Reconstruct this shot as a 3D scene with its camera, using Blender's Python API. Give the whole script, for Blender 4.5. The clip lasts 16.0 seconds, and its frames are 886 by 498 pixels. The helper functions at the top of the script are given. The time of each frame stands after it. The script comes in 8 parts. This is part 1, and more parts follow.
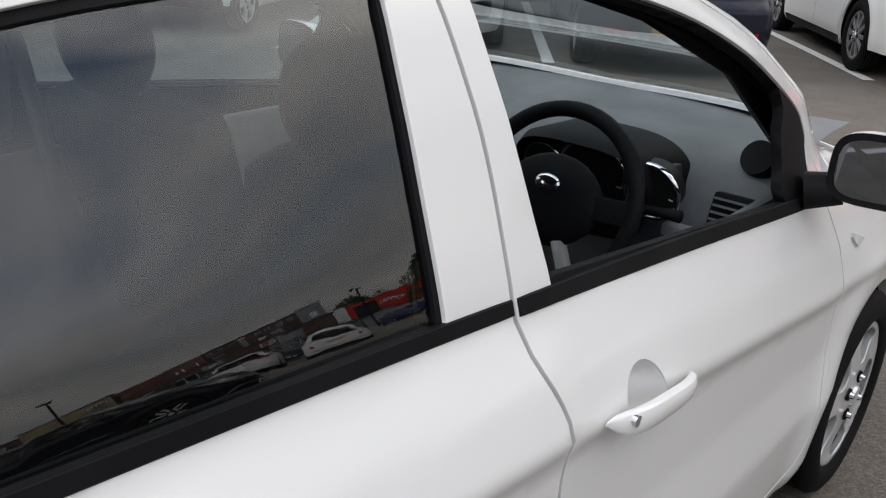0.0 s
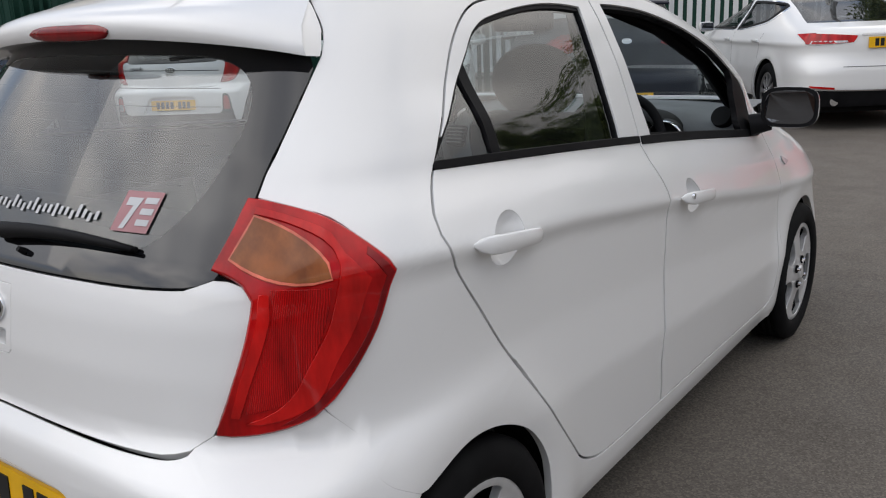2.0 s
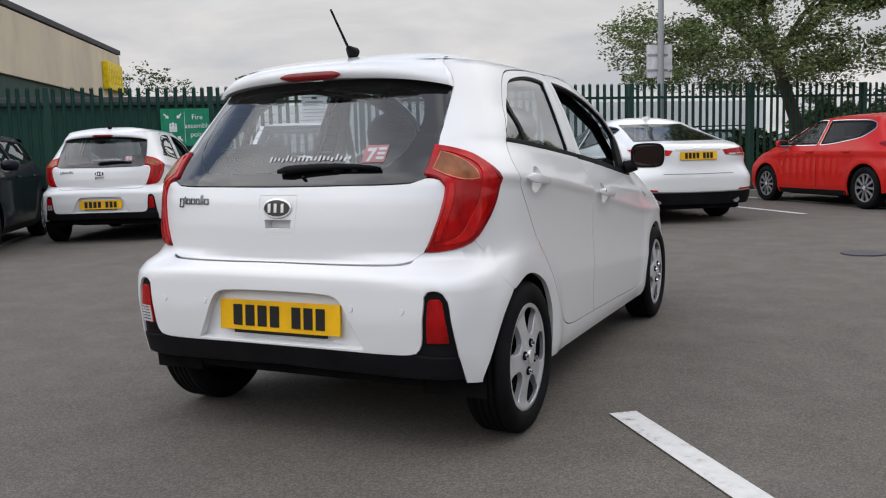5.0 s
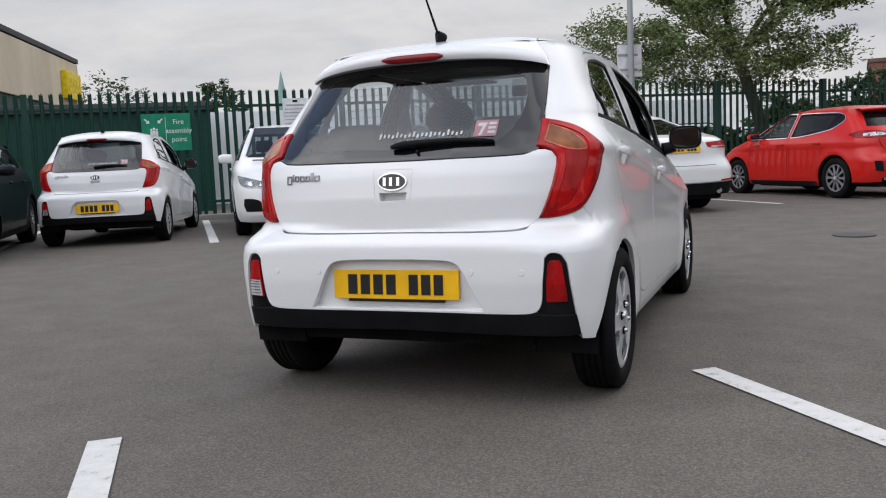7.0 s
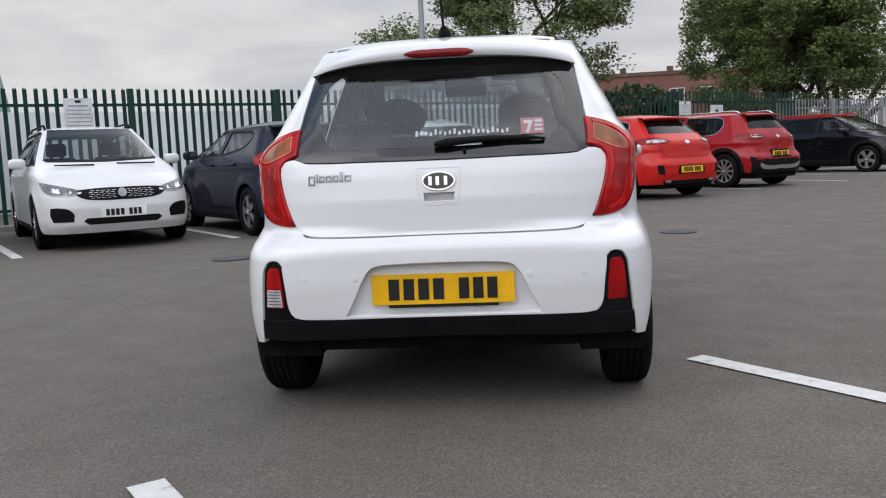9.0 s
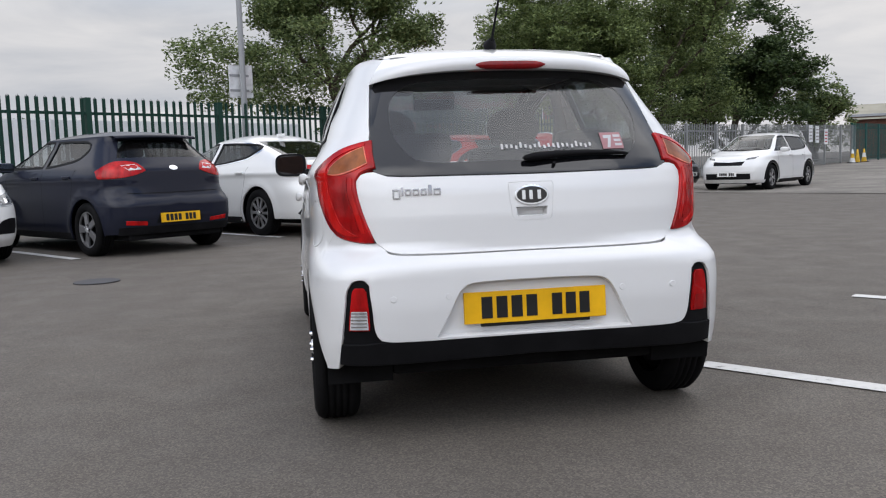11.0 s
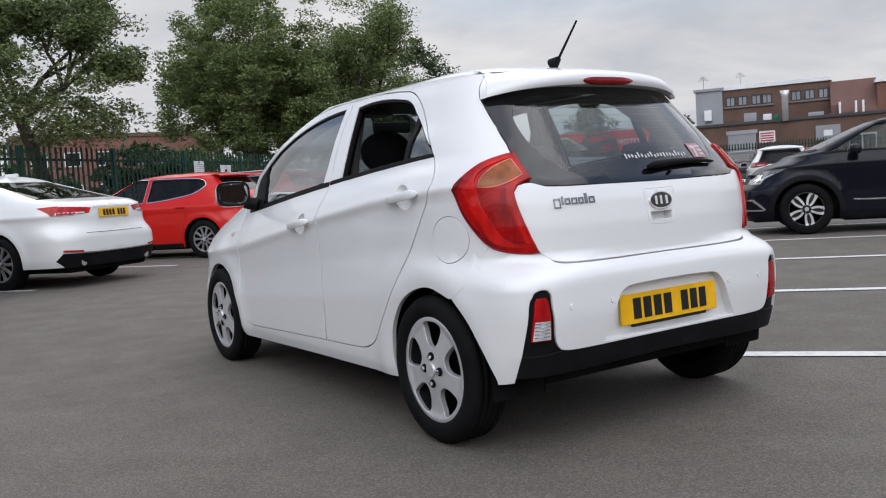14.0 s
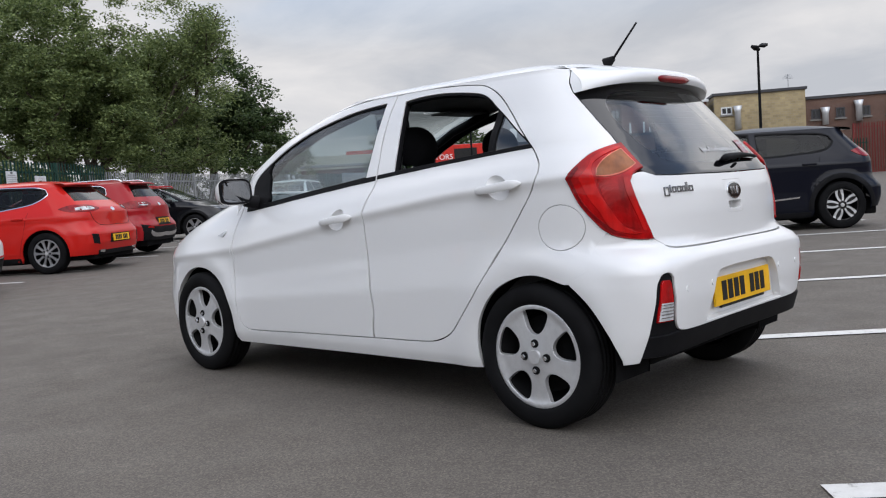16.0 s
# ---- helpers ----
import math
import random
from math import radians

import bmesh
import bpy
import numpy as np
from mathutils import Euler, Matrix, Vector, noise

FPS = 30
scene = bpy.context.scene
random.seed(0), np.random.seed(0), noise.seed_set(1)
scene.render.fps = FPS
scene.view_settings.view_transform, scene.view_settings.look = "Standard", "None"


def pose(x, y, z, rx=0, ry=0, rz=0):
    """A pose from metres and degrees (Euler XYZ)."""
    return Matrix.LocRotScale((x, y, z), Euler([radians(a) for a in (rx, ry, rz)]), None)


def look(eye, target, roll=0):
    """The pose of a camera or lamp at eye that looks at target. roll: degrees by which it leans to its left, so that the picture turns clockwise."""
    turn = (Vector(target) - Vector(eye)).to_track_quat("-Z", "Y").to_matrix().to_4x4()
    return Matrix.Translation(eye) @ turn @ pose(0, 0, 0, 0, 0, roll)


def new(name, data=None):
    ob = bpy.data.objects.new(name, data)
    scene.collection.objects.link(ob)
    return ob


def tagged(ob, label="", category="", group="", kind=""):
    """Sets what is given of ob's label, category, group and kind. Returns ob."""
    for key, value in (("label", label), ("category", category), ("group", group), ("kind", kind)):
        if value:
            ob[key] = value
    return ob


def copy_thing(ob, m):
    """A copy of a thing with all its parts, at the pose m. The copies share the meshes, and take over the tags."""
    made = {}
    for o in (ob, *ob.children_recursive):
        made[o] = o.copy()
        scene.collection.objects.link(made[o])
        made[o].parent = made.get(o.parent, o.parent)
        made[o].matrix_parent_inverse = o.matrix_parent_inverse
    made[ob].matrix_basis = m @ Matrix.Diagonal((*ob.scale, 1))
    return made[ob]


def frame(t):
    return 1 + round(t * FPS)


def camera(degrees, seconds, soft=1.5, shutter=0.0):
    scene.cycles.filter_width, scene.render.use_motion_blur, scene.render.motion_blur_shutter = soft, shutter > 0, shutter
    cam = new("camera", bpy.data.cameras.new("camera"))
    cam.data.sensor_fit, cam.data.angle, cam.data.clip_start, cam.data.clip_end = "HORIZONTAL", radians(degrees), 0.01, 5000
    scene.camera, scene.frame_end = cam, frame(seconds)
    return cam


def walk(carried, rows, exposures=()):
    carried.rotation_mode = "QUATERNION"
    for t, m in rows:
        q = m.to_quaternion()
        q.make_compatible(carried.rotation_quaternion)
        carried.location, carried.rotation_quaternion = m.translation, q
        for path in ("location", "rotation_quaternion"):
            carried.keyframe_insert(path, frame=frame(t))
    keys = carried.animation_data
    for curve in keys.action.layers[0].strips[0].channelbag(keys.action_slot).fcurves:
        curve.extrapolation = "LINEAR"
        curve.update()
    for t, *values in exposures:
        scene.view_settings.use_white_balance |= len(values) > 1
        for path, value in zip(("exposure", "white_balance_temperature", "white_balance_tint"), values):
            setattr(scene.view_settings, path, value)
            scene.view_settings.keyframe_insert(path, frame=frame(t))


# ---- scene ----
cam = camera(54.8, 16.0, soft=1.15)
PATH = [
    (0, (1.183, 0.199, 1.442), (-0.002, 1.616, 0.676), 2.9),
    (0.5, (1.332, -0.135, 1.421), (0.127, 1.321, 0.764), 0.9),
    (1, (1.423, -0.497, 1.389), (0.239, 1.016, 0.831), -1.9),
    (1.5, (1.527, -0.857, 1.368), (0.354, 0.667, 0.821), -3.0),
    (2, (1.595, -1.187, 1.344), (0.447, 0.366, 0.826), -2.4),
    (2.5, (1.58, -1.512, 1.293), (0.563, 0.158, 0.872), -2.5),
    (3, (1.672, -1.884, 1.239), (0.717, -0.168, 0.862), -3.5),
    (3.5, (1.732, -2.208, 1.189), (0.802, -0.472, 0.842), -2.3),
    (5.8, (1.846, -3.258, 0.986), (1.027, -1.441, 0.826), -1.8),
    (6, (1.787, -3.317, 0.976), (0.972, -1.497, 0.824), -1.8),
    (6.5, (1.63, -3.402, 0.956), (0.831, -1.579, 0.764), -2.3),
    (7, (1.381, -3.397, 0.943), (0.634, -1.554, 0.735), -2.6),
    (7.5, (1.105, -3.436, 0.949), (0.503, -1.539, 0.751), -2.2),
    (8, (0.846, -3.524, 0.959), (0.409, -1.585, 0.739), -2.4),
    (8.5, (0.577, -3.553, 0.944), (0.299, -1.584, 0.726), -2.5),
    (9, (0.287, -3.535, 0.957), (0.105, -1.555, 0.74), -2.6),
    (9.2, (0.172, -3.543, 0.959), (0.054, -1.559, 0.737), -2.3),
    (11.3, (-0.994, -3.351, 0.986), (-0.524, -1.416, 0.799), -2.0),
    (11.5, (-1.096, -3.33, 0.978), (-0.533, -1.42, 0.796), -2.1),
    (12, (-1.366, -3.222, 0.979), (-0.654, -1.361, 0.804), -2.8),
    (12.5, (-1.649, -3.134, 0.979), (-0.827, -1.318, 0.811), -3.0),
    (13, (-1.95, -3.031, 0.986), (-1.02, -1.267, 0.828), -3.7),
    (13.5, (-2.215, -2.877, 0.965), (-1.175, -1.176, 0.811), -3.7),
    (14, (-2.461, -2.717, 0.968), (-1.371, -1.047, 0.825), -3.8),
    (14.5, (-2.73, -2.566, 0.964), (-1.562, -0.948, 0.832), -3.9),
    (15, (-2.954, -2.362, 0.937), (-1.677, -0.829, 0.804), -4.4),
    (15.5, (-3.142, -2.164, 0.945), (-1.791, -0.696, 0.811), -4.6),
    (16, (-3.36, -1.992, 0.945), (-1.909, -0.622, 0.808), -3.8),
]
walk(cam, [(t, look(eye, target, roll)) for t, eye, target, roll in PATH], exposures=[(0, .42, 7150, 10), (.5, .20, 7150, 10), (1.0, .06, 7100, 10), (1.5, .0, 7050, 10), (2.5, .04, 7000, 10), (3.5, .10, 6950, 10), (6.0, .17, 6800, 10), (11.0, .20, 6720, 10), (16.0, .24, 6680, 10)])

# ---- sky and sun: high overcast with thin blue breaks ----
SUN_EL, SUN_AZ = 52, 200
world = bpy.data.worlds.new("overcast")
scene.world = world
world.use_nodes = True
wn, wl = world.node_tree.nodes, world.node_tree.links
wn.clear()


def wnode(kind, **kw):
    n = wn.new(kind)
    for k, v in kw.items():
        n.inputs[k].default_value = v
    return n


sky = wn.new("ShaderNodeTexSky")
sky.sky_type, sky.sun_disc = "NISHITA", False
sky.dust_density, sky.ozone_density = 0.3, 3.0
sky.sun_elevation, sky.sun_rotation = radians(SUN_EL), radians(SUN_AZ)
co = wn.new("ShaderNodeTexCoord")
sep = wn.new("ShaderNodeSeparateXYZ")
wl.new(co.outputs["Generated"], sep.inputs[0])
# clouds lie on a flat layer: divide the way by its height
up = wn.new("ShaderNodeMath"); up.operation = "MAXIMUM"; up.inputs[1].default_value = 0.0
wl.new(sep.outputs[2], up.inputs[0])
up2 = wn.new("ShaderNodeMath"); up2.operation = "ADD"; up2.inputs[1].default_value = 0.16
wl.new(up.outputs[0], up2.inputs[0])
flat = wn.new("ShaderNodeVectorMath"); flat.operation = "DIVIDE"
comb = wn.new("ShaderNodeCombineXYZ")
for k in range(3):
    wl.new(up2.outputs[0], comb.inputs[k])
wl.new(co.outputs["Generated"], flat.inputs[0]); wl.new(comb.outputs[0], flat.inputs[1])
big = wnode("ShaderNodeTexNoise", Scale=1.1, Detail=7.0, Roughness=0.55, Distortion=0.4)
wl.new(flat.outputs[0], big.inputs["Vector"])
shade = wn.new("ShaderNodeValToRGB")
shade.color_ramp.elements[0].position, shade.color_ramp.elements[0].color = 0.33, (0.66, 0.70, 0.78, 1)
shade.color_ramp.elements[1].position, shade.color_ramp.elements[1].color = 0.68, (1.02, 1.02, 1.05, 1)
wl.new(big.outputs[0], shade.inputs[0])
# the cloud layer is brighter overhead than at the horizon
grad = wn.new("ShaderNodeMapRange"); grad.interpolation_type = "SMOOTHSTEP"
grad.inputs[1].default_value, grad.inputs[2].default_value = 0.20, 0.60
grad.inputs[3].default_value, grad.inputs[4].default_value = 0.68, 2.0
wl.new(up.outputs[0], grad.inputs[0])
# thin cloud glows round the veiled sun
az, el = radians(SUN_AZ), radians(SUN_EL)
sun_way = Vector((math.sin(az) * math.cos(el), math.cos(az) * math.cos(el), math.sin(el)))
near = wn.new("ShaderNodeVectorMath"); near.operation = "DOT_PRODUCT"; near.inputs[1].default_value = sun_way
wl.new(co.outputs["Generated"], near.inputs[0])
glow = wn.new("ShaderNodeMapRange"); glow.interpolation_type = "SMOOTHSTEP"
glow.inputs[1].default_value, glow.inputs[2].default_value = 0.45, 1.0
glow.inputs[3].default_value, glow.inputs[4].default_value = 1.0, 1.9
wl.new(near.outputs["Value"], glow.inputs[0])
bright = wn.new("ShaderNodeMath"); bright.operation = "MULTIPLY"
wl.new(grad.outputs[0], bright.inputs[0]); wl.new(glow.outputs[0], bright.inputs[1])
lit = wn.new("ShaderNodeVectorMath"); lit.operation = "SCALE"
wl.new(shade.outputs[0], lit.inputs[0]); wl.new(bright.outputs[0], lit.inputs["Scale"])
gap = wnode("ShaderNodeTexNoise", Scale=0.7, Detail=4.0, Roughness=0.5)
drift = wn.new("ShaderNodeVectorMath"); drift.operation = "ADD"; drift.inputs[1].default_value = (-2.1, 5.2, 0.0)
wl.new(flat.outputs[0], drift.inputs[0]); wl.new(drift.outputs[0], gap.inputs["Vector"])
gapr = wn.new("ShaderNodeValToRGB")
gapr.color_ramp.elements[0].position, gapr.color_ramp.elements[0].color = 0.43, (0, 0, 0, 1)
gapr.color_ramp.elements[1].position, gapr.color_ramp.elements[1].color = 0.58, (0.92, 0.92, 0.92, 1)
wl.new(gap.outputs[0], gapr.inputs[0])
high = wn.new("ShaderNodeMapRange")
high.inputs[1].default_value, high.inputs[2].default_value = 0.16, 0.40
wl.new(up.outputs[0], high.inputs[0])
gapm = wn.new("ShaderNodeVectorMath"); gapm.operation = "SCALE"
wl.new(gapr.outputs[0], gapm.inputs[0]); wl.new(high.outputs[0], gapm.inputs["Scale"])
dim = wn.new("ShaderNodeVectorMath"); dim.operation = "SCALE"; dim.inputs["Scale"].default_value = 0.15
wl.new(sky.outputs[0], dim.inputs[0])
mixc = wn.new("ShaderNodeMix"); mixc.data_type = "RGBA"
wl.new(gapm.outputs[0], mixc.inputs[0]); wl.new(lit.outputs[0], mixc.inputs[6]); wl.new(dim.outputs[0], mixc.inputs[7])
bg = wn.new("ShaderNodeBackground")
wl.new(mixc.outputs[2], bg.inputs[0])
bg.inputs[1].default_value = 1.0
wo = wn.new("ShaderNodeOutputWorld")
wl.new(bg.outputs[0], wo.inputs[0])

sun = new("sun", bpy.data.lights.new("sun", "SUN"))
sun.data.energy, sun.data.angle, sun.data.color = 0.9, radians(90), (1.0, 0.97, 0.92)
sun.matrix_world = look(sun_way * 60, (0, 0, 0))


# ---- materials ----
class Mat:
    """A small builder of node materials."""

    def __init__(self, name, color=(0.5, 0.5, 0.5), rough=0.5, metal=0.0, spec=0.5, coat=0.0, coat_rough=0.03):
        self.m = bpy.data.materials.new(name)
        self.m.use_nodes = True
        self.n, self.l = self.m.node_tree.nodes, self.m.node_tree.links
        self.b = self.n["Principled BSDF"]
        self.set("Base Color", (*color, 1)); self.set("Roughness", rough); self.set("Metallic", metal)
        self.set("Specular IOR Level", spec); self.set("Coat Weight", coat); self.set("Coat Roughness", coat_rough)
        self.co = None

    def set(self, k, v):
        self.b.inputs[k].default_value = v

    def coords(self, kind="Object"):
        if not self.co:
            self.co = self.n.new("ShaderNodeTexCoord")
        return self.co.outputs[kind]

    def noise(self, scale, detail=3.0, rough=0.55, vec=None, kind="Object", stretch=None):
        n = self.n.new("ShaderNodeTexNoise")
        n.inputs["Scale"].default_value, n.inputs["Detail"].default_value, n.inputs["Roughness"].default_value = scale, detail, rough
        src = vec or self.coords(kind)
        if stretch:
            mp = self.n.new("ShaderNodeMapping")
            mp.inputs["Scale"].default_value = stretch
            self.l.new(src, mp.inputs[0]); src = mp.outputs[0]
        self.l.new(src, n.inputs["Vector"])
        return n.outputs[0]

    def ramp(self, src, *stops):
        r = self.n.new("ShaderNodeValToRGB")
        while len(r.color_ramp.elements) < len(stops):
            r.color_ramp.elements.new(0.5)
        for e, (p, c) in zip(r.color_ramp.elements, stops):
            e.position, e.color = p, (*c, 1) if len(c) == 3 else c
        self.l.new(src, r.inputs[0])
        return r.outputs[0]

    def mix(self, fac, a, b, mode="MIX"):
        m = self.n.new("ShaderNodeMix"); m.data_type = "RGBA"; m.blend_type = mode
        for k, v in ((0, fac), (6, a), (7, b)):
            if isinstance(v, (int, float)):
                m.inputs[k].default_value = v
            elif isinstance(v, tuple):
                m.inputs[k].default_value = (*v, 1)
            else:
                self.l.new(v, m.inputs[k])
        return m.outputs[2]

    def link(self, src, k):
        self.l.new(src, self.b.inputs[k]); return self

    def bump(self, src, strength=0.3, dist=0.002):
        b = self.n.new("ShaderNodeBump")
        b.inputs["Strength"].default_value, b.inputs["Distance"].default_value = strength, dist
        self.l.new(src, b.inputs["Height"]); self.l.new(b.outputs[0], self.b.inputs["Normal"])
        return self


def paint(name, color, rough=0.35, grime=0.10, coat=1.0, spec=0.4):
    m = Mat(name, color, rough, spec=spec, coat=coat)
    dirt = m.ramp(m.noise(2.3, 5), (0.35, (0, 0, 0)), (0.75, (grime,) * 3))
    base = m.mix(dirt, color, tuple(c * 0.72 + 0.02 for c in color))
    m.link(base, "Base Color")
    m.link(m.ramp(m.noise(3, 2), (0.3, (rough * 0.96,) * 3), (0.8, (rough * 1.06,) * 3)), "Roughness")
    return m.m


def plastic(name, color, rough=0.5, grain=180, bump=0.15, spec=0.25):
    m = Mat(name, color, rough, spec=spec)
    m.link(m.mix(m.ramp(m.noise(6, 4), (0.3, (0, 0, 0)), (0.8, (1, 1, 1))), tuple(c * 0.8 for c in color), tuple(min(1, c * 1.25 + 0.004) for c in color)), "Base Color")
    return m.bump(m.noise(grain, 2), bump, 0.001).m


def glass(name, tint=(0.75, 0.8, 0.8), ior=1.55, dust=0.010, gain=1.6):
    """A thin pane: see-through, with a mirror's gloss that grows towards the rim of sight."""
    m = bpy.data.materials.new(name); m.use_nodes = True
    n, l = m.node_tree.nodes, m.node_tree.links
    n.clear()
    tr = n.new("ShaderNodeBsdfTransparent"); tr.inputs[0].default_value = (*tint, 1)
    gl = n.new("ShaderNodeBsdfGlossy"); gl.inputs["Roughness"].default_value = 0.005
    df = n.new("ShaderNodeBsdfDiffuse"); df.inputs[0].default_value = (0.6, 0.6, 0.58, 1)
    lw = n.new("ShaderNodeLayerWeight"); lw.inputs[0].default_value = 0.5
    p5 = n.new("ShaderNodeMath"); p5.operation = "POWER"; p5.inputs[1].default_value = 5.0
    f0 = ((ior - 1) / (ior + 1)) ** 2
    x2 = n.new("ShaderNodeMath"); x2.operation = "MULTIPLY_ADD"; x2.use_clamp = True
    x2.inputs[1].default_value, x2.inputs[2].default_value = gain * (1 - f0), gain * f0
    l.new(lw.outputs["Facing"], p5.inputs[0]); l.new(p5.outputs[0], x2.inputs[0])
    co = n.new("ShaderNodeTexCoord")
    ns = n.new("ShaderNodeTexNoise"); ns.inputs["Scale"].default_value, ns.inputs["Detail"].default_value = 5, 6
    l.new(co.outputs["Object"], ns.inputs["Vector"])
    mr = n.new("ShaderNodeMapRange"); mr.inputs[1].default_value, mr.inputs[2].default_value = 0.4, 0.8
    mr.inputs[3].default_value, mr.inputs[4].default_value = dust * 0.6, dust
    l.new(ns.outputs[0], mr.inputs[0])
    m1, m2, out = n.new("ShaderNodeMixShader"), n.new("ShaderNodeMixShader"), n.new("ShaderNodeOutputMaterial")
    l.new(mr.outputs[0], m1.inputs[0]); l.new(tr.outputs[0], m1.inputs[1]); l.new(df.outputs[0], m1.inputs[2])
    l.new(x2.outputs[0], m2.inputs[0]); l.new(m1.outputs[0], m2.inputs[1]); l.new(gl.outputs[0], m2.inputs[2])
    l.new(m2.outputs[0], out.inputs[0])
    return m


def asphalt():
    m = Mat("asphalt", (0.1, 0.1, 0.1), 0.85)
    gen = m.coords("Object")
    broad = m.ramp(m.noise(0.13, 5, 0.6), (0.3, (0.092, 0.079, 0.0655)), (0.7, (0.110, 0.0955, 0.080)))
    mid = m.ramp(m.noise(2.2, 6, 0.65), (0.3, (0.90,) * 3), (0.72, (1.08,) * 3))
    col = m.mix(1.0, broad, mid, "MULTIPLY")
    vor = m.n.new("ShaderNodeTexVoronoi"); vor.inputs["Scale"].default_value = 165
    m.l.new(gen, vor.inputs["Vector"])
    stone = m.ramp(vor.outputs["Color"], (0.1, (0.55,) * 3), (0.5, (0.97,) * 3), (0.95, (1.75,) * 3))
    col = m.mix(0.75, col, stone, "MULTIPLY")
    chips = m.n.new("ShaderNodeTexVoronoi"); chips.inputs["Scale"].default_value = 26
    m.l.new(gen, chips.inputs["Vector"])
    pale = m.ramp(chips.outputs["Distance"], (0.05, (0.55,) * 3), (0.10, (0, 0, 0)))
    pick = m.ramp(m.noise(17, 1), (0.60, (0, 0, 0)), (0.66, (1, 1, 1)))
    col = m.mix(m.mix(1.0, pale, pick, "MULTIPLY"), col, (0.20, 0.19, 0.175))
    scuff = m.ramp(m.noise(0.8, 8, 0.7, stretch=(1, 2.2, 1)), (0.60, (0, 0, 0)), (0.74, (0.35,) * 3))
    col = m.mix(scuff, col, (0.115, 0.110, 0.105))
    m.link(col, "Base Color")
    m.link(m.ramp(m.noise(3, 4), (0.3, (0.72,) * 3), (0.7, (0.95,) * 3)), "Roughness")
    return m.bump(vor.outputs["Distance"], 0.25, 0.003).m


def old_surface():
    """Pale worn-out tarmac with patches and long cracks."""
    m = Mat("old_tarmac", (0.2, 0.19, 0.17), 0.9)
    col = m.ramp(m.noise(0.35, 7, 0.65, stretch=(1, 1.6, 1)), (0.32, (0.125, 0.112, 0.096)), (0.50, (0.19, 0.172, 0.149)), (0.66, (0.255, 0.232, 0.202)))
    grain = m.ramp(m.noise(26, 6, 0.7), (0.3, (0.78,) * 3), (0.72, (1.15,) * 3))
    col = m.mix(1.0, col, grain, "MULTIPLY")
    crack = m.ramp(m.noise(0.55, 3, 0.5, stretch=(1, 2.4, 1)), (0.488, (0, 0, 0)), (0.497, (0.6,) * 3), (0.503, (0.6,) * 3), (0.512, (0, 0, 0)))
    m.link(m.mix(crack, col, (0.06, 0.055, 0.047)), "Base Color")
    return m.bump(m.noise(60, 4), 0.3, 0.004).m


def line_paint():
    m = Mat("road_paint", (0.7, 0.7, 0.68), 0.7)
    wear = m.ramp(m.noise(16, 8, 0.72), (0.33, (0.26, 0.25, 0.235)), (0.42, (0.56, 0.55, 0.525)), (0.8, (0.68, 0.67, 0.645)))
    m.link(wear, "Base Color")
    return m.bump(m.noise(120, 2), 0.3, 0.002).m


def foliage(name, dark, light):
    m = Mat(name, dark, 0.55, spec=0.3)
    r = m.n.new("ShaderNodeNewGeometry").outputs["Random Per Island"]
    m.link(m.mix(m.ramp(r, (0.0, (0, 0, 0)), (1.0, (1, 1, 1))), dark, light), "Base Color")
    # thin leaves let some light through
    tl = m.n.new("ShaderNodeBsdfTranslucent")
    m.l.new(m.b.inputs["Base Color"].links[0].from_socket, tl.inputs[0])
    mx = m.n.new("ShaderNodeMixShader"); mx.inputs[0].default_value = 0.35
    out = next(k for k in m.n if k.type == "OUTPUT_MATERIAL")
    m.l.new(m.b.outputs[0], mx.inputs[1]); m.l.new(tl.outputs[0], mx.inputs[2]); m.l.new(mx.outputs[0], out.inputs[0])
    return m.m


def bricks(name, a, b, mortar, scale=4.6):
    m = Mat(name, a, 0.85)
    t = m.n.new("ShaderNodeTexBrick")
    t.inputs["Color1"].default_value, t.inputs["Color2"].default_value, t.inputs["Mortar"].default_value = (*a, 1), (*b, 1), (*mortar, 1)
    t.inputs["Scale"].default_value, t.inputs["Mortar Size"].default_value = scale, 0.012
    mp = m.n.new("ShaderNodeMapping"); mp.inputs["Rotation"].default_value = (radians(90), 0, 0)
    m.l.new(m.coords(), mp.inputs[0]); m.l.new(mp.outputs[0], t.inputs["Vector"])
    stain = m.ramp(m.noise(0.5, 6, 0.65), (0.3, (0.65,) * 3), (0.7, (1.15,) * 3))
    m.link(m.mix(1.0, t.outputs[0], stain, "MULTIPLY"), "Base Color")
    return m.m


def render_wall(name, color, rough=0.85):
    m = Mat(name, color, rough)
    stain = m.ramp(m.noise(0.6, 7, 0.65, stretch=(1, 1, 0.35)), (0.3, tuple(c * 0.8 for c in color)), (0.7, tuple(min(1, c * 1.1) for c in color)))
    m.link(stain, "Base Color")
    return m.bump(m.noise(14, 4), 0.2, 0.01).m


def alloy_silver():
    m = Mat("wheel_silver", (0.60, 0.605, 0.61), 0.30, 0.45, coat=0.35)
    m.link(m.ramp(m.noise(30, 5), (0.3, (0.56, 0.562, 0.565)), (0.75, (0.66, 0.663, 0.668))), "Base Color")
    return m.bump(m.noise(420, 2), 0.05, 0.0005).m


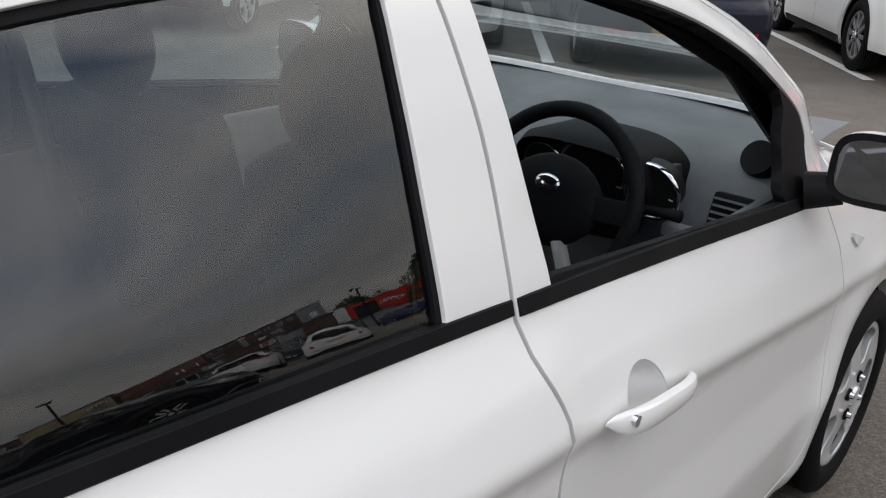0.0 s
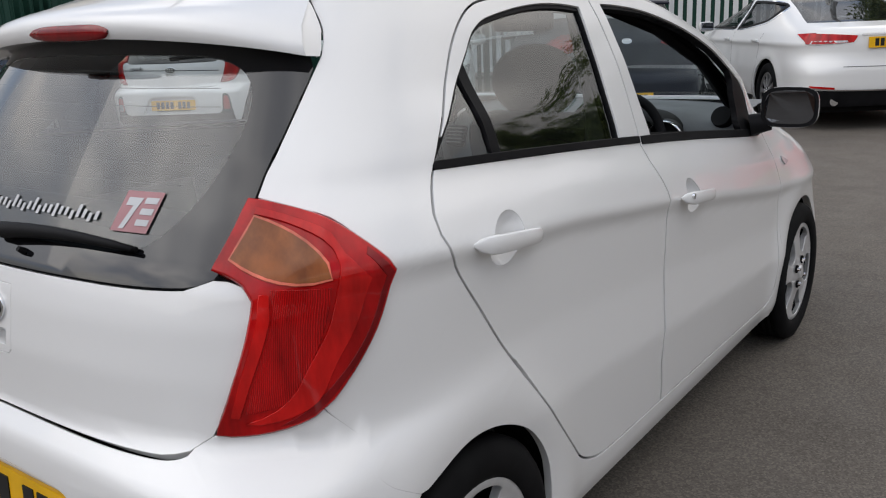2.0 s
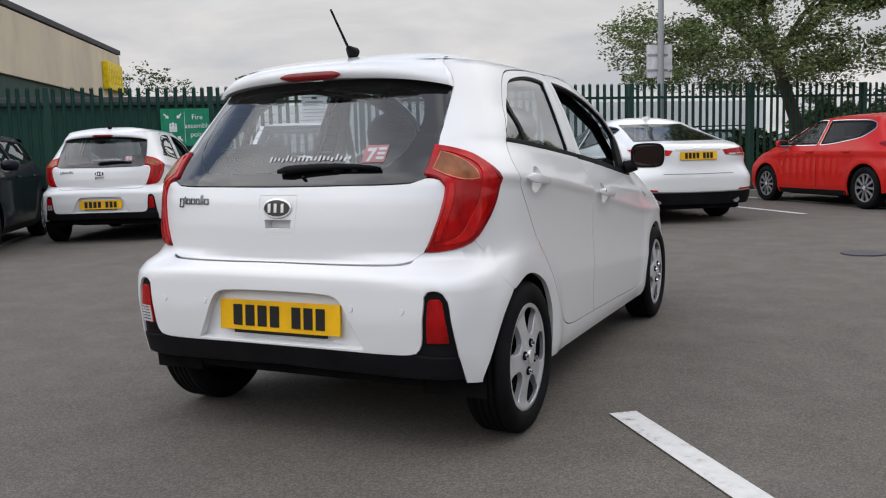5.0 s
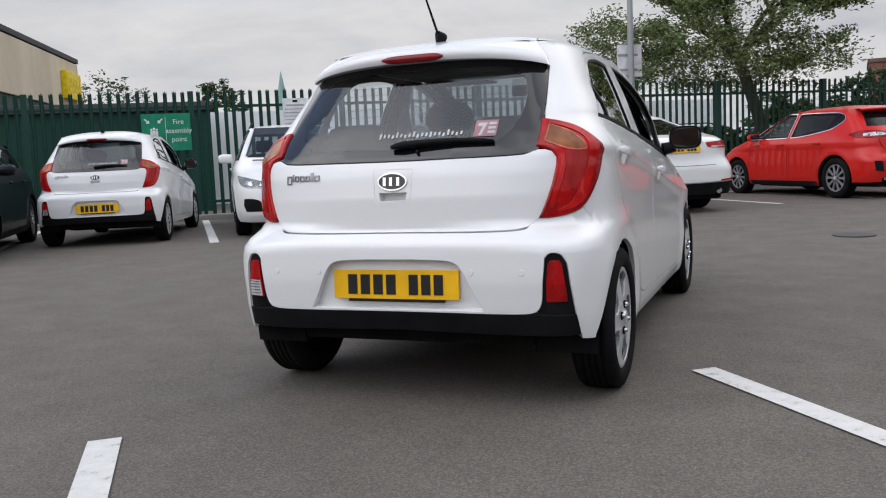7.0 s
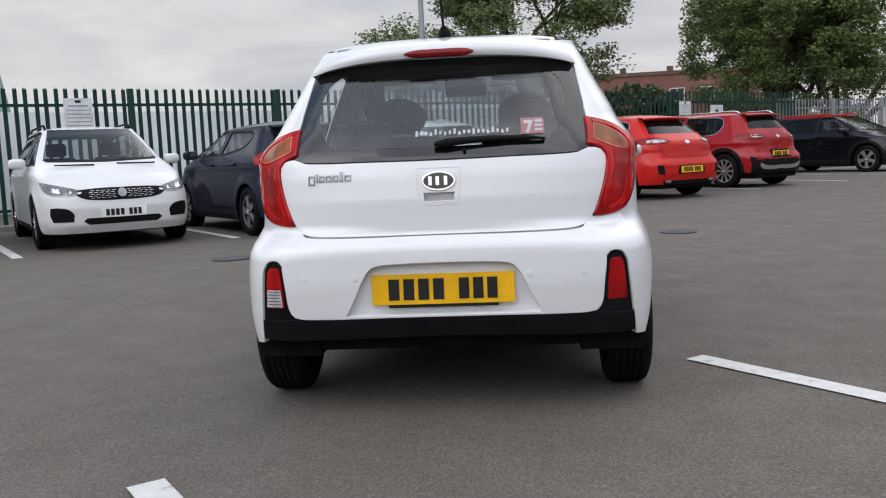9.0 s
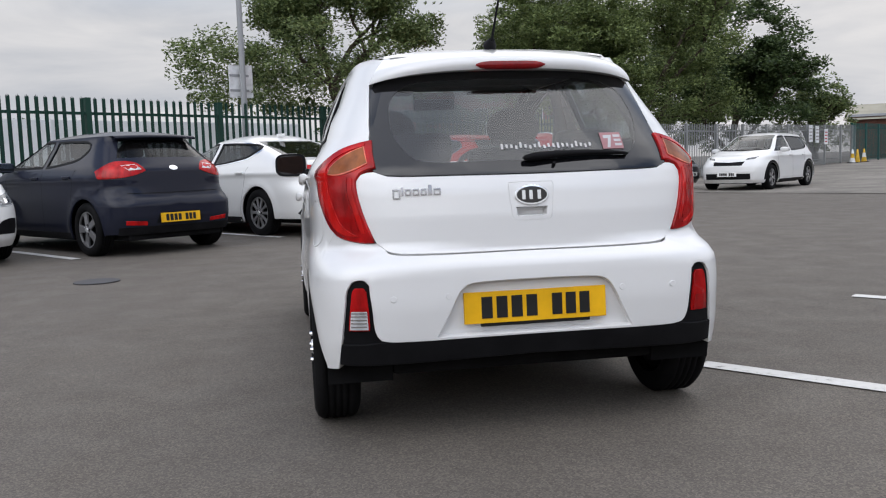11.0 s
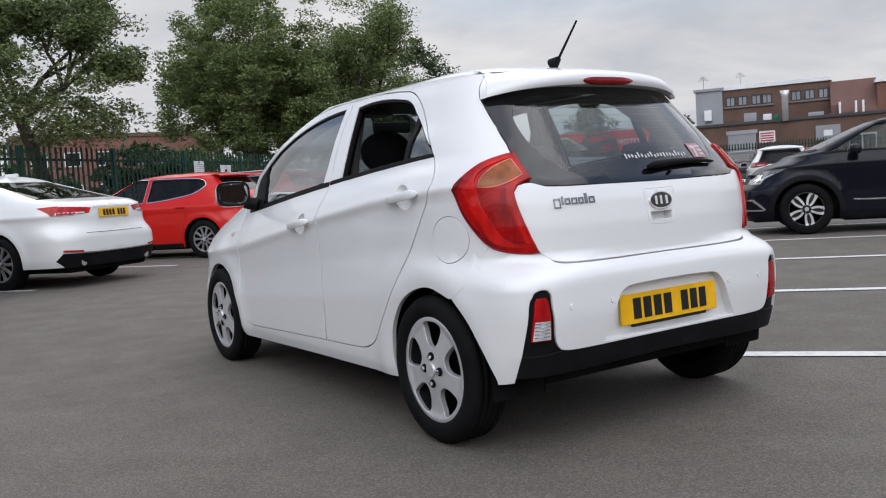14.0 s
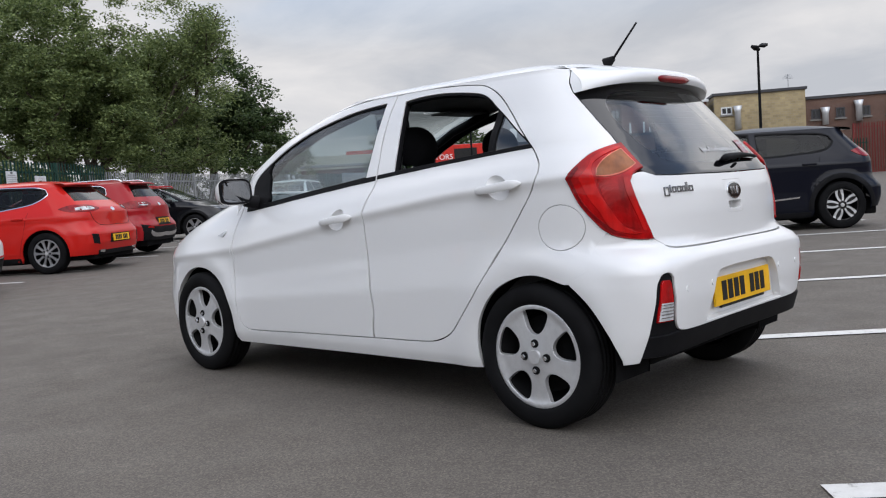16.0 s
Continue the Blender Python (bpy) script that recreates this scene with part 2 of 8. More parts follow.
M = dict(
    asphalt=asphalt(), old_tarmac=old_surface(), line=line_paint(),
    white=paint("white_paint", (0.73, 0.73, 0.725), 0.30, 0.0, 0.8),
    black_trim=plastic("black_trim", (0.007, 0.007, 0.008), 0.55, 180, 0.15, 0.08),
    gloss_black=paint("gloss_black", (0.005, 0.005, 0.006), 0.03, 0.0, 0.7, 0.3),
    rubber=plastic("tyre_rubber", (0.006, 0.006, 0.0065), 0.75, 60, 0.3, 0.08),
    silver=alloy_silver(),
    chrome=Mat("chrome", (0.75, 0.76, 0.78), 0.12, 1.0).m,
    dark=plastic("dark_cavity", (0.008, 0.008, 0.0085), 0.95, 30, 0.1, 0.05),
    disc=Mat("brake_disc", (0.12, 0.12, 0.125), 0.5, 0.8).m,
    cloth=plastic("seat_cloth", (0.016, 0.0165, 0.019), 0.9, 300, 0.03, 0.1),
    dash=plastic("dash_plastic", (0.15, 0.155, 0.16), 0.6, 260, 0.06),
    lining=plastic("grey_lining", (0.12, 0.12, 0.12), 0.9, 200, 0.05),
    glass=glass("car_glass", (0.66, 0.74, 0.75), dust=0.001, gain=2.4), rear_glass=glass("heated_glass", (0.58, 0.64, 0.65), dust=0.003, gain=2.05), privacy=glass("tinted_glass", (0.20, 0.22, 0.23), 1.38, 0.01, 1.0), clear=glass("parked_car_glass", (0.62, 0.68, 0.68), 1.40, 0.012, 1.1),
    plate_yellow=plastic("plate_yellow", (0.78, 0.42, 0.010), 0.35, 90, 0.03),
    plate_white=plastic("plate_white", (0.78, 0.78, 0.76), 0.35, 90, 0.03),
    ink=plastic("black_ink", (0.012, 0.012, 0.012), 0.5, 50, 0.02),
    white_ink=plastic("white_print", (0.46, 0.47, 0.48), 0.6, 50, 0.02),
    faded_red=plastic("faded_print", (0.34, 0.17, 0.18), 0.5, 50, 0.02),
    red_ink=plastic("red_print", (0.45, 0.03, 0.04), 0.5, 50, 0.02),
    mirror=Mat("mirror_glass", (0.19, 0.20, 0.22), 0.02, 1.0).m, dark_chrome=Mat("dark_chrome", (0.22, 0.22, 0.23), 0.2, 1.0).m,
)


def lens(name, color, rough=0.10, ribs=0):
    m = Mat(name, color, rough, spec=0.18, coat=0.30, coat_rough=0.01)
    if ribs:
        w = m.n.new("ShaderNodeTexWave"); w.bands_direction = "X"
        w.inputs["Scale"].default_value, w.inputs["Distortion"].default_value = ribs, 0.6
        m.l.new(m.coords(), w.inputs["Vector"])
        m.bump(w.outputs[1], 0.35, 0.003)
    rib = m.ramp(m.noise(14, 5, 0.6, stretch=(1, 1, 0.3)), (0.3, tuple(c * 0.45 for c in color)), (0.72, tuple(min(1, c * 1.45) for c in color)))
    # the ribs' bright and shaded flanks are also striped into the colour
    if ribs:
        rib = m.mix(1.0, rib, m.ramp(w.outputs[1], (0.25, (0.75, 0.7, 0.7)), (0.8, (1.3, 1.3, 1.3))), "MULTIPLY")
    m.link(rib, "Base Color")
    return m.m


M["lens_red"], M["lens_deep"] = lens("red_lens", (0.40, 0.005, 0.006)), lens("deep_red_lens", (0.20, 0.005, 0.007))
M["lens_stop"] = lens("ribbed_red_lens", (0.36, 0.004, 0.005), 0.12, 130)
M["lens_guide"] = lens("bright_red_lens", (0.50, 0.010, 0.009))
M["lens_rim"] = lens("pale_red_lens", (0.70, 0.16, 0.10))
M["lens_amber"], M["lens_clear"] = lens("amber_lens", (0.26, 0.080, 0.022), 0.06), lens("clear_lens", (0.55, 0.56, 0.57))


# ---- building helpers ----
def mesh_of(name, verts, faces, mat, smooth=True, normals=None):
    me = bpy.data.meshes.new(name)
    me.from_pydata([tuple(v) for v in verts], [], faces)
    me.materials.append(mat)
    if smooth:
        me.shade_smooth()
    if normals is not None:
        me.normals_split_custom_set_from_vertices([tuple(n) for n in normals])
    me.update()
    return me


def put(name, me, parent=None, m=None, label=""):
    ob = new(name, me)
    if parent is not None:
        ob.parent = parent
    if m is not None:
        ob.matrix_basis = m
    return tagged(ob, label)


def part(name, bm, mat, parent=None, label="", smooth=False, m=None):
    """Links a bmesh as one mesh object under a thing or a part."""
    me = bpy.data.meshes.new(name)
    bm.normal_update()
    bm.to_mesh(me)
    bm.free()
    me.materials.append(mat)
    if smooth:
        me.shade_smooth()
        me.set_sharp_from_angle(angle=radians(38))
    return put(name, me, parent, m, label)


def box(bm, x0, x1, y0, y1, z0, z1, bevel=0.0, m=None):
    g = bmesh.ops.create_cube(bm, size=1.0)["verts"]
    bmesh.ops.scale(bm, vec=(x1 - x0, y1 - y0, z1 - z0), verts=g)
    bmesh.ops.translate(bm, vec=((x0 + x1) / 2, (y0 + y1) / 2, (z0 + z1) / 2), verts=g)
    if bevel:
        ed = list({e for v in g for e in v.link_edges})
        g = [v for v in bmesh.ops.bevel(bm, geom=ed, offset=bevel, segments=2, affect="EDGES", profile=0.6)["verts"]] + [v for v in g if v.is_valid]
        g = list(set(g))
    if m is not None:
        bmesh.ops.transform(bm, matrix=m, verts=g)
    return g


def tube(bm, a, b, r0, r1=None, n=10, caps=True):
    a, b = Vector(a), Vector(b)
    d = b - a
    mat = Matrix.Translation((a + b) / 2) @ d.to_track_quat("Z", "Y").to_matrix().to_4x4()
    bmesh.ops.create_cone(bm, cap_ends=caps, segments=n, radius1=r0, radius2=r0 if r1 is None else r1, depth=d.length, matrix=mat)


def swept(pts, radii, n=10):
    """A bent round bar through points: verts and faces."""
    pts = [Vector(p) for p in pts]
    vs, fs = [], []
    side = None
    for i, p in enumerate(pts):
        d = (pts[min(i + 1, len(pts) - 1)] - pts[max(i - 1, 0)]).normalized()
        side = d.orthogonal().normalized() if side is None else (side - d * side.dot(d)).normalized()
        t = d.cross(side)
        vs += [p + (side * math.cos(a) + t * math.sin(a)) * radii[i] for a in [2 * math.pi * k / n for k in range(n)]]
    for i in range(len(pts) - 1):
        for k in range(n):
            a, b = i * n + k, i * n + (k + 1) % n
            fs.append((a, b, b + n, a + n))
    fs += [tuple(range(n))[::-1], tuple((len(pts) - 1) * n + k for k in range(n))]
    return vs, fs


def lathe(profile, n=48, axis="X"):
    """Rings of (r, a) turned round an axis: verts and faces."""
    vs, fs = [], []
    for r, a in profile:
        for k in range(n):
            t = 2 * math.pi * k / n
            vs.append((a, r * math.cos(t), r * math.sin(t)) if axis == "X" else (r * math.cos(t), r * math.sin(t), a))
    for i in range(len(profile) - 1):
        for k in range(n):
            p, q = i * n + k, i * n + (k + 1) % n
            fs.append((p, q, q + n, p + n))
    return vs, fs


def interp(x, table):
    return float(np.interp(x, [a for a, _ in table], [b for _, b in table]))


def smooth_line(pts, closed=True, step=0.03, rounds=0):
    """Fills a polyline up to a step, and rounds it off by cutting its corners."""
    for _ in range(rounds):
        out = []
        n = len(pts)
        for i in range(n if closed else n - 1):
            p, q = pts[i], pts[(i + 1) % n]
            out += [(p[0] * .75 + q[0] * .25, p[1] * .75 + q[1] * .25), (p[0] * .25 + q[0] * .75, p[1] * .25 + q[1] * .75)]
        pts = out if closed else [pts[0]] + out + [pts[-1]]
    out = []
    n = len(pts)
    for i in range(n if closed else n - 1):
        p, q = pts[i], pts[(i + 1) % n]
        k = max(1, int(math.dist(p, q) / step))
        out += [(p[0] + (q[0] - p[0]) * j / k, p[1] + (q[1] - p[1]) * j / k) for j in range(k)]
    return out if closed else out + [pts[-1]]


def inside(px, py, poly):
    """Which of the points lie in a polygon (arrays)."""
    res = np.zeros(px.shape, bool)
    x, y = np.array(poly).T
    for x0, y0, x1, y1 in zip(x, y, np.roll(x, -1), np.roll(y, -1)):
        if y0 != y1:
            res ^= ((y0 > py) != (y1 > py)) & (px < (x1 - x0) * (py - y0) / (y1 - y0) + x0)
    return res


def edge_far(px, py, poly):
    """How far points lie from a polygon's rim (arrays)."""
    best = np.full(px.shape, 1e9)
    a = np.array(poly); b = np.roll(a, -1, 0)
    for (x0, y0), (x1, y1) in zip(a, b):
        dx, dy = x1 - x0, y1 - y0
        t = np.clip(((px - x0) * dx + (py - y0) * dy) / (dx * dx + dy * dy + 1e-12), 0, 1)
        best = np.minimum(best, np.hypot(px - x0 - t * dx, py - y0 - t * dy))
    return best


from mathutils.geometry import delaunay_2d_cdt


def sheet_data(surf, outline, holes=(), step=0.04, thick=0.012, lift=0.0, mirror=False, rim=0.002, guides=None):
    """A panel cut out of a curved surface surf(u, v): its face, with rounded rims that turn inwards by thick."""
    outline = smooth_line(outline, True, step * 0.9)
    holes = [smooth_line(h, True, step * 0.9) for h in holes]
    us, vs = np.array(outline).T
    gx, gy = np.meshgrid(np.arange(us.min() + step / 2, us.max(), step), np.arange(vs.min() + step / 2, vs.max(), step))
    gx[1::2] += step / 2
    gx, gy = gx.ravel(), gy.ravel()
    near = np.full(gx.shape, step * 0.45)
    if guides is not None:
        # rows of points along a crease keep its edge clean
        gu, gz, line = guides
        far_ = np.abs(gy - np.interp(gx, *line)) > 0.034
        gx, gy = np.concatenate([gx[far_], gu]), np.concatenate([gy[far_], gz])
        near = np.concatenate([near[far_], np.full(gu.shape, 0.006)])
    ok = inside(gx, gy, outline) & (edge_far(gx, gy, outline) > near)
    for h in holes:
        ok &= ~inside(gx, gy, h) & (edge_far(gx, gy, h) > near)
    pts, edges = [Vector(p) for p in outline], [(i, (i + 1) % len(outline)) for i in range(len(outline))]
    for h in holes:
        b = len(pts)
        pts += [Vector(p) for p in h]
        edges += [(b + i, b + (i + 1) % len(h)) for i in range(len(h))]
    pts += [Vector(p) for p in zip(gx[ok].tolist(), gy[ok].tolist())]
    cv, ce, cf, _, _, _ = delaunay_2d_cdt(pts, edges, [], 0, 1e-6)
    cen = np.array([[sum(cv[i][0] for i in f) / 3, sum(cv[i][1] for i in f) / 3] for f in cf])
    good = inside(cen[:, 0], cen[:, 1], outline)
    for h in holes:
        good &= ~inside(cen[:, 0], cen[:, 1], h)
    faces = [tuple(f) for f, g in zip(cf, good) if g]
    P = [np.array(surf(p[0], p[1])) for p in cv]
    e = 2e-3
    N = []
    for p in cv:
        du = np.array(surf(p[0] + e, p[1])) - np.array(surf(p[0] - e, p[1]))
        dv = np.array(surf(p[0], p[1] + e)) - np.array(surf(p[0], p[1] - e))
        n = np.cross(du, dv)
        N.append(n / (np.linalg.norm(n) + 1e-12))
    verts, norms = [p + n * lift for p, n in zip(P, N)], list(N)
    count = {}
    for f in faces:
        for a, b in zip(f, f[1:] + f[:1]):
            count[(a, b)] = 1
    bound = [(a, b) for a, b in count if (b, a) not in count]
    if thick:
        out = {}
        for a, b in bound:
            d = verts[b] - verts[a]
            for i in (a, b):
                out[i] = out.get(i, 0) + np.cross(d, N[i])
        idx = {}
        for i, o in out.items():
            o = o / (np.linalg.norm(o) + 1e-12)
            idx[i] = len(verts)
            verts += [verts[i] + (o - N[i]) * rim, verts[i] + o * rim - N[i] * thick]
            norms += [o, o]
        for a, b in bound:
            faces.append((b, a, idx[a], idx[b]))
            faces.append((idx[b], idx[a], idx[a] + 1, idx[b] + 1))
    if mirror:
        flip = np.array((-1.0, 1.0, 1.0))
        verts, norms = [v * flip for v in verts], [n * flip for n in norms]
        faces = [tuple(reversed(f)) for f in faces]
    return verts, faces, norms


def sheet(name, surf, outline, mat, parent=None, holes=(), step=0.04, thick=0.012, lift=0.0, label="", mirror=False, rim=0.0, m=None, guides=None):
    vs, fs, ns = sheet_data(surf, outline, holes, step, thick, lift, mirror, rim, guides)
    return put(name, mesh_of(name, vs, fs, mat, True, ns), parent, m, label)


def joined(*datas):
    """Several (verts, faces, normals) as one."""
    vs, fs, ns = [], [], []
    for v, f, n in datas:
        fs += [tuple(i + len(vs) for i in q) for q in f]
        vs += list(v); ns += list(n)
    return vs, fs, ns


def soft_table(table, reach=0.012, n=1600):
    """A table as a function, its corners rounded over reach."""
    a, b = np.array(table, float).T
    x = np.linspace(a[0], a[-1], n)
    y = np.interp(x, a, b)
    k = max(1, int(reach / (x[1] - x[0])))
    ker = np.hanning(2 * k + 3)[1:-1]; ker /= ker.sum()
    pad = len(ker) // 2
    yy = np.convolve(np.concatenate([2 * y[0] - y[pad:0:-1], y, 2 * y[-1] - y[-2:-pad - 2:-1]]), ker, "valid")
    return lambda q: float(np.interp(q, x, yy))


def flowing(pts, corner=40, step=0.02, loose=False):
    """A closed curve through points: smooth, but for the corners that turn by more than an angle."""
    p = np.array(pts, float)
    n = len(p)
    d = np.roll(p, -1, 0) - p
    ln = np.linalg.norm(d, axis=1) + 1e-9
    v = d / ln[:, None]
    out = []
    tan, sharp = [], []
    for i in range(n):
        c = float(np.clip(v[i - 1] @ v[i], -1, 1))
        sharp.append(math.degrees(math.acos(c)) > corner or (loose and i in (0, n - 1)))
        t = v[i - 1] * ln[i - 1] + v[i] * ln[i]
        tan.append(t / (np.linalg.norm(t) + 1e-9))
    for i in range(n - 1 if loose else n):
        j = (i + 1) % n
        a = v[i] if sharp[i] else tan[i]
        b = v[i] if sharp[j] else tan[j]
        if sharp[i] and not sharp[j]:
            a = 2 * v[i] * (v[i] @ b) - b
        if sharp[j] and not sharp[i]:
            b = 2 * v[i] * (v[i] @ a) - a
        k = max(1, int(ln[i] / step))
        for q in range(k):
            s = q / k
            h = (2 * s ** 3 - 3 * s ** 2 + 1, s ** 3 - 2 * s ** 2 + s, -2 * s ** 3 + 3 * s ** 2, s ** 3 - s ** 2)
            e = h[0] * p[i] + h[1] * a * ln[i] + h[2] * p[j] + h[3] * b * ln[i]
            out.append((float(e[0]), float(e[1])))
    if loose:
        out.append((float(p[-1][0]), float(p[-1][1])))
    return out


class Shell:
    """A car's outer skin: at each height a rounded plan outline. u runs from the tail's middle round the corner to the nose; z is the height.
    The rear axle is at y 0."""

    def __init__(self, width, rear, nose, corner=(3.0, 10.0, 3.0, 10.0), mid=1.0, low=None, turn=(0.60, 0.71)):
        self.width, self.rear, self.nose, self.corner, self.mid = width, rear, nose, corner, mid
        self.low, self.turn = low, turn
        r = np.linspace(0, 1, 900)
        self.f = np.unique(np.concatenate([np.linspace(0, math.pi, 1501), np.arccos(r ** (corner[1] / 2)), math.pi - np.arccos(r ** (corner[3] / 2))]))
        w0, d0, d1 = width(mid, 0.8), mid - rear(0.8), nose(0.8) - mid
        x, y = self.plan(self.f, w0, d0, d1)
        self.u = np.concatenate([[0], np.cumsum(np.hypot(np.diff(x), np.diff(y)))])

    def powers(self, z):
        """The plan's roundness at a height: a squarer bumper below, rounder corners above."""
        if not self.low:
            return self.corner
        t = min(1.0, max(0.0, (z - self.turn[0]) / (self.turn[1] - self.turn[0])))
        t = t * t * (3 - 2 * t)
        return tuple(a + (b - a) * t for a, b in zip(self.low, self.corner))

    def plan(self, f, w, d0, d1):
        n, m, nf, mf = self.corner
        s, c = np.sin(f), np.cos(f)
        back = f <= math.pi / 2
        x = w * np.where(back, np.abs(s) ** (2 / n), np.abs(s) ** (2 / nf))
        y = self.mid + np.where(back, -d0 * np.abs(c) ** (2 / m), d1 * np.abs(c) ** (2 / mf))
        return x, y

    def at(self, u, z):
        sgn = -1.0 if u < 0 else 1.0
        f = float(np.interp(abs(u), self.u, self.f))
        n, m, nf, mf = self.powers(z)
        s, c = abs(math.sin(f)), abs(math.cos(f))
        if f <= math.pi / 2:
            y = self.mid - (self.mid - self.rear(z)) * c ** (2 / m); k = s ** (2 / n)
        else:
            y = self.mid + (self.nose(z) - self.mid) * c ** (2 / mf); k = s ** (2 / nf)
        return (sgn * self.width(y, z) * k, y, z)

    def us(self, y, z):
        """u on the side, from y."""
        n, m, nf, mf = self.powers(z)
        if y <= self.mid:
            r = min(1.0, (self.mid - y) / (self.mid - self.rear(z)))
            f = math.acos(min(1.0, r ** (m / 2)))
        else:
            r = min(1.0, (y - self.mid) / (self.nose(z) - self.mid))
            f = math.pi - math.acos(min(1.0, r ** (mf / 2)))
        return float(np.interp(f, self.f, self.u))

    def ur(self, x, z, front=False):
        """u on the tail or the nose, from x."""
        sgn, x = (-1.0 if x < 0 else 1.0), abs(x)
        lo, hi = (math.pi / 2, math.pi) if front else (0.0, math.pi / 2)
        for _ in range(40):
            f = (lo + hi) / 2
            u = float(np.interp(f, self.f, self.u))
            more = self.at(u, z)[0] < x
            if more != front:
                lo = f
            else:
                hi = f
        return sgn * float(np.interp((lo + hi) / 2, self.f, self.u))

    def line(self, text, loose=False):
        """An outline: items (kind, a, z) with kind s (side, by y), r (tail, by x) or f (nose, by x)."""
        place = lambda k, a, z: (self.us(a, z) if k == "s" else self.ur(a, z, k == "f"), z)
        kinds = {k for k, _, _ in text}
        if len(text) < 6:
            return self.corners(text)
        if len(kinds) == 1:
            k = kinds.pop()
            return [place(k, a, z) for a, z in flowing([(a, z) for _, a, z in text], loose=loose)]
        return flowing([place(*q) for q in text], loose=loose)

    def corners(self, text):
        """The same with straight edges."""
        out = []
        for (k, a, z), (k2, a2, z2) in zip(text, text[1:] + text[:1]):
            n = max(1, int(math.hypot(a2 - a, z2 - z) / 0.06)) if k == k2 else 1
            for i in range(n):
                b, c = a + (a2 - a) * i / n, z + (z2 - z) * i / n
                out.append((self.us(b, c) if k == "s" else self.ur(b, c, k == "f"), c))
        return out

# ---- the white hatchback in the middle: rear axle at y 0, nose towards +y ----
CREASE = [(-0.5, 0.975), (-0.16, 0.969), (0.0, 0.955), (0.42, 0.923), (0.96, 0.858), (1.33, 0.80), (1.98, 0.704), (2.6, 0.66), (3.1, 0.62)]
BELT = [(-0.5, 1.10), (0.0, 1.074), (0.458, 1.041), (0.906, 1.005), (1.33, 0.963), (1.84, 0.905), (2.3, 0.87), (3.1, 0.80)]
LOWC = [(0.3, 0.55), (0.89, 0.503), (1.75, 0.442), (2.1, 0.42)]
TAIL = [(0.18, -0.43), (0.26, -0.465), (0.375, -0.500), (0.50, -0.515), (0.61, -0.513), (0.645, -0.508), (0.665, -0.490), (0.685, -0.474), (0.80, -0.474), (0.90, -0.462), (0.95, -0.445), (1.05, -0.372), (1.33, -0.150), (1.40, -0.09)]
NOSE = [(0.18, 3.02), (0.30, 3.08), (0.50, 3.09), (0.68, 3.04), (0.75, 2.96), (0.82, 2.82), (0.895, 2.58), (0.965, 2.32), (1.10, 2.20), (1.26, 1.84), (1.32, 1.64), (1.363, 1.46), (1.40, 1.26)]


def hatch_width(y, z):
    c, b, l = interp(y, CREASE), interp(y, BELT), interp(y, LOWC)
    zs = (0.17, 0.24, 0.29, l, l + (c - l) * 0.45, c - 0.035, c, (b + c) / 2, b, min(b + .045, 1.13), min(b + .095, 1.17), 1.22, 1.33, 1.40)
    ws = (0.735, 0.760, 0.766, 0.777, 0.763, 0.762, 0.773, 0.744, 0.702, 0.690, 0.672, 0.630, 0.584, 0.548)
    # the pillar behind the doors is flatter than the glass
    k = min(1.0, max(0.0, (.22 - y) / .25))
    ws = [a + (b_ - a) * k for a, b_ in zip(ws, ws[:8] + (0.704, 0.687, 0.662, 0.637, 0.586, 0.550))]
    w = sum(k * float(np.interp(z + d, zs, ws)) for d, k in ((-.012, .15), (-.006, .2), (0, .3), (.006, .2), (.012, .15)))
    for yc in (0.0, 2.385):
        d = math.hypot(y - yc, z - 0.28)
        w += 0.012 * math.exp(-(((d - 0.36) / 0.07) ** 2)) * (1 if z > 0.2 else 0)
    return w


hatch = Shell(hatch_width, soft_table(TAIL), soft_table(NOSE, .02), (3.0, 10.0, 3.0, 10.0), low=(8.0, 14.0, 3.0, 10.0))


# rows of points along the shoulder crease
CREASE_ROWS = [(hatch.us(y, interp(y, CREASE) + o), interp(y, CREASE) + o) for y in np.arange(-.30, 2.72, .022) for o in (-.028, -.018, -.011, -.005, 0, .005, .011, .018, .028)]
CREASE_LINE = [(hatch.us(y, interp(y, CREASE)), interp(y, CREASE)) for y in np.arange(-.40, 2.8, .05)]
CREASE_GUIDE = (np.array([a for a, _ in CREASE_ROWS]), np.array([b for _, b in CREASE_ROWS]), tuple(np.array(CREASE_LINE).T))


def grown(poly, d):
    """A polygon pushed outwards by d."""
    a = np.array(poly)
    if (np.roll(a[:, 0], -1) * a[:, 1] - a[:, 0] * np.roll(a[:, 1], -1)).sum() > 0:
        d = -d
    t = np.roll(a, -1, 0) - np.roll(a, 1, 0)
    n = np.stack([t[:, 1], -t[:, 0]], 1) / (np.linalg.norm(t, axis=1, keepdims=True) + 1e-12)
    return [tuple(p) for p in a + n * d]


S, R_, F_ = "s", "r", "f"
FRONT_DOOR = [(S, .885, 1.396), (S, .906, 1.279), (S, .915, 1.162), (S, .910, 1.007), (S, .917, .968), (S, .950, .883), (S, .950, .806), (S, .939, .678), (S, .925, .523), (S, .916, .418), (S, .930, .338), (S, .930, .293),
              (S, 1.407, .281), (S, 1.905, .268), (S, 1.958, .279), (S, 1.995, .331), (S, 2.015, .456), (S, 2.032, .58), (S, 2.033, .704), (S, 2.028, .796), (S, 2.0, .916),
              (S, 1.965, 1.085), (S, 1.813, 1.176), (S, 1.638, 1.26), (S, 1.469, 1.32), (S, 1.307, 1.363), (S, 1.107, 1.392)]
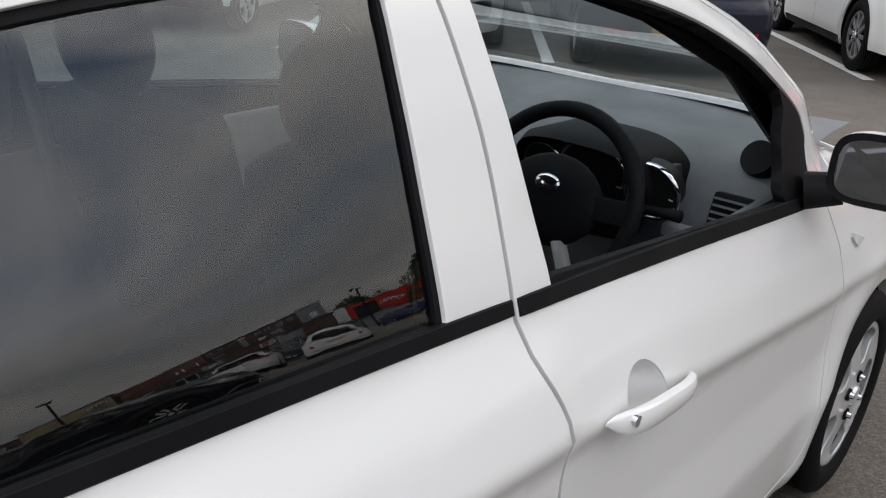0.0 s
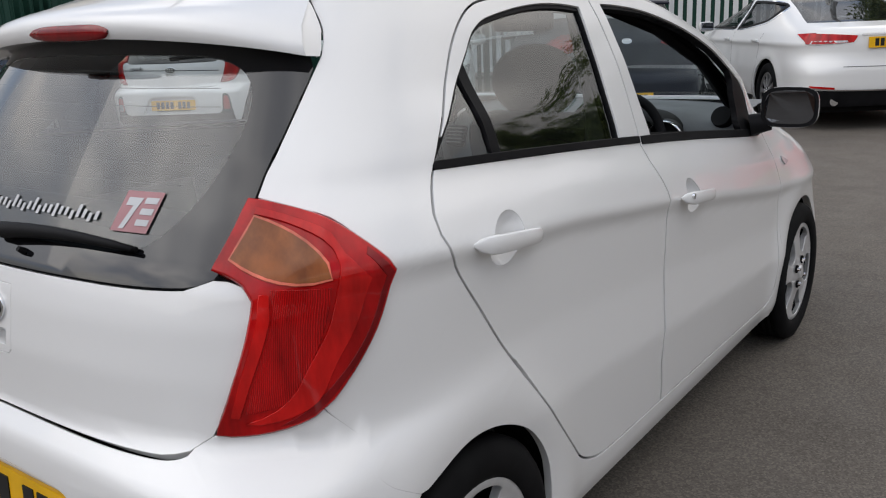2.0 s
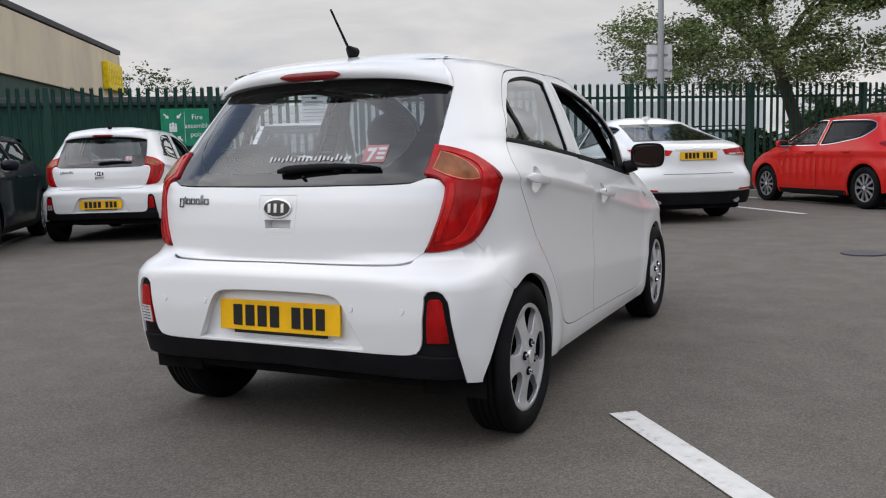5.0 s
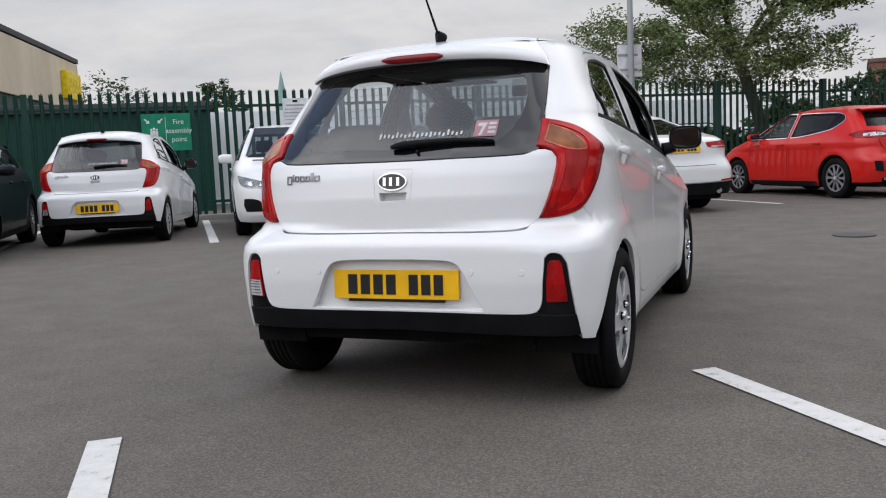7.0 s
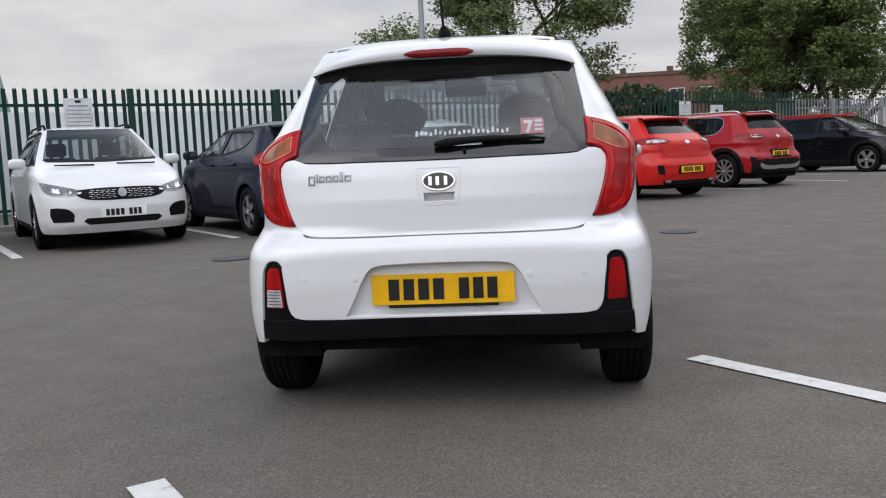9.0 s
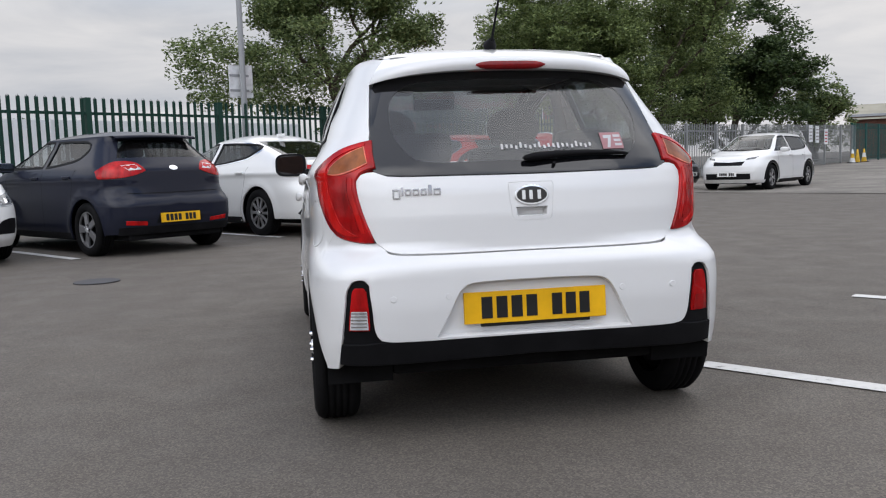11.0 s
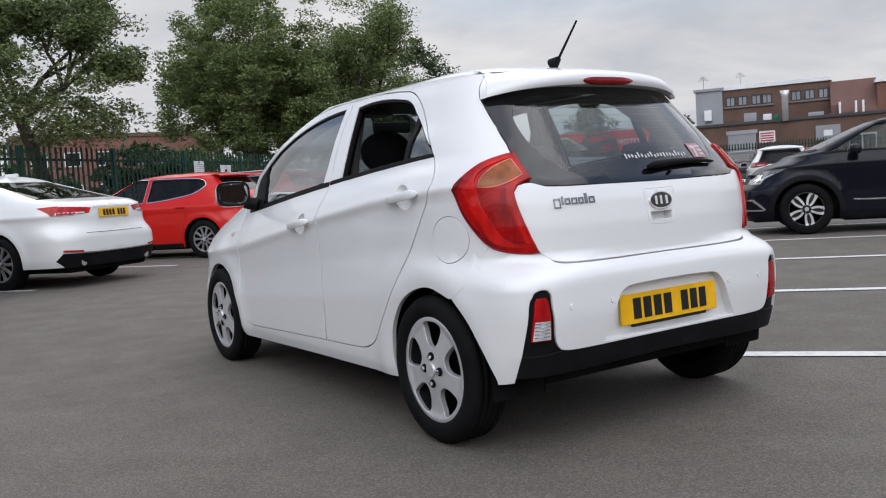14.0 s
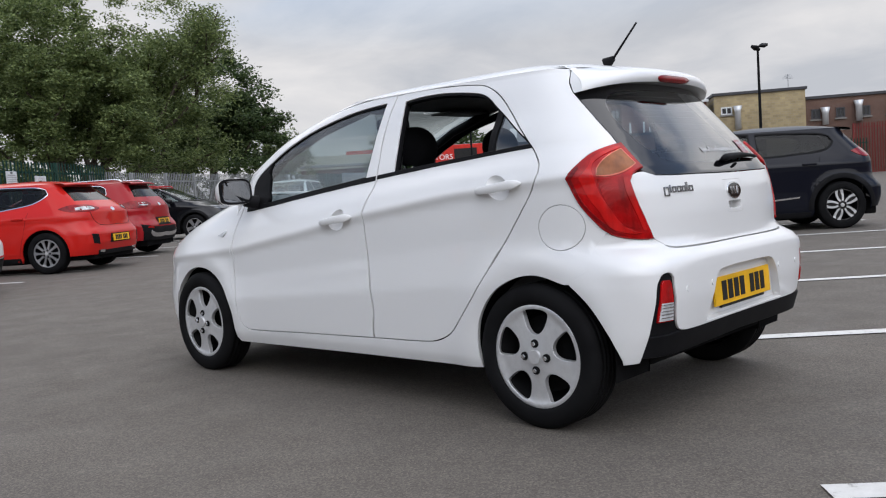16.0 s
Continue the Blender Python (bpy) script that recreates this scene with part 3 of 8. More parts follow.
REAR_DOOR = [(S, .879, 1.396), (S, .900, 1.279), (S, .909, 1.162), (S, .904, 1.007), (S, .911, .968), (S, .944, .883), (S, .944, .806), (S, .933, .678), (S, .919, .523), (S, .910, .418), (S, .924, .338), (S, .924, .293),
             (S, .788, .296), (S, .577, .302), (S, .508, .315), (S, .438, .349), (S, .38, .408), (S, .287, .518), (S, .161, .679), (S, .053, .827), (S, -.015, .925), (S, -.04, .987), (S, -.034, 1.019),
             (S, .03, 1.093), (S, .133, 1.199), (S, .242, 1.31), (S, .316, 1.358), (S, .384, 1.378), (S, .62, 1.396)]
FRONT_PANE = [(S, .984, 1.022), (S, .962, 1.20), (S, .940, 1.368), (S, 1.133, 1.355), (S, 1.292, 1.328), (S, 1.499, 1.275), (S, 1.714, 1.188), (S, 1.90, 1.085), (S, 1.945, 1.03), (S, 1.935, .92), (S, 1.844, .925), (S, 1.33, .983)]
REAR_PANE = [(S, .795, 1.032), (S, .806, 1.204), (S, .818, 1.362), (S, .613, 1.372), (S, .375, 1.345), (S, .305, 1.318), (S, .262, 1.283), (S, .012, 1.09), (S, .40, 1.063)]
ARCH = [(.283, .214), (.292, .33), (.268, .426), (.195, .522), (.09, .582), (-.025, .600), (-.16, .568)]
LAMP = [(R_, .541, 1.073), (R_, .600, 1.060), (R_, .650, 1.041), (S, -.196, 1.003), (S, -.165, .957), (S, -.195, .890), (S, -.236, .826), (S, -.283, .768), (R_, .676, .746), (R_, .631, .728), (R_, .557, .721), (R_, .587, .80), (R_, .609, .888), (R_, .611, .935), (R_, .595, .960), (R_, .541, .980)]
AMBER = [(R_, .567, 1.046), (R_, .627, 1.022), (R_, .668, .993), (S, -.264, .961), (R_, .640, .962), (R_, .563, .991)]
PANE_REAR = [(R_, 0, 1.335), (R_, 0.4, 1.325), (R_, 0.5, 1.3), (R_, 0.519, 1.272), (R_, 0.526, 1.225), (R_, 0.534, 1.165), (R_, 0.539, 1.11), (R_, 0.546, 1.07), (R_, 0.556, 1.015), (R_, 0.545, 0.967), (R_, 0.5, 0.953), (R_, 0.25, 0.948), (R_, 0, .946), (R_, -0.25, 0.948), (R_, -0.5, 0.953), (R_, -0.545, 0.967), (R_, -0.556, 1.015), (R_, -0.546, 1.07), (R_, -0.539, 1.11), (R_, -0.534, 1.165), (R_, -0.526, 1.225), (R_, -0.519, 1.272), (R_, -0.5, 1.3), (R_, -0.4, 1.325)]
PANE_CLEAR = [(R_, -.380, .999), (R_, -.435, 1.04), (R_, -.463, 1.10), (R_, -.468, 1.17), (R_, -.450, 1.235), (R_, -.40, 1.278), (R_, -.31, 1.298), (R_, 0, 1.304), (R_, .31, 1.298), (R_, .40, 1.278), (R_, .45, 1.235), (R_, .468, 1.17), (R_, .463, 1.10), (R_, .435, 1.04), (R_, .38, .999), (R_, .15, .992), (R_, -.15, .992)]
GATE = [(R_, 0, .941), (R_, -.25, .943), (R_, -.50, .948), (R_, -.545, .965), (R_, -.590, .957), (R_, -.606, .935), (R_, -.604, .888), (R_, -.582, .80), (R_, -.546, .714), (R_, -.516, .690), (R_, -.45, .680), (R_, 0, .678), (R_, .45, .680), (R_, .516, .690), (R_, .546, .714), (R_, .582, .80), (R_, .604, .888), (R_, .606, .935), (R_, .590, .957), (R_, .545, .965), (R_, .50, .948), (R_, .25, .943)]
POCKET = [(R_, -.080, .915), (R_, .080, .915), (R_, .083, .90), (R_, .072, .790), (R_, .060, .780), (R_, -.060, .780), (R_, -.072, .790), (R_, -.083, .90)]
RECESS = [(R_, -.360, .385), (R_, -.320, .46), (R_, -.280, .540), (R_, -.250, .568), (R_, -.20, .576), (R_, 0, .579), (R_, .20, .576), (R_, .250, .568), (R_, .280, .540), (R_, .320, .46), (R_, .360, .385)]
BUMPER_HALF = [(R_, 0, .673), (R_, .45, .674), (R_, .516, .684), (R_, .552, .713), (R_, .633, .722), (R_, .680, .740), (S, -.303, .756), (S, -.253, .669), (S, -.18, .568), (S, -.266, .484), (S, -.338, .363), (S, -.366, .290),
               (R_, .735, .277), (R_, .700, .282), (R_, .697, .31), (R_, .690, .372), (R_, .676, .49), (R_, .666, .566), (R_, .650, .592), (R_, .625, .602), (R_, .600, .598), (R_, .586, .582), (R_, .578, .50), (R_, .570, .42), (R_, .550, .388), (R_, .50, .380), (R_, 0, .380)]
FOG_BED = [(R_, .550, .382), (R_, .568, .415), (R_, .576, .50), (R_, .584, .579), (R_, .60, .595), (R_, .625, .599), (R_, .648, .590), (R_, .663, .565), (R_, .673, .49), (R_, .687, .372), (R_, .60, .372)]
FOG = [(R_, .592, .424), (R_, .601, .560), (R_, .609, .571), (R_, .638, .571), (R_, .646, .560), (R_, .661, .424)]


def half_and_half(half):
    """A closed outline from its right half, which starts and ends in the middle."""
    return half + [(k, -a if k != S else a, z) for k, a, z in reversed(half[1:-1])]


def mirrored_line(shell, half):
    right = shell.line(half, True)
    return right + [(-u, z) for u, z in reversed(right[1:-1])]


def cap(shell, zr, rise, front=0.0, n=96, rings=12, power=2.4, lean=0.0):
    """A domed roof over the outline at zr."""
    top = shell.u[-1]
    rim = [shell.at(top * k / n, zr) for k in range(n + 1)] + [shell.at(-top * k / n, zr) for k in range(n - 1, 0, -1)]
    y0, y1 = min(p[1] for p in rim), max(p[1] for p in rim)
    yc = (y0 + y1) / 2
    vs, fs, m = [], [], len(rim)
    for i in range(rings):
        r = 1 - i / rings
        for x, y, z in rim:
            q = yc + (y - yc) * r
            vs.append((x * r, q, zr + rise * (1 - r ** power) + lean * (q - yc) * (1 - r)))
    vs.append((0, yc, zr + rise))
    for i in range(rings - 1):
        for k in range(m):
            a, b = i * m + k, i * m + (k + 1) % m
            fs.append((a, b, b + m, a + m))
    fs += [((rings - 1) * m + k, (rings - 1) * m + (k + 1) % m, len(vs) - 1) for k in range(m)]
    return vs, fs


def spoked_cover(r, depth, spokes, mat, hole_in, hole_out, half_in, half_out, name="wheel_cover"):
    """A dished wheel cover with openings between broad spokes, its face towards +x."""
    outline = [(r * math.cos(2 * math.pi * k / 60), r * math.sin(2 * math.pi * k / 60)) for k in range(60)]
    holes = []
    for s in range(spokes):
        t = 2 * math.pi * (s + 0.5) / spokes + math.pi / 2
        pts = [(hole_in, -half_in), (hole_in * 1.02, half_in), (hole_out * .90, half_out), (hole_out, half_out * .72), (hole_out * 1.03, 0), (hole_out, -half_out * .72), (hole_out * .90, -half_out)]
        pts = smooth_line(pts, True, 0.02, 2)
        holes.append([(a * math.cos(t) - b * math.sin(t), a * math.sin(t) + b * math.cos(t)) for a, b in pts])

    def dish(a, b):
        q = math.hypot(a, b) / r
        return (depth * (1 - q ** 2) * 0.55 + depth * 0.45 * math.exp(-((q - 0.97) / 0.10) ** 2) + depth * 0.25 * math.exp(-(q / 0.22) ** 2), a, b)

    return dish, outline, holes


def build_wheel(name, radius, width, rim_r, spokes=5, cover="silver", bolts=4, alloy=False):
    """A wheel whose outer face looks towards +x, with its centre at the origin."""
    root = new(name)
    w = width / 2
    prof = [(rim_r, -w * .9), (rim_r + .012, -w), (radius - .035, -w * 1.04), (radius - .012, -w * .92), (radius, -w * .72)]
    for g in (-.45, -.15, .15, .45):
        prof += [(radius, w * (g - .06)), (radius - .007, w * (g - .05)), (radius - .007, w * (g + .05)), (radius, w * (g + .06))]
    prof += [(radius, w * .72), (radius - .012, w * .92), (radius - .035, w * 1.04), (rim_r + .025, w * 1.03), (rim_r + .012, w * .99), (rim_r, w * .88), (rim_r - .004, w * .6)]
    put("tyre", mesh_of("tyre", *lathe(prof, 56), M["rubber"]), root)
    back = [(rim_r, w * .8), (rim_r - .012, w * .7), (rim_r - .02, -w * .6), (.02, -w * .6), (.02, w * .05), (.11, w * .05), (.115, -w * .1), (rim_r * .75, -w * .1)]
    put("brake", mesh_of("brake", *lathe(back, 40), M["dark"]), root)
    rc = rim_r * 1.0
    if not alloy:
        dish, outline, holes = spoked_cover(rc, .030, spokes, cover, rc * .41, rc * .90, .030, .066)
    else:
        dish, outline, holes = spoked_cover(rc, .025, spokes, cover, rc * .30, rc * .90, .010, rc * math.pi / spokes * .60)
    face = sheet("wheel_cover" if not alloy else "alloy_rim", dish, outline, M[cover], root, holes, step=.016, thick=.022, rim=.003, m=Matrix.Translation((w * .72, 0, 0)))
    if cover == "two_tone":
        # pairs of bright cut faces that sweep round on the black spokes
        for k in range(spokes):
            for off, bow in ((-.13, -.10), (.13, .16)):
                line = []
                for q, wide in ((.26, .055), (.45, .06), (.65, .065), (.82, .075), (.95, .10)):
                    a = 2 * math.pi * k / spokes + math.pi / 2 + off * (.45 + .55 * q) / max(q, .4) + bow * math.sin(math.pi * q) - .10
                    line.append((q * rc, a, wide * rc))
                edge = [(q * math.cos(a) - w_ * math.sin(a) * h, q * math.sin(a) + w_ * math.cos(a) * h) for h, row in ((-1, line), (1, line[::-1])) for q, a, w_ in row]
                sheet("spoke_face", dish, edge, M["silver"], face, (), .02, .004, lift=.004, rim=.001)
    for k in range(bolts):
        t = 2 * math.pi * k / bolts + radians(54)
        bm = bmesh.new()
        bmesh.ops.create_cone(bm, cap_ends=True, segments=8, radius1=.011, radius2=.008, depth=.020, matrix=Matrix.Translation((.024, .052 * math.cos(t), .052 * math.sin(t))) @ pose(0, 0, 0, 0, 90, 0))
        part("bolt", bm, M["chrome"], face, smooth=True)
        # a near-black disc paints the shade of a recess round the bolt
        bm = bmesh.new()
        bmesh.ops.create_cone(bm, cap_ends=True, segments=16, radius1=.017, radius2=.016, depth=.006, matrix=Matrix.Translation((.017 if alloy else .0205, .052 * math.cos(t), .052 * math.sin(t))) @ pose(0, 0, 0, 0, 90, 0))
        part("bolt_recess_shade", bm, M["dark"], face, smooth=True)
    bm = bmesh.new()
    bmesh.ops.create_cone(bm, cap_ends=True, segments=24, radius1=.030, radius2=.026, depth=.010, matrix=Matrix.Translation((.024, 0, 0)) @ pose(0, 0, 0, 0, 90, 0))
    part("hub_cap", bm, M["silver"], face, smooth=True)
    return root


def adopt(ob, parent, m):
    """Hangs a built part with its own parts under a thing."""
    ob.parent = parent
    ob.matrix_basis = m
    return ob


def handle(parent, y, z, x, side, mat, keyhole=False):
    """A pull handle over a scooped bowl, its length along y."""
    bm = bmesh.new()
    rows = 20
    rings = []
    for i in range(rows + 1):
        t = -1 + 2 * i / rows
        e = max(.02, 1 - abs(t) ** 5) ** .5
        hz, hx, off = .0175 * e * (1 - .14 * t), .010 * e, .004 + .024 * (1 - t ** 4)
        rings.append([bm.verts.new((off + hx * math.copysign(abs(math.cos(a)) ** .7, math.cos(a)), t * .118, hz * math.copysign(abs(math.sin(a)) ** .8, math.sin(a)))) for a in [2 * math.pi * k / 12 for k in range(12)]])
    for p, q in zip(rings, rings[1:]):
        for k in range(12):
            bm.faces.new((p[k], q[k], q[(k + 1) % 12], p[(k + 1) % 12]))
    bm.faces.new(rings[0]); bm.faces.new(rings[-1][::-1])
    bmesh.ops.recalc_face_normals(bm, faces=bm.faces)
    m = Matrix.Translation((x * side, y, z)) @ Matrix.Diagonal((side, 1, 1, 1)) @ pose(0, 0, 0, -6, 0, 0)
    ob = part("door_handle", bm, mat, parent, smooth=True, m=m)
    if keyhole:
        bm = bmesh.new()
        tube(bm, (.018, -.088, .006), (.031, -.088, .006), .008, n=14)
        part("lock", bm, M["chrome"], ob, "chrome key lock", smooth=True)
    return ob


def bars(parent, w, h, count, mat, name="character_bar", m=None, thin=.55):
    """Upright plain bars in a row, in place of writing."""
    pitch = w / count
    for k in range(count):
        bm = bmesh.new()
        box(bm, -w / 2 + pitch * (k + .5 - thin / 2), -w / 2 + pitch * (k + .5 + thin / 2), -.002, .0, -h / 2, h / 2)
        part(name, bm, mat, parent, m=m)


def number_plate(parent, m, yellow=True, w=.52, h=.111, name="number_plate"):
    bm = bmesh.new()
    box(bm, -w / 2, w / 2, -.006, .004, -h / 2, h / 2, .002)
    pl = part(name, bm, M["plate_yellow" if yellow else "plate_white"], parent, "yellow number plate" if yellow else "white number plate", m=m)
    for x0, x1, n in ((-.205, .012, 4), (.052, .205, 3)):
        pitch = (x1 - x0) / n
        for k in range(n):
            bm = bmesh.new()
            c = x0 + pitch * (k + .5)
            box(bm, c - pitch * .36, c + pitch * .36, -.0085, -.0055, -.038, .038)
            part("character_bar", bm, M["ink"], pl)
    return pl


def seat(parent_name, label):
    root = new(parent_name)
    tagged(root, label, "car seat")
    bm = bmesh.new()
    box(bm, -.24, .24, -.05, .46, .0, .15, .05)
    part("cushion", bm, M["cloth"], root, smooth=True)
    bm = bmesh.new()
    box(bm, -.235, .235, -.13, .03, .10, .64, .055, pose(0, 0, 0, 12, 0, 0))
    part("backrest", bm, M["cloth"], root, smooth=True)
    bm = bmesh.new()
    bmesh.ops.create_uvsphere(bm, u_segments=20, v_segments=14, radius=.5)
    bmesh.ops.scale(bm, vec=(.285, .12, .215), verts=bm.verts)
    for v in bm.verts:
        v.co.x *= 1 + .25 * v.co.z
        v.co.z = max(-.085, v.co.z)
    bmesh.ops.translate(bm, vec=(0, -.215, .715), verts=bm.verts)
    part("headrest", bm, M["cloth"], root, smooth=True)
    for sx in (-.06, .06):
        bm = bmesh.new()
        tube(bm, (sx, -.175, .55), (sx, -.205, .68), .007)
        part("headrest_post", bm, M["chrome"], root, smooth=True)
    return root


def build_hatch(name, color, full=True):
    """The small five-door hatchback with all its outer panels; the parts share one root at the rear axle, on the ground."""
    car = new(name)
    sh, body = hatch, color
    L = sh.line
    for side in (1, -1):
        mir = side < 0
        fd, rd = grown(L(FRONT_DOOR), -.0016), grown(L(REAR_DOOR), -.0016)
        # one opening for both doors in the body's side
        opening = L([(S, .89, 1.4005), (S, 1.107, 1.397), (S, 1.307, 1.368), (S, 1.469, 1.325), (S, 1.638, 1.265), (S, 1.813, 1.181), (S, 1.970, 1.089), (S, 2.005, .916), (S, 2.033, .796), (S, 2.038, .704), (S, 2.037, .58), (S, 2.020, .456), (S, 2.0, .329), (S, 1.961, .275), (S, 1.905, .263),
                     (S, 1.407, .276), (S, .93, .288), (S, .577, .297), (S, .506, .310), (S, .434, .345), (S, .376, .405), (S, .283, .515), (S, .157, .676), (S, .049, .824), (S, -.019, .923), (S, -.045, .987), (S, -.039, 1.022),
                     (S, .026, 1.096), (S, .129, 1.203), (S, .238, 1.314), (S, .314, 1.362), (S, .382, 1.382), (S, .62, 1.400)])
        opening = [(u, min(z, 1.3995)) for u, z in grown(opening, .0005)]
        fd, rd = ([(u, min(z, 1.3965)) for u, z in d_] for d_ in (fd, rd))
        outer = L([(S, 2.05, .19), (S, 1.40, .20), (S, .80, .207), (S, .30, .212)] + [(S, a, b) for a, b in ARCH] + [(S, -.18, .570), (S, -.253, .671), (S, -.299, .760), (S, -.280, .771), (S, -.232, .828), (S, -.191, .891), (S, -.160, .957), (S, -.191, 1.007), (R_, .653, 1.046), (R_, .600, 1.065), (R_, .549, 1.079),
                  (R_, .543, 1.112), (R_, .538, 1.165), (R_, .530, 1.225), (R_, .523, 1.272), (R_, .520, 1.292), (R_, .500, 1.336), (R_, .473, 1.368), (R_, .448, 1.396)], True)
        top = sh.us(1.0, 1.40)
        outer += [(outer[-1][0] + (sh.ur(.50, 1.40, True) - outer[-1][0]) * k / 30, 1.402) for k in range(1, 31)]
        outer += L([(F_, .545, 1.30), (F_, .58, 1.20), (F_, .615, 1.10), (F_, .64, 1.02), (S, 2.09, .97), (S, 2.045, .90), (S, 2.05, .70), (S, 2.05, .50)], True)
        flap = [(sh.us(-.131 + .092 * math.cos(t), .777 + .083 * math.sin(t)), .777 + .083 * math.sin(t)) for t in [2 * math.pi * k / 28 for k in range(28)]]
        holes = [opening] + ([grown(flap, .004)] if mir else [])
        panel = sheet("body_side", sh.at, outer, body, car, holes, .028, .02, mirror=mir, rim=.0012, guides=CREASE_GUIDE)
        sheet("inner_panel", sh.at, grown(outer, -.012), M["dark"], car, [grown(L(FRONT_PANE), .004), grown(L(REAR_PANE), .004)], .05, 0, lift=-.042, mirror=mir)
        if mir:
            sheet("fuel_flap", sh.at, flap, body, panel, (), .03, .010, mirror=mir, rim=.001)
        scoop = lambda yy, zz: [(sh.us(yy, zz) + .058 * math.cos(t), zz + .050 * math.sin(t)) for t in [2 * math.pi * k / 28 for k in range(28)]]
        door = sheet("front_door", sh.at, fd, body, car, [L(FRONT_PANE), scoop(1.135, .838)], .024, .02, mirror=mir, rim=.0012, guides=CREASE_GUIDE)
        back = sheet("rear_door", sh.at, rd, body, car, [L(REAR_PANE), scoop(.145, .940)], .024, .02, mirror=mir, rim=.0012, guides=CREASE_GUIDE)
        handle(door, 1.135, .838, .770, side, body, side > 0)
        handle(back, .145, .940, .762, side, body)
        for d, yy, zz in ((door, 1.135, .838), (back, .145, .940)):
            # the scooped bowl behind the handle
            u0 = sh.us(yy, zz)
            ring = scoop(yy, zz)

            def bowl(u, z, u0=u0, zz=zz):
                x, y, q = sh.at(u, z)
                r = math.hypot((u - u0) / .058, (z - zz) / .050)
                return (x - .030 * max(0, 1 - r ** 2) ** .8, y, q)
            sheet("handle_bowl", bowl, ring, body, d, (), .010, 0, mirror=mir)
        # window seals, panes and belt strips
        seal_f = L([(S, .972, 1.018), (S, .950, 1.20), (S, .928, 1.378), (S, 1.133, 1.365), (S, 1.296, 1.338), (S, 1.505, 1.285), (S, 1.72, 1.198), (S, 1.915, 1.09), (S, 1.965, 1.03), (S, 1.945, .905), (S, 1.844, .912), (S, 1.33, .970)])
        sheet("window_seal", sh.at, seal_f, M["black_trim"], door, [grown(L(FRONT_PANE), -.010)], .03, .02, lift=-.006, mirror=mir)
        seal_r = L([(S, .806, 1.024), (S, .817, 1.204), (S, .830, 1.372), (S, .613, 1.382), (S, .370, 1.355), (S, .295, 1.325), (S, .250, 1.288), (S, -.01, 1.078), (S, .40, 1.05)])
        sheet("window_seal", sh.at, seal_r, M["black_trim"], back, [grown(L(REAR_PANE), -.010)], .03, .02, lift=-.006, mirror=mir)
        bar = L([(S, .212, 1.065), (S, .214, 1.17), (S, .208, 1.27), (S, .238, 1.283), (S, .245, 1.17), (S, .244, 1.063)])
        sheet("window_divider", sh.at, bar, M["black_trim"], back, (), .03, .02, lift=-.004, mirror=mir)
        quarter = L([(S, .21, 1.075), (S, .21, 1.27), (S, .018, 1.088)])
        sheet("quarter_pane", sh.at, quarter, M["glass"], back, (), .03, .003, lift=-.010, mirror=mir)
        if not (full and side > 0):
            pane = L([(S, .988, 1.015), (S, .964, 1.20), (S, .942, 1.366), (S, 1.133, 1.353), (S, 1.292, 1.326), (S, 1.499, 1.273), (S, 1.714, 1.186), (S, 1.80, 1.13), (S, 1.80, .925), (S, 1.33, .978)])
            sheet("front_pane", sh.at, pane, M["glass"], door, (), .03, .003, lift=-.012, mirror=mir)
        if not (full and side < 0):
            pane = L([(S, .797, 1.03), (S, .808, 1.204), (S, .819, 1.360), (S, .613, 1.370), (S, .375, 1.343), (S, .305, 1.316), (S, .262, 1.281), (S, .24, 1.265), (S, .24, 1.07), (S, .40, 1.06)])
            sheet("rear_pane", sh.at, pane, M["glass"], back, (), .03, .003, lift=-.012, mirror=mir)
        sail = L([(S, 1.79, 1.145), (S, 1.955, 1.06), (S, 1.95, .91), (S, 1.79, .925)])
        sheet("mirror_sail", sh.at, sail, M["black_trim"], door, (), .03, .02, lift=-.003, mirror=mir)
        strip = L([(S, 1.955, .899), (S, 1.844, .909), (S, 1.33, .968), (S, .916, 1.010), (S, .916, 1.028), (S, 1.33, .989), (S, 1.844, .930), (S, 1.955, .922)])
        sheet("belt_strip", sh.at, strip, M["black_trim"], door, (), .02, .012, lift=.004, mirror=mir, rim=.002)
        strip = L([(S, .902, 1.015), (S, .458, 1.054), (S, .022, 1.087), (S, .022, 1.089), (S, .024, 1.093), (S, .034, 1.098), (S, .458, 1.068), (S, .902, 1.030)])
        sheet("belt_strip", sh.at, strip, M["black_trim"], back, (), .02, .012, lift=.004, mirror=mir, rim=.002)
        # tail lamp
        lamp = sheet("tail_lamp", sh.at, L(LAMP), M["lens_red"], car, (), .022, .04, lift=.010, mirror=mir, rim=.006, label="red tail lamp with an amber upper lens")
        sheet("amber_lens", sh.at, L(AMBER), M["lens_amber"], lamp, (), .022, .006, lift=.0135, mirror=mir, rim=.001, label="amber indicator lens")
        sheet("amber_rim", sh.at, grown(L(AMBER), .0035), M["lens_rim"], lamp, [grown(L(AMBER), -.001)], .022, .004, lift=.0130, mirror=mir, rim=.001)
        deep = L([(R_, .630, .951), (S, -.266, .948), (S, -.280, .898), (S, -.308, .830), (R_, .650, .772), (R_, .600, .758), (R_, .622, .839), (R_, .635, .906)])
        sheet("stop_lens", sh.at, deep, M["lens_stop"], lamp, (), .018, .006, lift=.0125, mirror=mir, rim=.001, label="ribbed deep red stop lens")
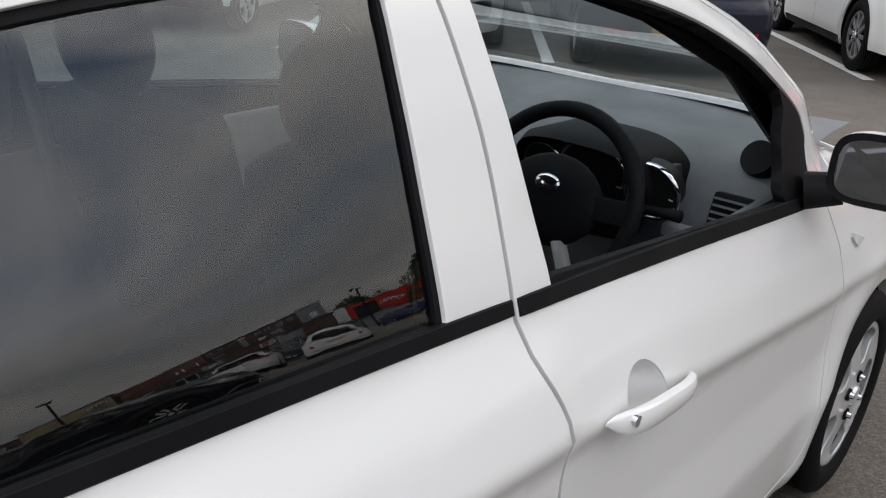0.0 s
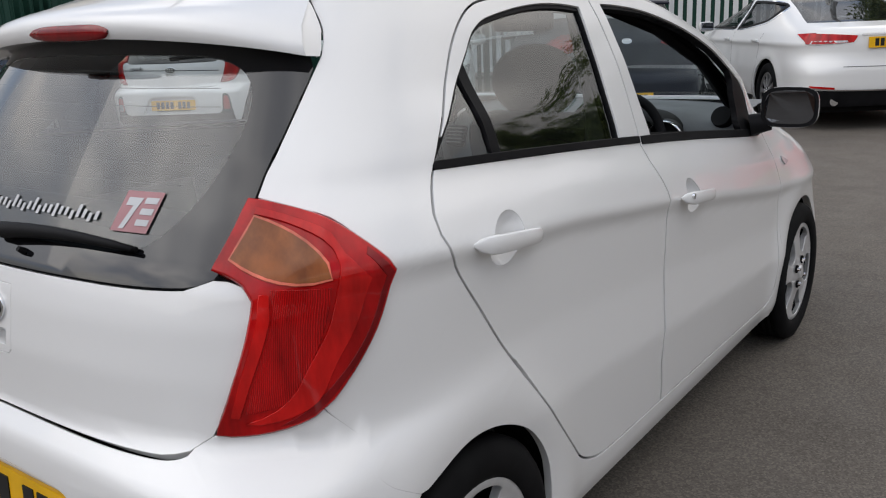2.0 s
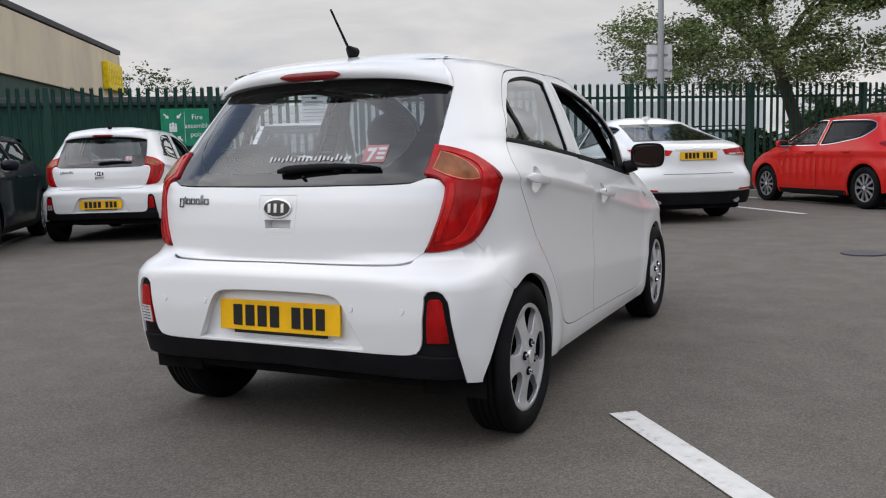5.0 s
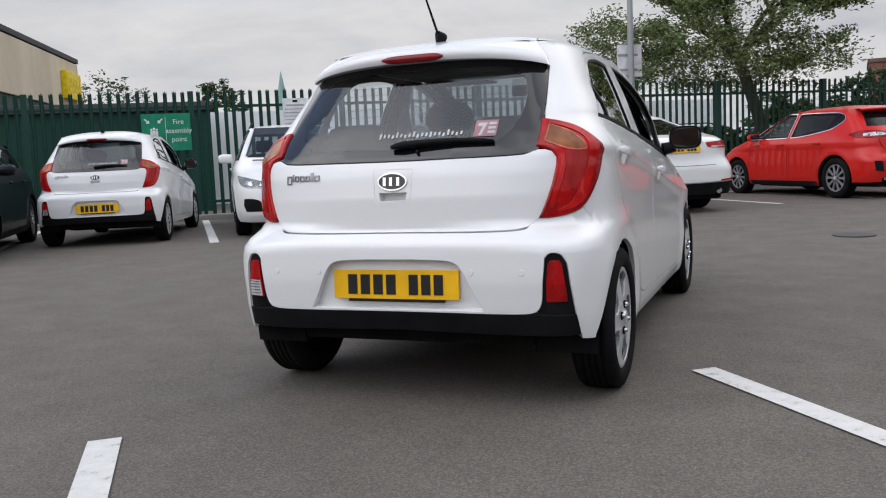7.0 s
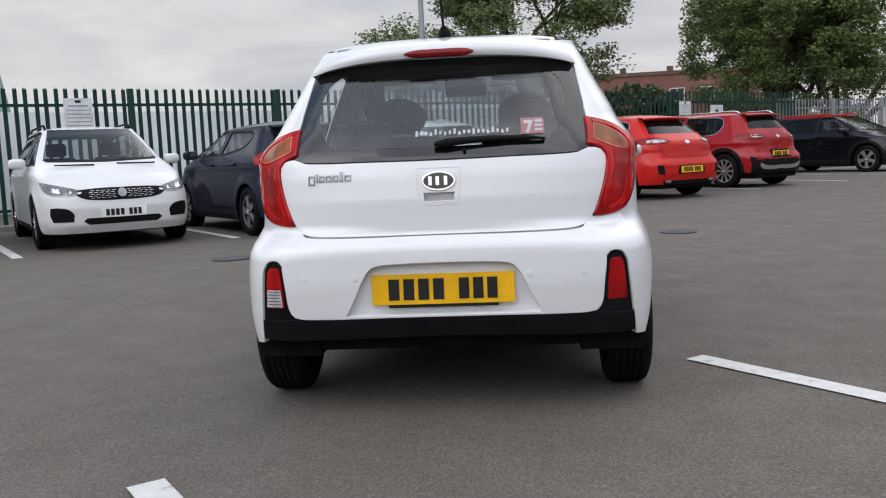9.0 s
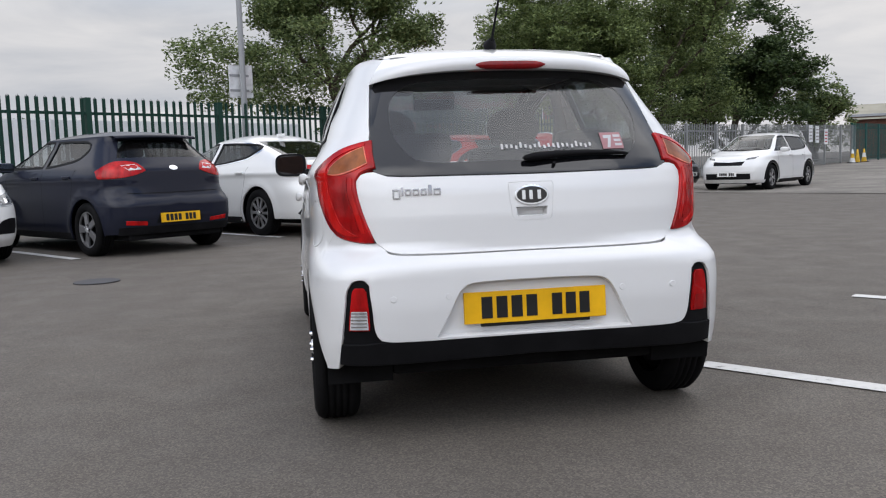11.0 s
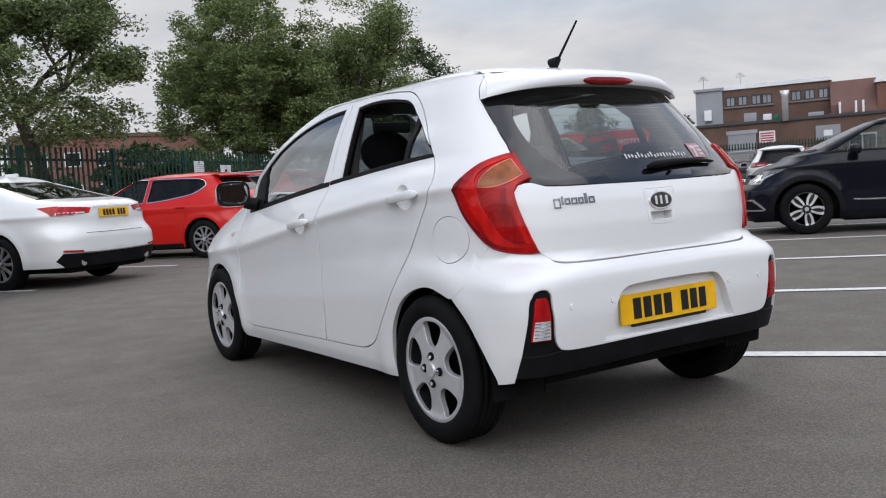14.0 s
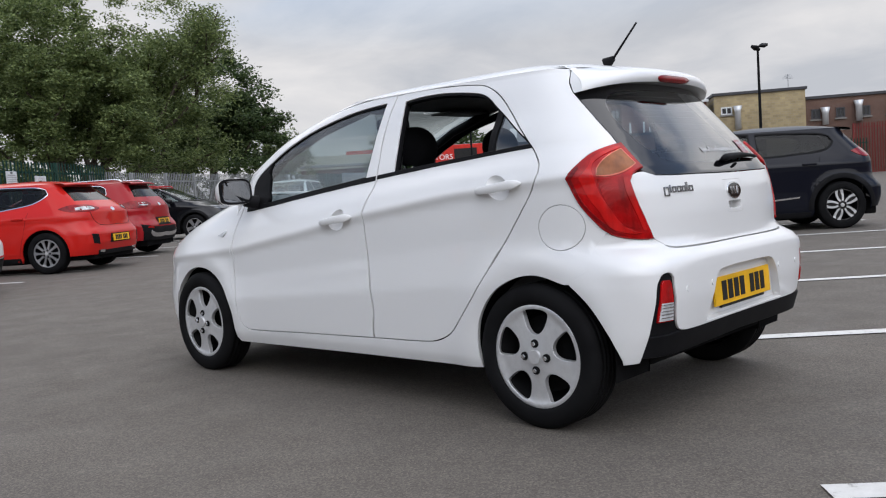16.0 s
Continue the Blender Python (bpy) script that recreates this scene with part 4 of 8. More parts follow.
        guide = L([(R_, .560, 1.060), (R_, .620, 1.043), (R_, .668, 1.019), (S, -.232, .988), (S, -.208, .955), (S, -.236, .890), (S, -.274, .828), (R_, .680, .770), (R_, .640, .745), (R_, .600, .742), (R_, .652, .776), (S, -.304, .836), (S, -.272, .898), (S, -.256, .950), (R_, .680, .998), (R_, .632, 1.030), (R_, .564, 1.051)])
        sheet("light_guide", sh.at, guide, M["lens_guide"], lamp, (), .014, .006, lift=.0135, mirror=mir, rim=.001, label="bright red light guide band")
        inner = L([(R_, .617, .945), (R_, .628, .945), (R_, .632, .906), (R_, .618, .839), (R_, .592, .752), (R_, .580, .752), (R_, .604, .839), (R_, .618, .906)])
        sheet("tail_lens", sh.at, inner, M["lens_guide"], lamp, (), .018, .004, lift=.0125, mirror=mir, rim=.001)
        edge = L([(S, -.196, .995), (S, -.168, .956), (S, -.198, .890), (S, -.239, .826), (S, -.286, .770), (R_, .676, .748), (R_, .640, .734), (R_, .664, .750), (S, -.294, .778), (S, -.248, .828), (S, -.207, .890), (S, -.181, .953), (S, -.203, .985)])
        sheet("lamp_edge", sh.at, edge, M["lens_deep"], lamp, (), .014, .004, lift=.0108, mirror=mir, rim=.001)
        # fog lamps in the bumper
        bed = sheet("fog_surround", sh.at, L(FOG_BED), M["black_trim"], car, (), .025, .03, lift=-.010, mirror=mir)
        sheet("fog_lamp", sh.at, L(FOG), M["lens_red"], bed, (), .02, .012, lift=-.002, mirror=mir, rim=.002)
        if mir:
            low = L([(R_, .595, .428), (R_, .599, .492), (R_, .651, .492), (R_, .657, .428)])
            rev = sheet("reversing_lens", sh.at, low, M["lens_clear"], bed, (), .02, .004, lift=.002, mirror=mir, label="clear ribbed reversing lens")
            for z in (.438, .450, .462, .474, .485):
                sheet("lens_rib", sh.at, L([(R_, .599, z), (R_, .600, z + .004), (R_, .652, z + .004), (R_, .653, z)]), M["chrome"], rev, (), .02, .002, lift=.0035, mirror=mir)
        else:
            low = L([(R_, .597, .430), (R_, .602, .484), (R_, .650, .484), (R_, .656, .430)])
            sheet("fog_reflector", sh.at, low, M["lens_stop"], bed, (), .02, .003, lift=.0015, mirror=mir)
        # front wing and headlamp
        wing = sh.corners([(S, 2.056, .21), (S, 2.056, .90), (S, 2.10, .965), (F_, .64, .975), (F_, .60, .93), (F_, .58, .87), (S, 2.78, .84), (S, 2.80, .60), (S, 2.79, .215), (S, 2.72, .215)] + [(S, 2.385 + .322 * math.cos(t), .283 + .316 * math.sin(t)) for t in [math.radians(a) for a in range(-8, 192, 8)]])
        sheet("front_wing", sh.at, wing, body, car, (), .030, .03, mirror=mir, rim=.002, guides=CREASE_GUIDE)
        ind = L([(S, 2.19, .772), (S, 2.115, .80), (S, 2.115, .785), (S, 2.14, .765)])
        sheet("side_indicator", sh.at, ind, M["lens_clear"], car, (), .02, .006, lift=.006, mirror=mir)
        head = L([(S, 2.79, .84), (F_, .58, .865), (F_, .45, .80), (F_, .42, .72), (F_, .60, .70), (S, 2.81, .72)])
        sheet("headlamp", sh.at, head, M["lens_clear"], car, (), .03, .02, lift=.004, mirror=mir)
        # door mirror
        bm = bmesh.new()
        bmesh.ops.create_uvsphere(bm, u_segments=24, v_segments=16, radius=.5)
        for v in bm.verts:
            x, y, z = v.co * 2
            p = lambda a, e: math.copysign(abs(a) ** e, a)
            v.co = Vector((p(x, .62) * .092, min(.02, p(y, .8) * -.075) if y > 0 else p(-y, .8) * .075, p(z, .62) * .066))
        for v in bm.verts:
            v.co.y = max(v.co.y, -.012) if v.co.y < 0 else v.co.y
        mm = Matrix.Translation((side * .822, 1.88, 1.008)) @ Matrix.Diagonal((1.02, 1.1, 1.06, 1)) @ pose(0, 0, 0, -5, 0, side * 9)
        dm = part("door_mirror", bm, body, car, "white door mirror", smooth=True, m=mm)
        bm = bmesh.new()
        pts = [bm.verts.new((math.copysign(abs(math.cos(t)) ** .55, math.cos(t)) * .0895, -.014, math.copysign(abs(math.sin(t)) ** .55, math.sin(t)) * .0640)) for t in [2 * math.pi * j / 40 for j in range(40)]]
        bm.faces.new(pts)
        g = bmesh.ops.extrude_face_region(bm, geom=list(bm.faces))
        bmesh.ops.translate(bm, vec=(0, .035, 0), verts=[v for v in g["geom"] if isinstance(v, bmesh.types.BMVert)])
        bmesh.ops.recalc_face_normals(bm, faces=bm.faces)
        part("mirror_bezel", bm, M["black_trim"], dm)
        bm = bmesh.new()
        pts = [bm.verts.new((math.copysign(abs(math.cos(t)) ** .55, math.cos(t)) * .077, -.0192 - .0040 * math.sin(t), math.copysign(abs(math.sin(t)) ** .55, math.sin(t)) * .053)) for t in [2 * math.pi * j / 40 for j in range(40)]]
        bm.faces.new(pts)
        part("mirror_glass", bm, M["mirror"], dm, "mirror glass")
        bm = bmesh.new()
        tube(bm, (-side * .06, .02, -.045), (-side * .125, .01, -.060), .030, .036, 12)
        part("mirror_foot", bm, M["black_trim"], dm, smooth=True)

    # tailgate with its glass
    gate = sheet("tailgate", sh.at, grown(L(GATE), -.001), body, car, [L(POCKET)], .03, .02, rim=.0015)
    lin = [(R_, 0, .30), (R_, .66, .30), (R_, .66, .70), (R_, .60, .93), (R_, 0, .935)]
    sheet("inner_panel", sh.at, mirrored_line(sh, lin), M["dark"], car, (), .06, 0, lift=-.045)
    glass_frame = sheet("window_border", sh.at, L(PANE_REAR), M["gloss_black"], gate, [L(PANE_CLEAR)], .03, .004, lift=-.001)
    sheet("rear_window", sh.at, L(PANE_CLEAR), M["rear_glass"], gate, (), .035, .003, lift=-.002)

    def inset(d):
        return lambda u, z: (sh.at(u, z)[0], sh.at(u, z)[1] + d, z)
    sheet("handle_plate", sh.at, grown(L(POCKET), -.003), body, gate, [L([(R_, -.058, .828), (R_, .058, .828), (R_, .054, .795), (R_, -.054, .795)])], .012, .044, rim=.002)
    sheet("handle_pocket", inset(.040), L([(R_, -.062, .832), (R_, .062, .832), (R_, .058, .790), (R_, -.058, .790)]), body, gate, (), .02, 0)
    oval = [(sh.ur(.060 * math.cos(t), .868 + .034 * math.sin(t)), .868 + .034 * math.sin(t)) for t in [2 * math.pi * k / 40 for k in range(40)]]
    ring = sheet("badge_ring", sh.at, oval, M["chrome"], gate, (), .01, .008, lift=.006, rim=.002)
    sheet("badge", sh.at, grown(oval, -.005), M["gloss_black"], gate, (), .01, .004, lift=.0075)
    for cx in (-.030, -.004, .026):
        bar_ = L([(R_, cx - .006, .852), (R_, cx + .006, .852), (R_, cx + .006, .884), (R_, cx - .006, .884)])
        sheet("badge_bar", sh.at, bar_, M["chrome"], gate, (), .02, .003, lift=.010)
    for k, (x0, x1, z0, z1) in enumerate(((-.486, -.461, .868, .902), (-.456, -.450, .880, .908), (-.444, -.424, .880, .902), (-.418, -.396, .880, .902), (-.390, -.370, .880, .902), (-.364, -.352, .880, .914), (-.346, -.322, .880, .902))):
        ch = L([(R_, x0, z0), (R_, x1, z0), (R_, x1, z1), (R_, x0, z1)])
        inner = L([(R_, x0 + .0038, z0 + .0045), (R_, x1 - .0038, z0 + .0045), (R_, x1 - .0038, z1 - .0045), (R_, x0 + .0038, z1 - .0045)])
        sheet("script_bar", sh.at, ch, M["dark_chrome"], gate, [inner] if x1 - x0 > .015 else (), .02, .004, lift=.004)
    # plain bars for the dealer's printing on the glass
    for k in range(20):
        x0 = -.085 + k * .0175
        z0 = 1.030 + (.004 if k % 3 else 0)
        b = L([(R_, x0, z0), (R_, x0 + .0085, z0), (R_, x0 + .0085, z0 + (.013 if k % 4 else .020)), (R_, x0, z0 + (.013 if k % 4 else .020))])
        sheet("print_bar", sh.at, b, M["white_ink"], gate, (), .02, 0, lift=.001)
    b = L([(R_, .300, 1.022), (R_, .385, 1.022), (R_, .385, 1.082), (R_, .300, 1.082)])
    st = sheet("sticker", sh.at, b, M["faded_red"], gate, (), .02, 0, lift=.001)
    b = L([(R_, .312, 1.072), (R_, .346, 1.072), (R_, .330, 1.026), (R_, .318, 1.026), (R_, .330, 1.060), (R_, .312, 1.060)])
    sheet("sticker_mark", sh.at, b, M["white_ink"], gate, (), .01, 0, lift=.002)
    for z0 in (1.032, 1.048, 1.064):
        b = L([(R_, .352, z0), (R_, .380, z0), (R_, .380, z0 + .009), (R_, .352, z0 + .009)])
        sheet("sticker_mark", sh.at, b, M["white_ink"], gate, (), .02, 0, lift=.002)
    for k in range(9):
        z0 = 1.035 + .030 * k
        w0 = .36 + .06 * math.sin(math.pi * k / 8)
        b = L([(R_, -w0, z0), (R_, w0, z0), (R_, w0, z0 + .0014), (R_, -w0, z0 + .0014)])
        sheet("heater_wire", sh.at, b, M["ink"], gate, (), .05, 0, lift=-.004)
    # wiper
    def on(x, z, d):
        u = sh.ur(x, z)
        p, q, r_ = (Vector(sh.at(u, z)), Vector(sh.at(u + .002, z)), Vector(sh.at(u, z + .002)))
        return p + (q - p).cross(r_ - p).normalized() * d
    a = [on(-.015 + .40 * k / 10, .987 + .011 * math.sin(math.pi * k / 10) ** .8 + .008 * k / 10, .018 - .004 * k / 10) for k in range(11)]
    wiper = put("wiper", mesh_of("wiper", *swept(a, [.008] + [.0155 - .0010 * k for k in range(9)] + [.004]), M["black_trim"]), gate)
    put("wiper_blade", mesh_of("wiper_blade", *swept([p - Vector((0, -.009, .002)) for p in a], [.0045] * 11, 6), M["rubber"]), wiper)
    bm = bmesh.new()
    tube(bm, on(.095, .970, 0), on(.095, .970, .014), .007, .005, 12)
    part("washer_jet", bm, M["black_trim"], gate, smooth=True)

    # bumper with plate recess
    bl = mirrored_line(sh, BUMPER_HALF)
    bumper = sheet("rear_bumper", sh.at, bl, body, car, [L(RECESS)], .030, .035, rim=.003)
    sheet("plate_recess", inset(.034), grown(L(RECESS), .012), body, bumper, (), .04, 0)
    for x0 in (-.507, -.315, .315, .507):
        z0 = .530
        rr = [(sh.ur(x0 + .010 * math.cos(t), z0), z0 + .010 * math.sin(t)) for t in [2 * math.pi * k / 16 for k in range(16)]]
        sheet("parking_sensor", sh.at, rr, body, bumper, (), .01, .004, lift=.003, rim=.001)
    val = [(R_, 0, .377), (R_, .50, .377), (R_, .552, .376), (R_, .600, .370), (R_, .688, .370), (R_, .694, .315), (R_, .694, .298), (R_, .60, .295), (R_, 0, .305)]
    sheet("rear_valance", sh.at, mirrored_line(sh, val), M["black_trim"], car, (), .035, .06, lift=-.002, rim=.004, label="black lower bumper")
    number_plate(bumper, Matrix.Translation((0, -.488, .480)) @ pose(0, 0, 0, -3, 0, 0))
    bm = bmesh.new()
    box(bm, -.20, .20, -.492, -.480, .413, .430)
    part("dealer_strip", bm, M["ink"], bumper)

    # roof, spoiler, windscreen, bonnet
    put("roof", mesh_of("roof", *cap(sh, 1.402, .078), body), car)
    vs, fs = cap(sh, 1.394, .070)
    put("roof_seam", mesh_of("roof_seam", [(x * .992, y, z) for x, y, z in vs], fs, body), car)
    n = 48
    rings, fs = [], []
    rim = [sh.at(u, 1.402) for u in np.linspace(0, sh.u[-1], 400)]
    yc = (rim[0][1] + rim[-1][1]) / 2

    def roof_z(x, y):
        """The roof's height over a place, from the share of its rim's outline there."""
        ang = math.atan2(abs(x), -(y - yc))
        far = min(rim, key=lambda p: abs(math.atan2(p[0], -(p[1] - yc)) - ang))
        r = min(1.0, math.hypot(x, y - yc) / math.hypot(far[0], far[1] - yc))
        return 1.402 + .078 * (1 - r ** 2.4)

    for i in range(n + 1):
        t = -1 + 2 * i / n
        k, e = abs(t) ** 3, .5 * abs(t) ** 6
        f = abs(t) ** 3.5
        mix = lambda a, b: a + (b - a) * f
        sec = [(.425, mix(.20, .18), 1.426 - .027 * t * t), (.446, mix(.05, .02), 1.4305 - .022 * t * t), (.462, mix(-.08, -.030), 1.418 - .020 * t * t - .012 * e), (.480, mix(-.165, -.060), 1.399 - .02 * t * t - .016 * e), (.495, mix(-.205, -.085), 1.387 - .022 * t * t - .026 * e), (.505, mix(-.221, -.096), 1.376 - .024 * t * t - .030 * e),
               (.512, mix(-.226, -.104), 1.362 - .023 * t * t - .032 * e), (.518, mix(-.2255, -.107), 1.346 - .022 * t * t - .030 * e), (.521, mix(-.217, -.105), 1.335 - .021 * t * t - .028 * e), (.514, mix(-.14, -.075), 1.336 - .021 * t * t - .020 * e)]
        ring = [(t * a, y, z - .007 * t * t) for a, y, z in sec]
        ring[0] = (ring[0][0], ring[0][1], roof_z(ring[0][0], ring[0][1]) - .003)
        ring[1] = (ring[1][0], ring[1][1], roof_z(ring[1][0], ring[1][1]) + .005)
        if i in (0, n):
            # rounded cheeks that meet the body's side along the seam
            foot = [(.425, 1.400), (.442, 1.399), (.456, 1.384), (.471, 1.368), (.486, 1.350), (.497, 1.336), (.506, 1.318), (.513, 1.304), (.518, 1.291), (.514, 1.289)]
            ends = []
            for x, z in foot:
                q = sh.at(sh.ur(x, z), z)
                ends.append((math.copysign(q[0] + .003, t), q[1] - .003, z))
            steps = [[tuple(p[a] + (q[a] - p[a]) * (math.sin(f * math.pi / 2) if a == 0 else 1 - math.cos(f * math.pi / 2)) for a in range(3)) for p, q in zip(ring, ends)] for f in [k / 6 for k in range(1, 7)]]
            rings += ([*reversed(steps), ring] if i == 0 else [ring, *steps])
        else:
            rings.append(ring)
    vs = [p for r_ in rings for p in r_]
    n = len(rings) - 1
    m = len(sec)
    for i in range(n):
        for j in range(m - 1):
            a = i * m + j
            fs.append((a, a + 1, a + m + 1, a + m))
    fs += [tuple(range(m))[::-1], tuple(n * m + j for j in range(m))]
    me = mesh_of("spoiler", vs, fs, body)
    me.set_sharp_from_angle(angle=radians(50))
    sp = put("spoiler", me, car)
    vs, fs = [], []
    for i in range(21):
        t = -1 + i / 10
        h = .014 * (1 - abs(t) ** 6) + .002
        vs += [(t * .134, -.220 + .001 * t * t, 1.3475 - h), (t * .134, -.2305 + .001 * t * t, 1.3475 - h * .8), (t * .134, -.2295 + .001 * t * t, 1.3485 + h * .8), (t * .134, -.219 + .001 * t * t, 1.3485 + h)]
    for i in range(20):
        for j in range(3):
            a = i * 4 + j
            fs.append((a, a + 4, a + 5, a + 1))
    put("brake_light", mesh_of("brake_light", vs, fs, M["lens_deep"]), sp, label="dark red high brake light")

    def nose_at(u, z):
        # u counted from the nose's middle
        q = sh.at(sh.u[-1] - abs(u), z)
        return (math.copysign(q[0], u), q[1], q[2])

    def nose_line(items):
        return [(math.copysign(sh.u[-1] - abs(sh.ur(abs(x), z, True)), x), z) for x, z in items]
    sc = nose_line([(0, 1.40), (-.50, 1.40), (-.54, 1.30), (-.575, 1.20), (-.61, 1.10), (-.635, 1.02), (0.0, 1.0), (.635, 1.02), (.61, 1.10), (.575, 1.20), (.54, 1.30), (.50, 1.40)])
    sheet("windscreen", lambda u, z: nose_at(-u, z), [(-u, z) for u, z in sc], M["glass"], car, (), .05, .004)
    bo = nose_line([(0, .995), (-.635, 1.015), (-.62, .975), (-.60, .93), (-.57, .87), (-.45, .805), (0.0, .80), (.45, .805), (.57, .87), (.60, .93), (.62, .975), (.635, 1.015)])
    sheet("bonnet", lambda u, z: nose_at(-u, z), [(-u, z) for u, z in bo], body, car, (), .022, .02)
    fb = nose_line([(0, .795), (-.44, .80), (-.41, .72), (-.60, .69), (-.70, .60), (-.70, .2), (0.0, .2), (.70, .2), (.70, .60), (.60, .69), (.41, .72), (.44, .80)])
    sheet("front_bumper", lambda u, z: nose_at(-u, z), [(-u, z) for u, z in fb], body, car, (), .05, .03)
    fbs = L([(S, 2.805, .60), (S, 2.79, .84), (F_, .69, .70), (F_, .69, .2), (S, 2.78, .2)])
    for side in (1, -1):
        sheet("bumper_corner", sh.at, fbs, body, car, (), .04, .02, mirror=side < 0)
    # aerial
    bm = bmesh.new()
    tube(bm, (0, .10, 1.462), (0, .06, 1.48), .028, .012, 12)
    tube(bm, (0, .065, 1.475), (0, -.062, 1.615), .0058, .0042, 8)
    part("aerial", bm, M["black_trim"], car, smooth=True)

    # under-body, wheel housings
    for nm, lim in (("floor_pan", (-.62, .62, .40, 2.00, .17, .30)), ("underbody", (-.50, .50, -.34, 2.80, .225, .42)), ("under_tray", (-.58, .58, .45, 2.55, .160, .205)), ("crash_beam", (-.60, .60, -.42, -.36, .34, .60))):
        bm = bmesh.new()
        box(bm, *lim, .02)
        part(nm, bm, M["dark"], car)
    for yc in (0.0, 2.385):
        for side in (1, -1):
            vs, fs = [], []
            for i in range(19):
                t = math.radians(-12 + 204 * i / 18)
                for x in (.50, .735):
                    vs.append((side * x, yc + .335 * math.cos(t), .275 + .335 * math.sin(t)))
            for i in range(18):
                fs.append((2 * i, 2 * i + 1, 2 * i + 3, 2 * i + 2))
            b = len(vs)
            vs += [(side * .50, yc + .34 * math.cos(math.radians(-12 + 204 * i / 18)), .275 + .34 * math.sin(math.radians(-12 + 204 * i / 18))) for i in range(19)]
            fs.append(tuple(range(b, b + 19)))
            put("wheel_housing", mesh_of("wheel_housing", vs, fs, M["dark"], False), car)
    return car


hatchback = build_hatch("hatchback_car", M["white"])
tagged(hatchback, "white five-door small hatchback standing on the car park asphalt", "car")
wheel = build_wheel("wheel", .283, .165, .202)
for k, (x, y) in enumerate(((.695, 0), (-.695, 0), (.695, 2.385), (-.695, 2.385))):
    m = Matrix.Translation((x, y, .283)) @ pose(0, 0, 0, 0, 0, 0 if x > 0 else 180) @ pose(0, 0, 0, (20, 36, 10, 28)[k], 0, 0)
    w = wheel if k == 0 else copy_thing(wheel, m)
    adopt(w, hatchback, m)


# ---- the cabin of that car ----
def cabin(car):
    bm = bmesh.new()
    box(bm, -.60, .60, -.30, 2.30, .30, .36)
    part("cabin_floor", bm, M["dark"], car)
    for x in (-.33, .33):
        s = seat("front_seat", "dark grey cloth front car seat")
        adopt(s, car, Matrix.Translation((x, 1.22, .445)))
    bm = bmesh.new()
    box(bm, -.58, .58, .12, .60, .40, .56, .05)
    box(bm, -.58, .58, -.05, .10, .46, .97, .05, pose(0, 0, 0, 8, 0, 0))
    rb = part("rear_bench", bm, M["cloth"], car, smooth=True)
    for x in (-.33, .33):
        bm = bmesh.new()
        box(bm, -.12, .12, -.05, .05, 0, .12, .04)
        part("headrest", bm, M["cloth"], rb, smooth=True, m=Matrix.Translation((x, -.09, .985)) @ pose(0, 0, 0, 8, 0, 0))
    bm = bmesh.new()
    box(bm, -.55, .55, -.38, -.14, .84, .86)
    part("parcel_shelf", bm, M["dark"], car)
    for side in (1, -1):
        bm = bmesh.new()
        box(bm, side * .615 - .012, side * .615 + .012, .05, 2.0, .32, .90, .01)
        part("door_card", bm, M["dash"], car)
        put("pillar_trim", mesh_of("pillar_trim", *swept([(side * .60, .90, .95), (side * .565, .90, 1.15), (side * .515, .89, 1.37)], [.030, .028, .026], 8), M["lining"]), car)
        put("pillar_trim", mesh_of("pillar_trim", *swept([(side * .58, 2.02, 1.0), (side * .54, 1.80, 1.17), (side * .50, 1.50, 1.29), (side * .46, 1.20, 1.365)], [.025] * 4, 8), M["black_trim"]), car)
        put("seat_belt", mesh_of("seat_belt", *swept([(side * .555, .93, 1.22), (side * .53, .96, .95), (side * .50, 1.0, .62)], [.018] * 3, 6), M["lining"]), car)
    # dashboard: a swept hump with a hooded binnacle
    vs, fs = [], []
    sec = [(1.84, .50), (1.83, .66), (1.83, .76), (1.845, .84), (1.88, .895), (1.95, .935), (2.05, .965), (2.18, .982), (2.32, .985)]
    for i in range(33):
        x = -.62 + 1.24 * i / 32
        hump = math.exp(-((x - .285) / .17) ** 4)
        for y, z in sec:
            k = max(0, 1 - abs(z - .93) / .10)
            vs.append((x, y + .04 * (x / .62) ** 2 - .11 * hump * k, z + .045 * hump * max(0, 1 - abs(y - 1.95) / .17)))
    for i in range(32):
        for j in range(len(sec) - 1):
            a = i * len(sec) + j
            fs.append((a, a + 1, a + len(sec) + 1, a + len(sec)))
    dash = put("dashboard", mesh_of("dashboard", vs, [f[::-1] for f in fs], M["dash"]), car)
    bm = bmesh.new()
    box(bm, .125, .460, 1.745, 1.86, .845, .955, .04)
    part("instrument_panel", bm, M["ink"], dash, "black instrument panel", smooth=True)
    # a hooded visor over the dials
    vs, fs = [], []
    for i in range(25):
        a = math.pi * i / 24
        for k, y in enumerate((1.665, 1.70, 1.86)):
            g_ = (.0, .012, .004)[k]
            vs.append((.282 - (.165 + g_) * math.copysign(abs(math.cos(a)) ** .6, math.cos(a)), y + .05 * (1 - math.sin(a)), .875 + (.110 + g_) * math.sin(a) ** .7 + .03 * (y - 1.66)))
    for i in range(24):
        for k in range(2):
            a = i * 3 + k
            fs.append((a, a + 1, a + 4, a + 3))
    put("dial_hood", mesh_of("dial_hood", vs, fs, M["black_trim"]), dash)
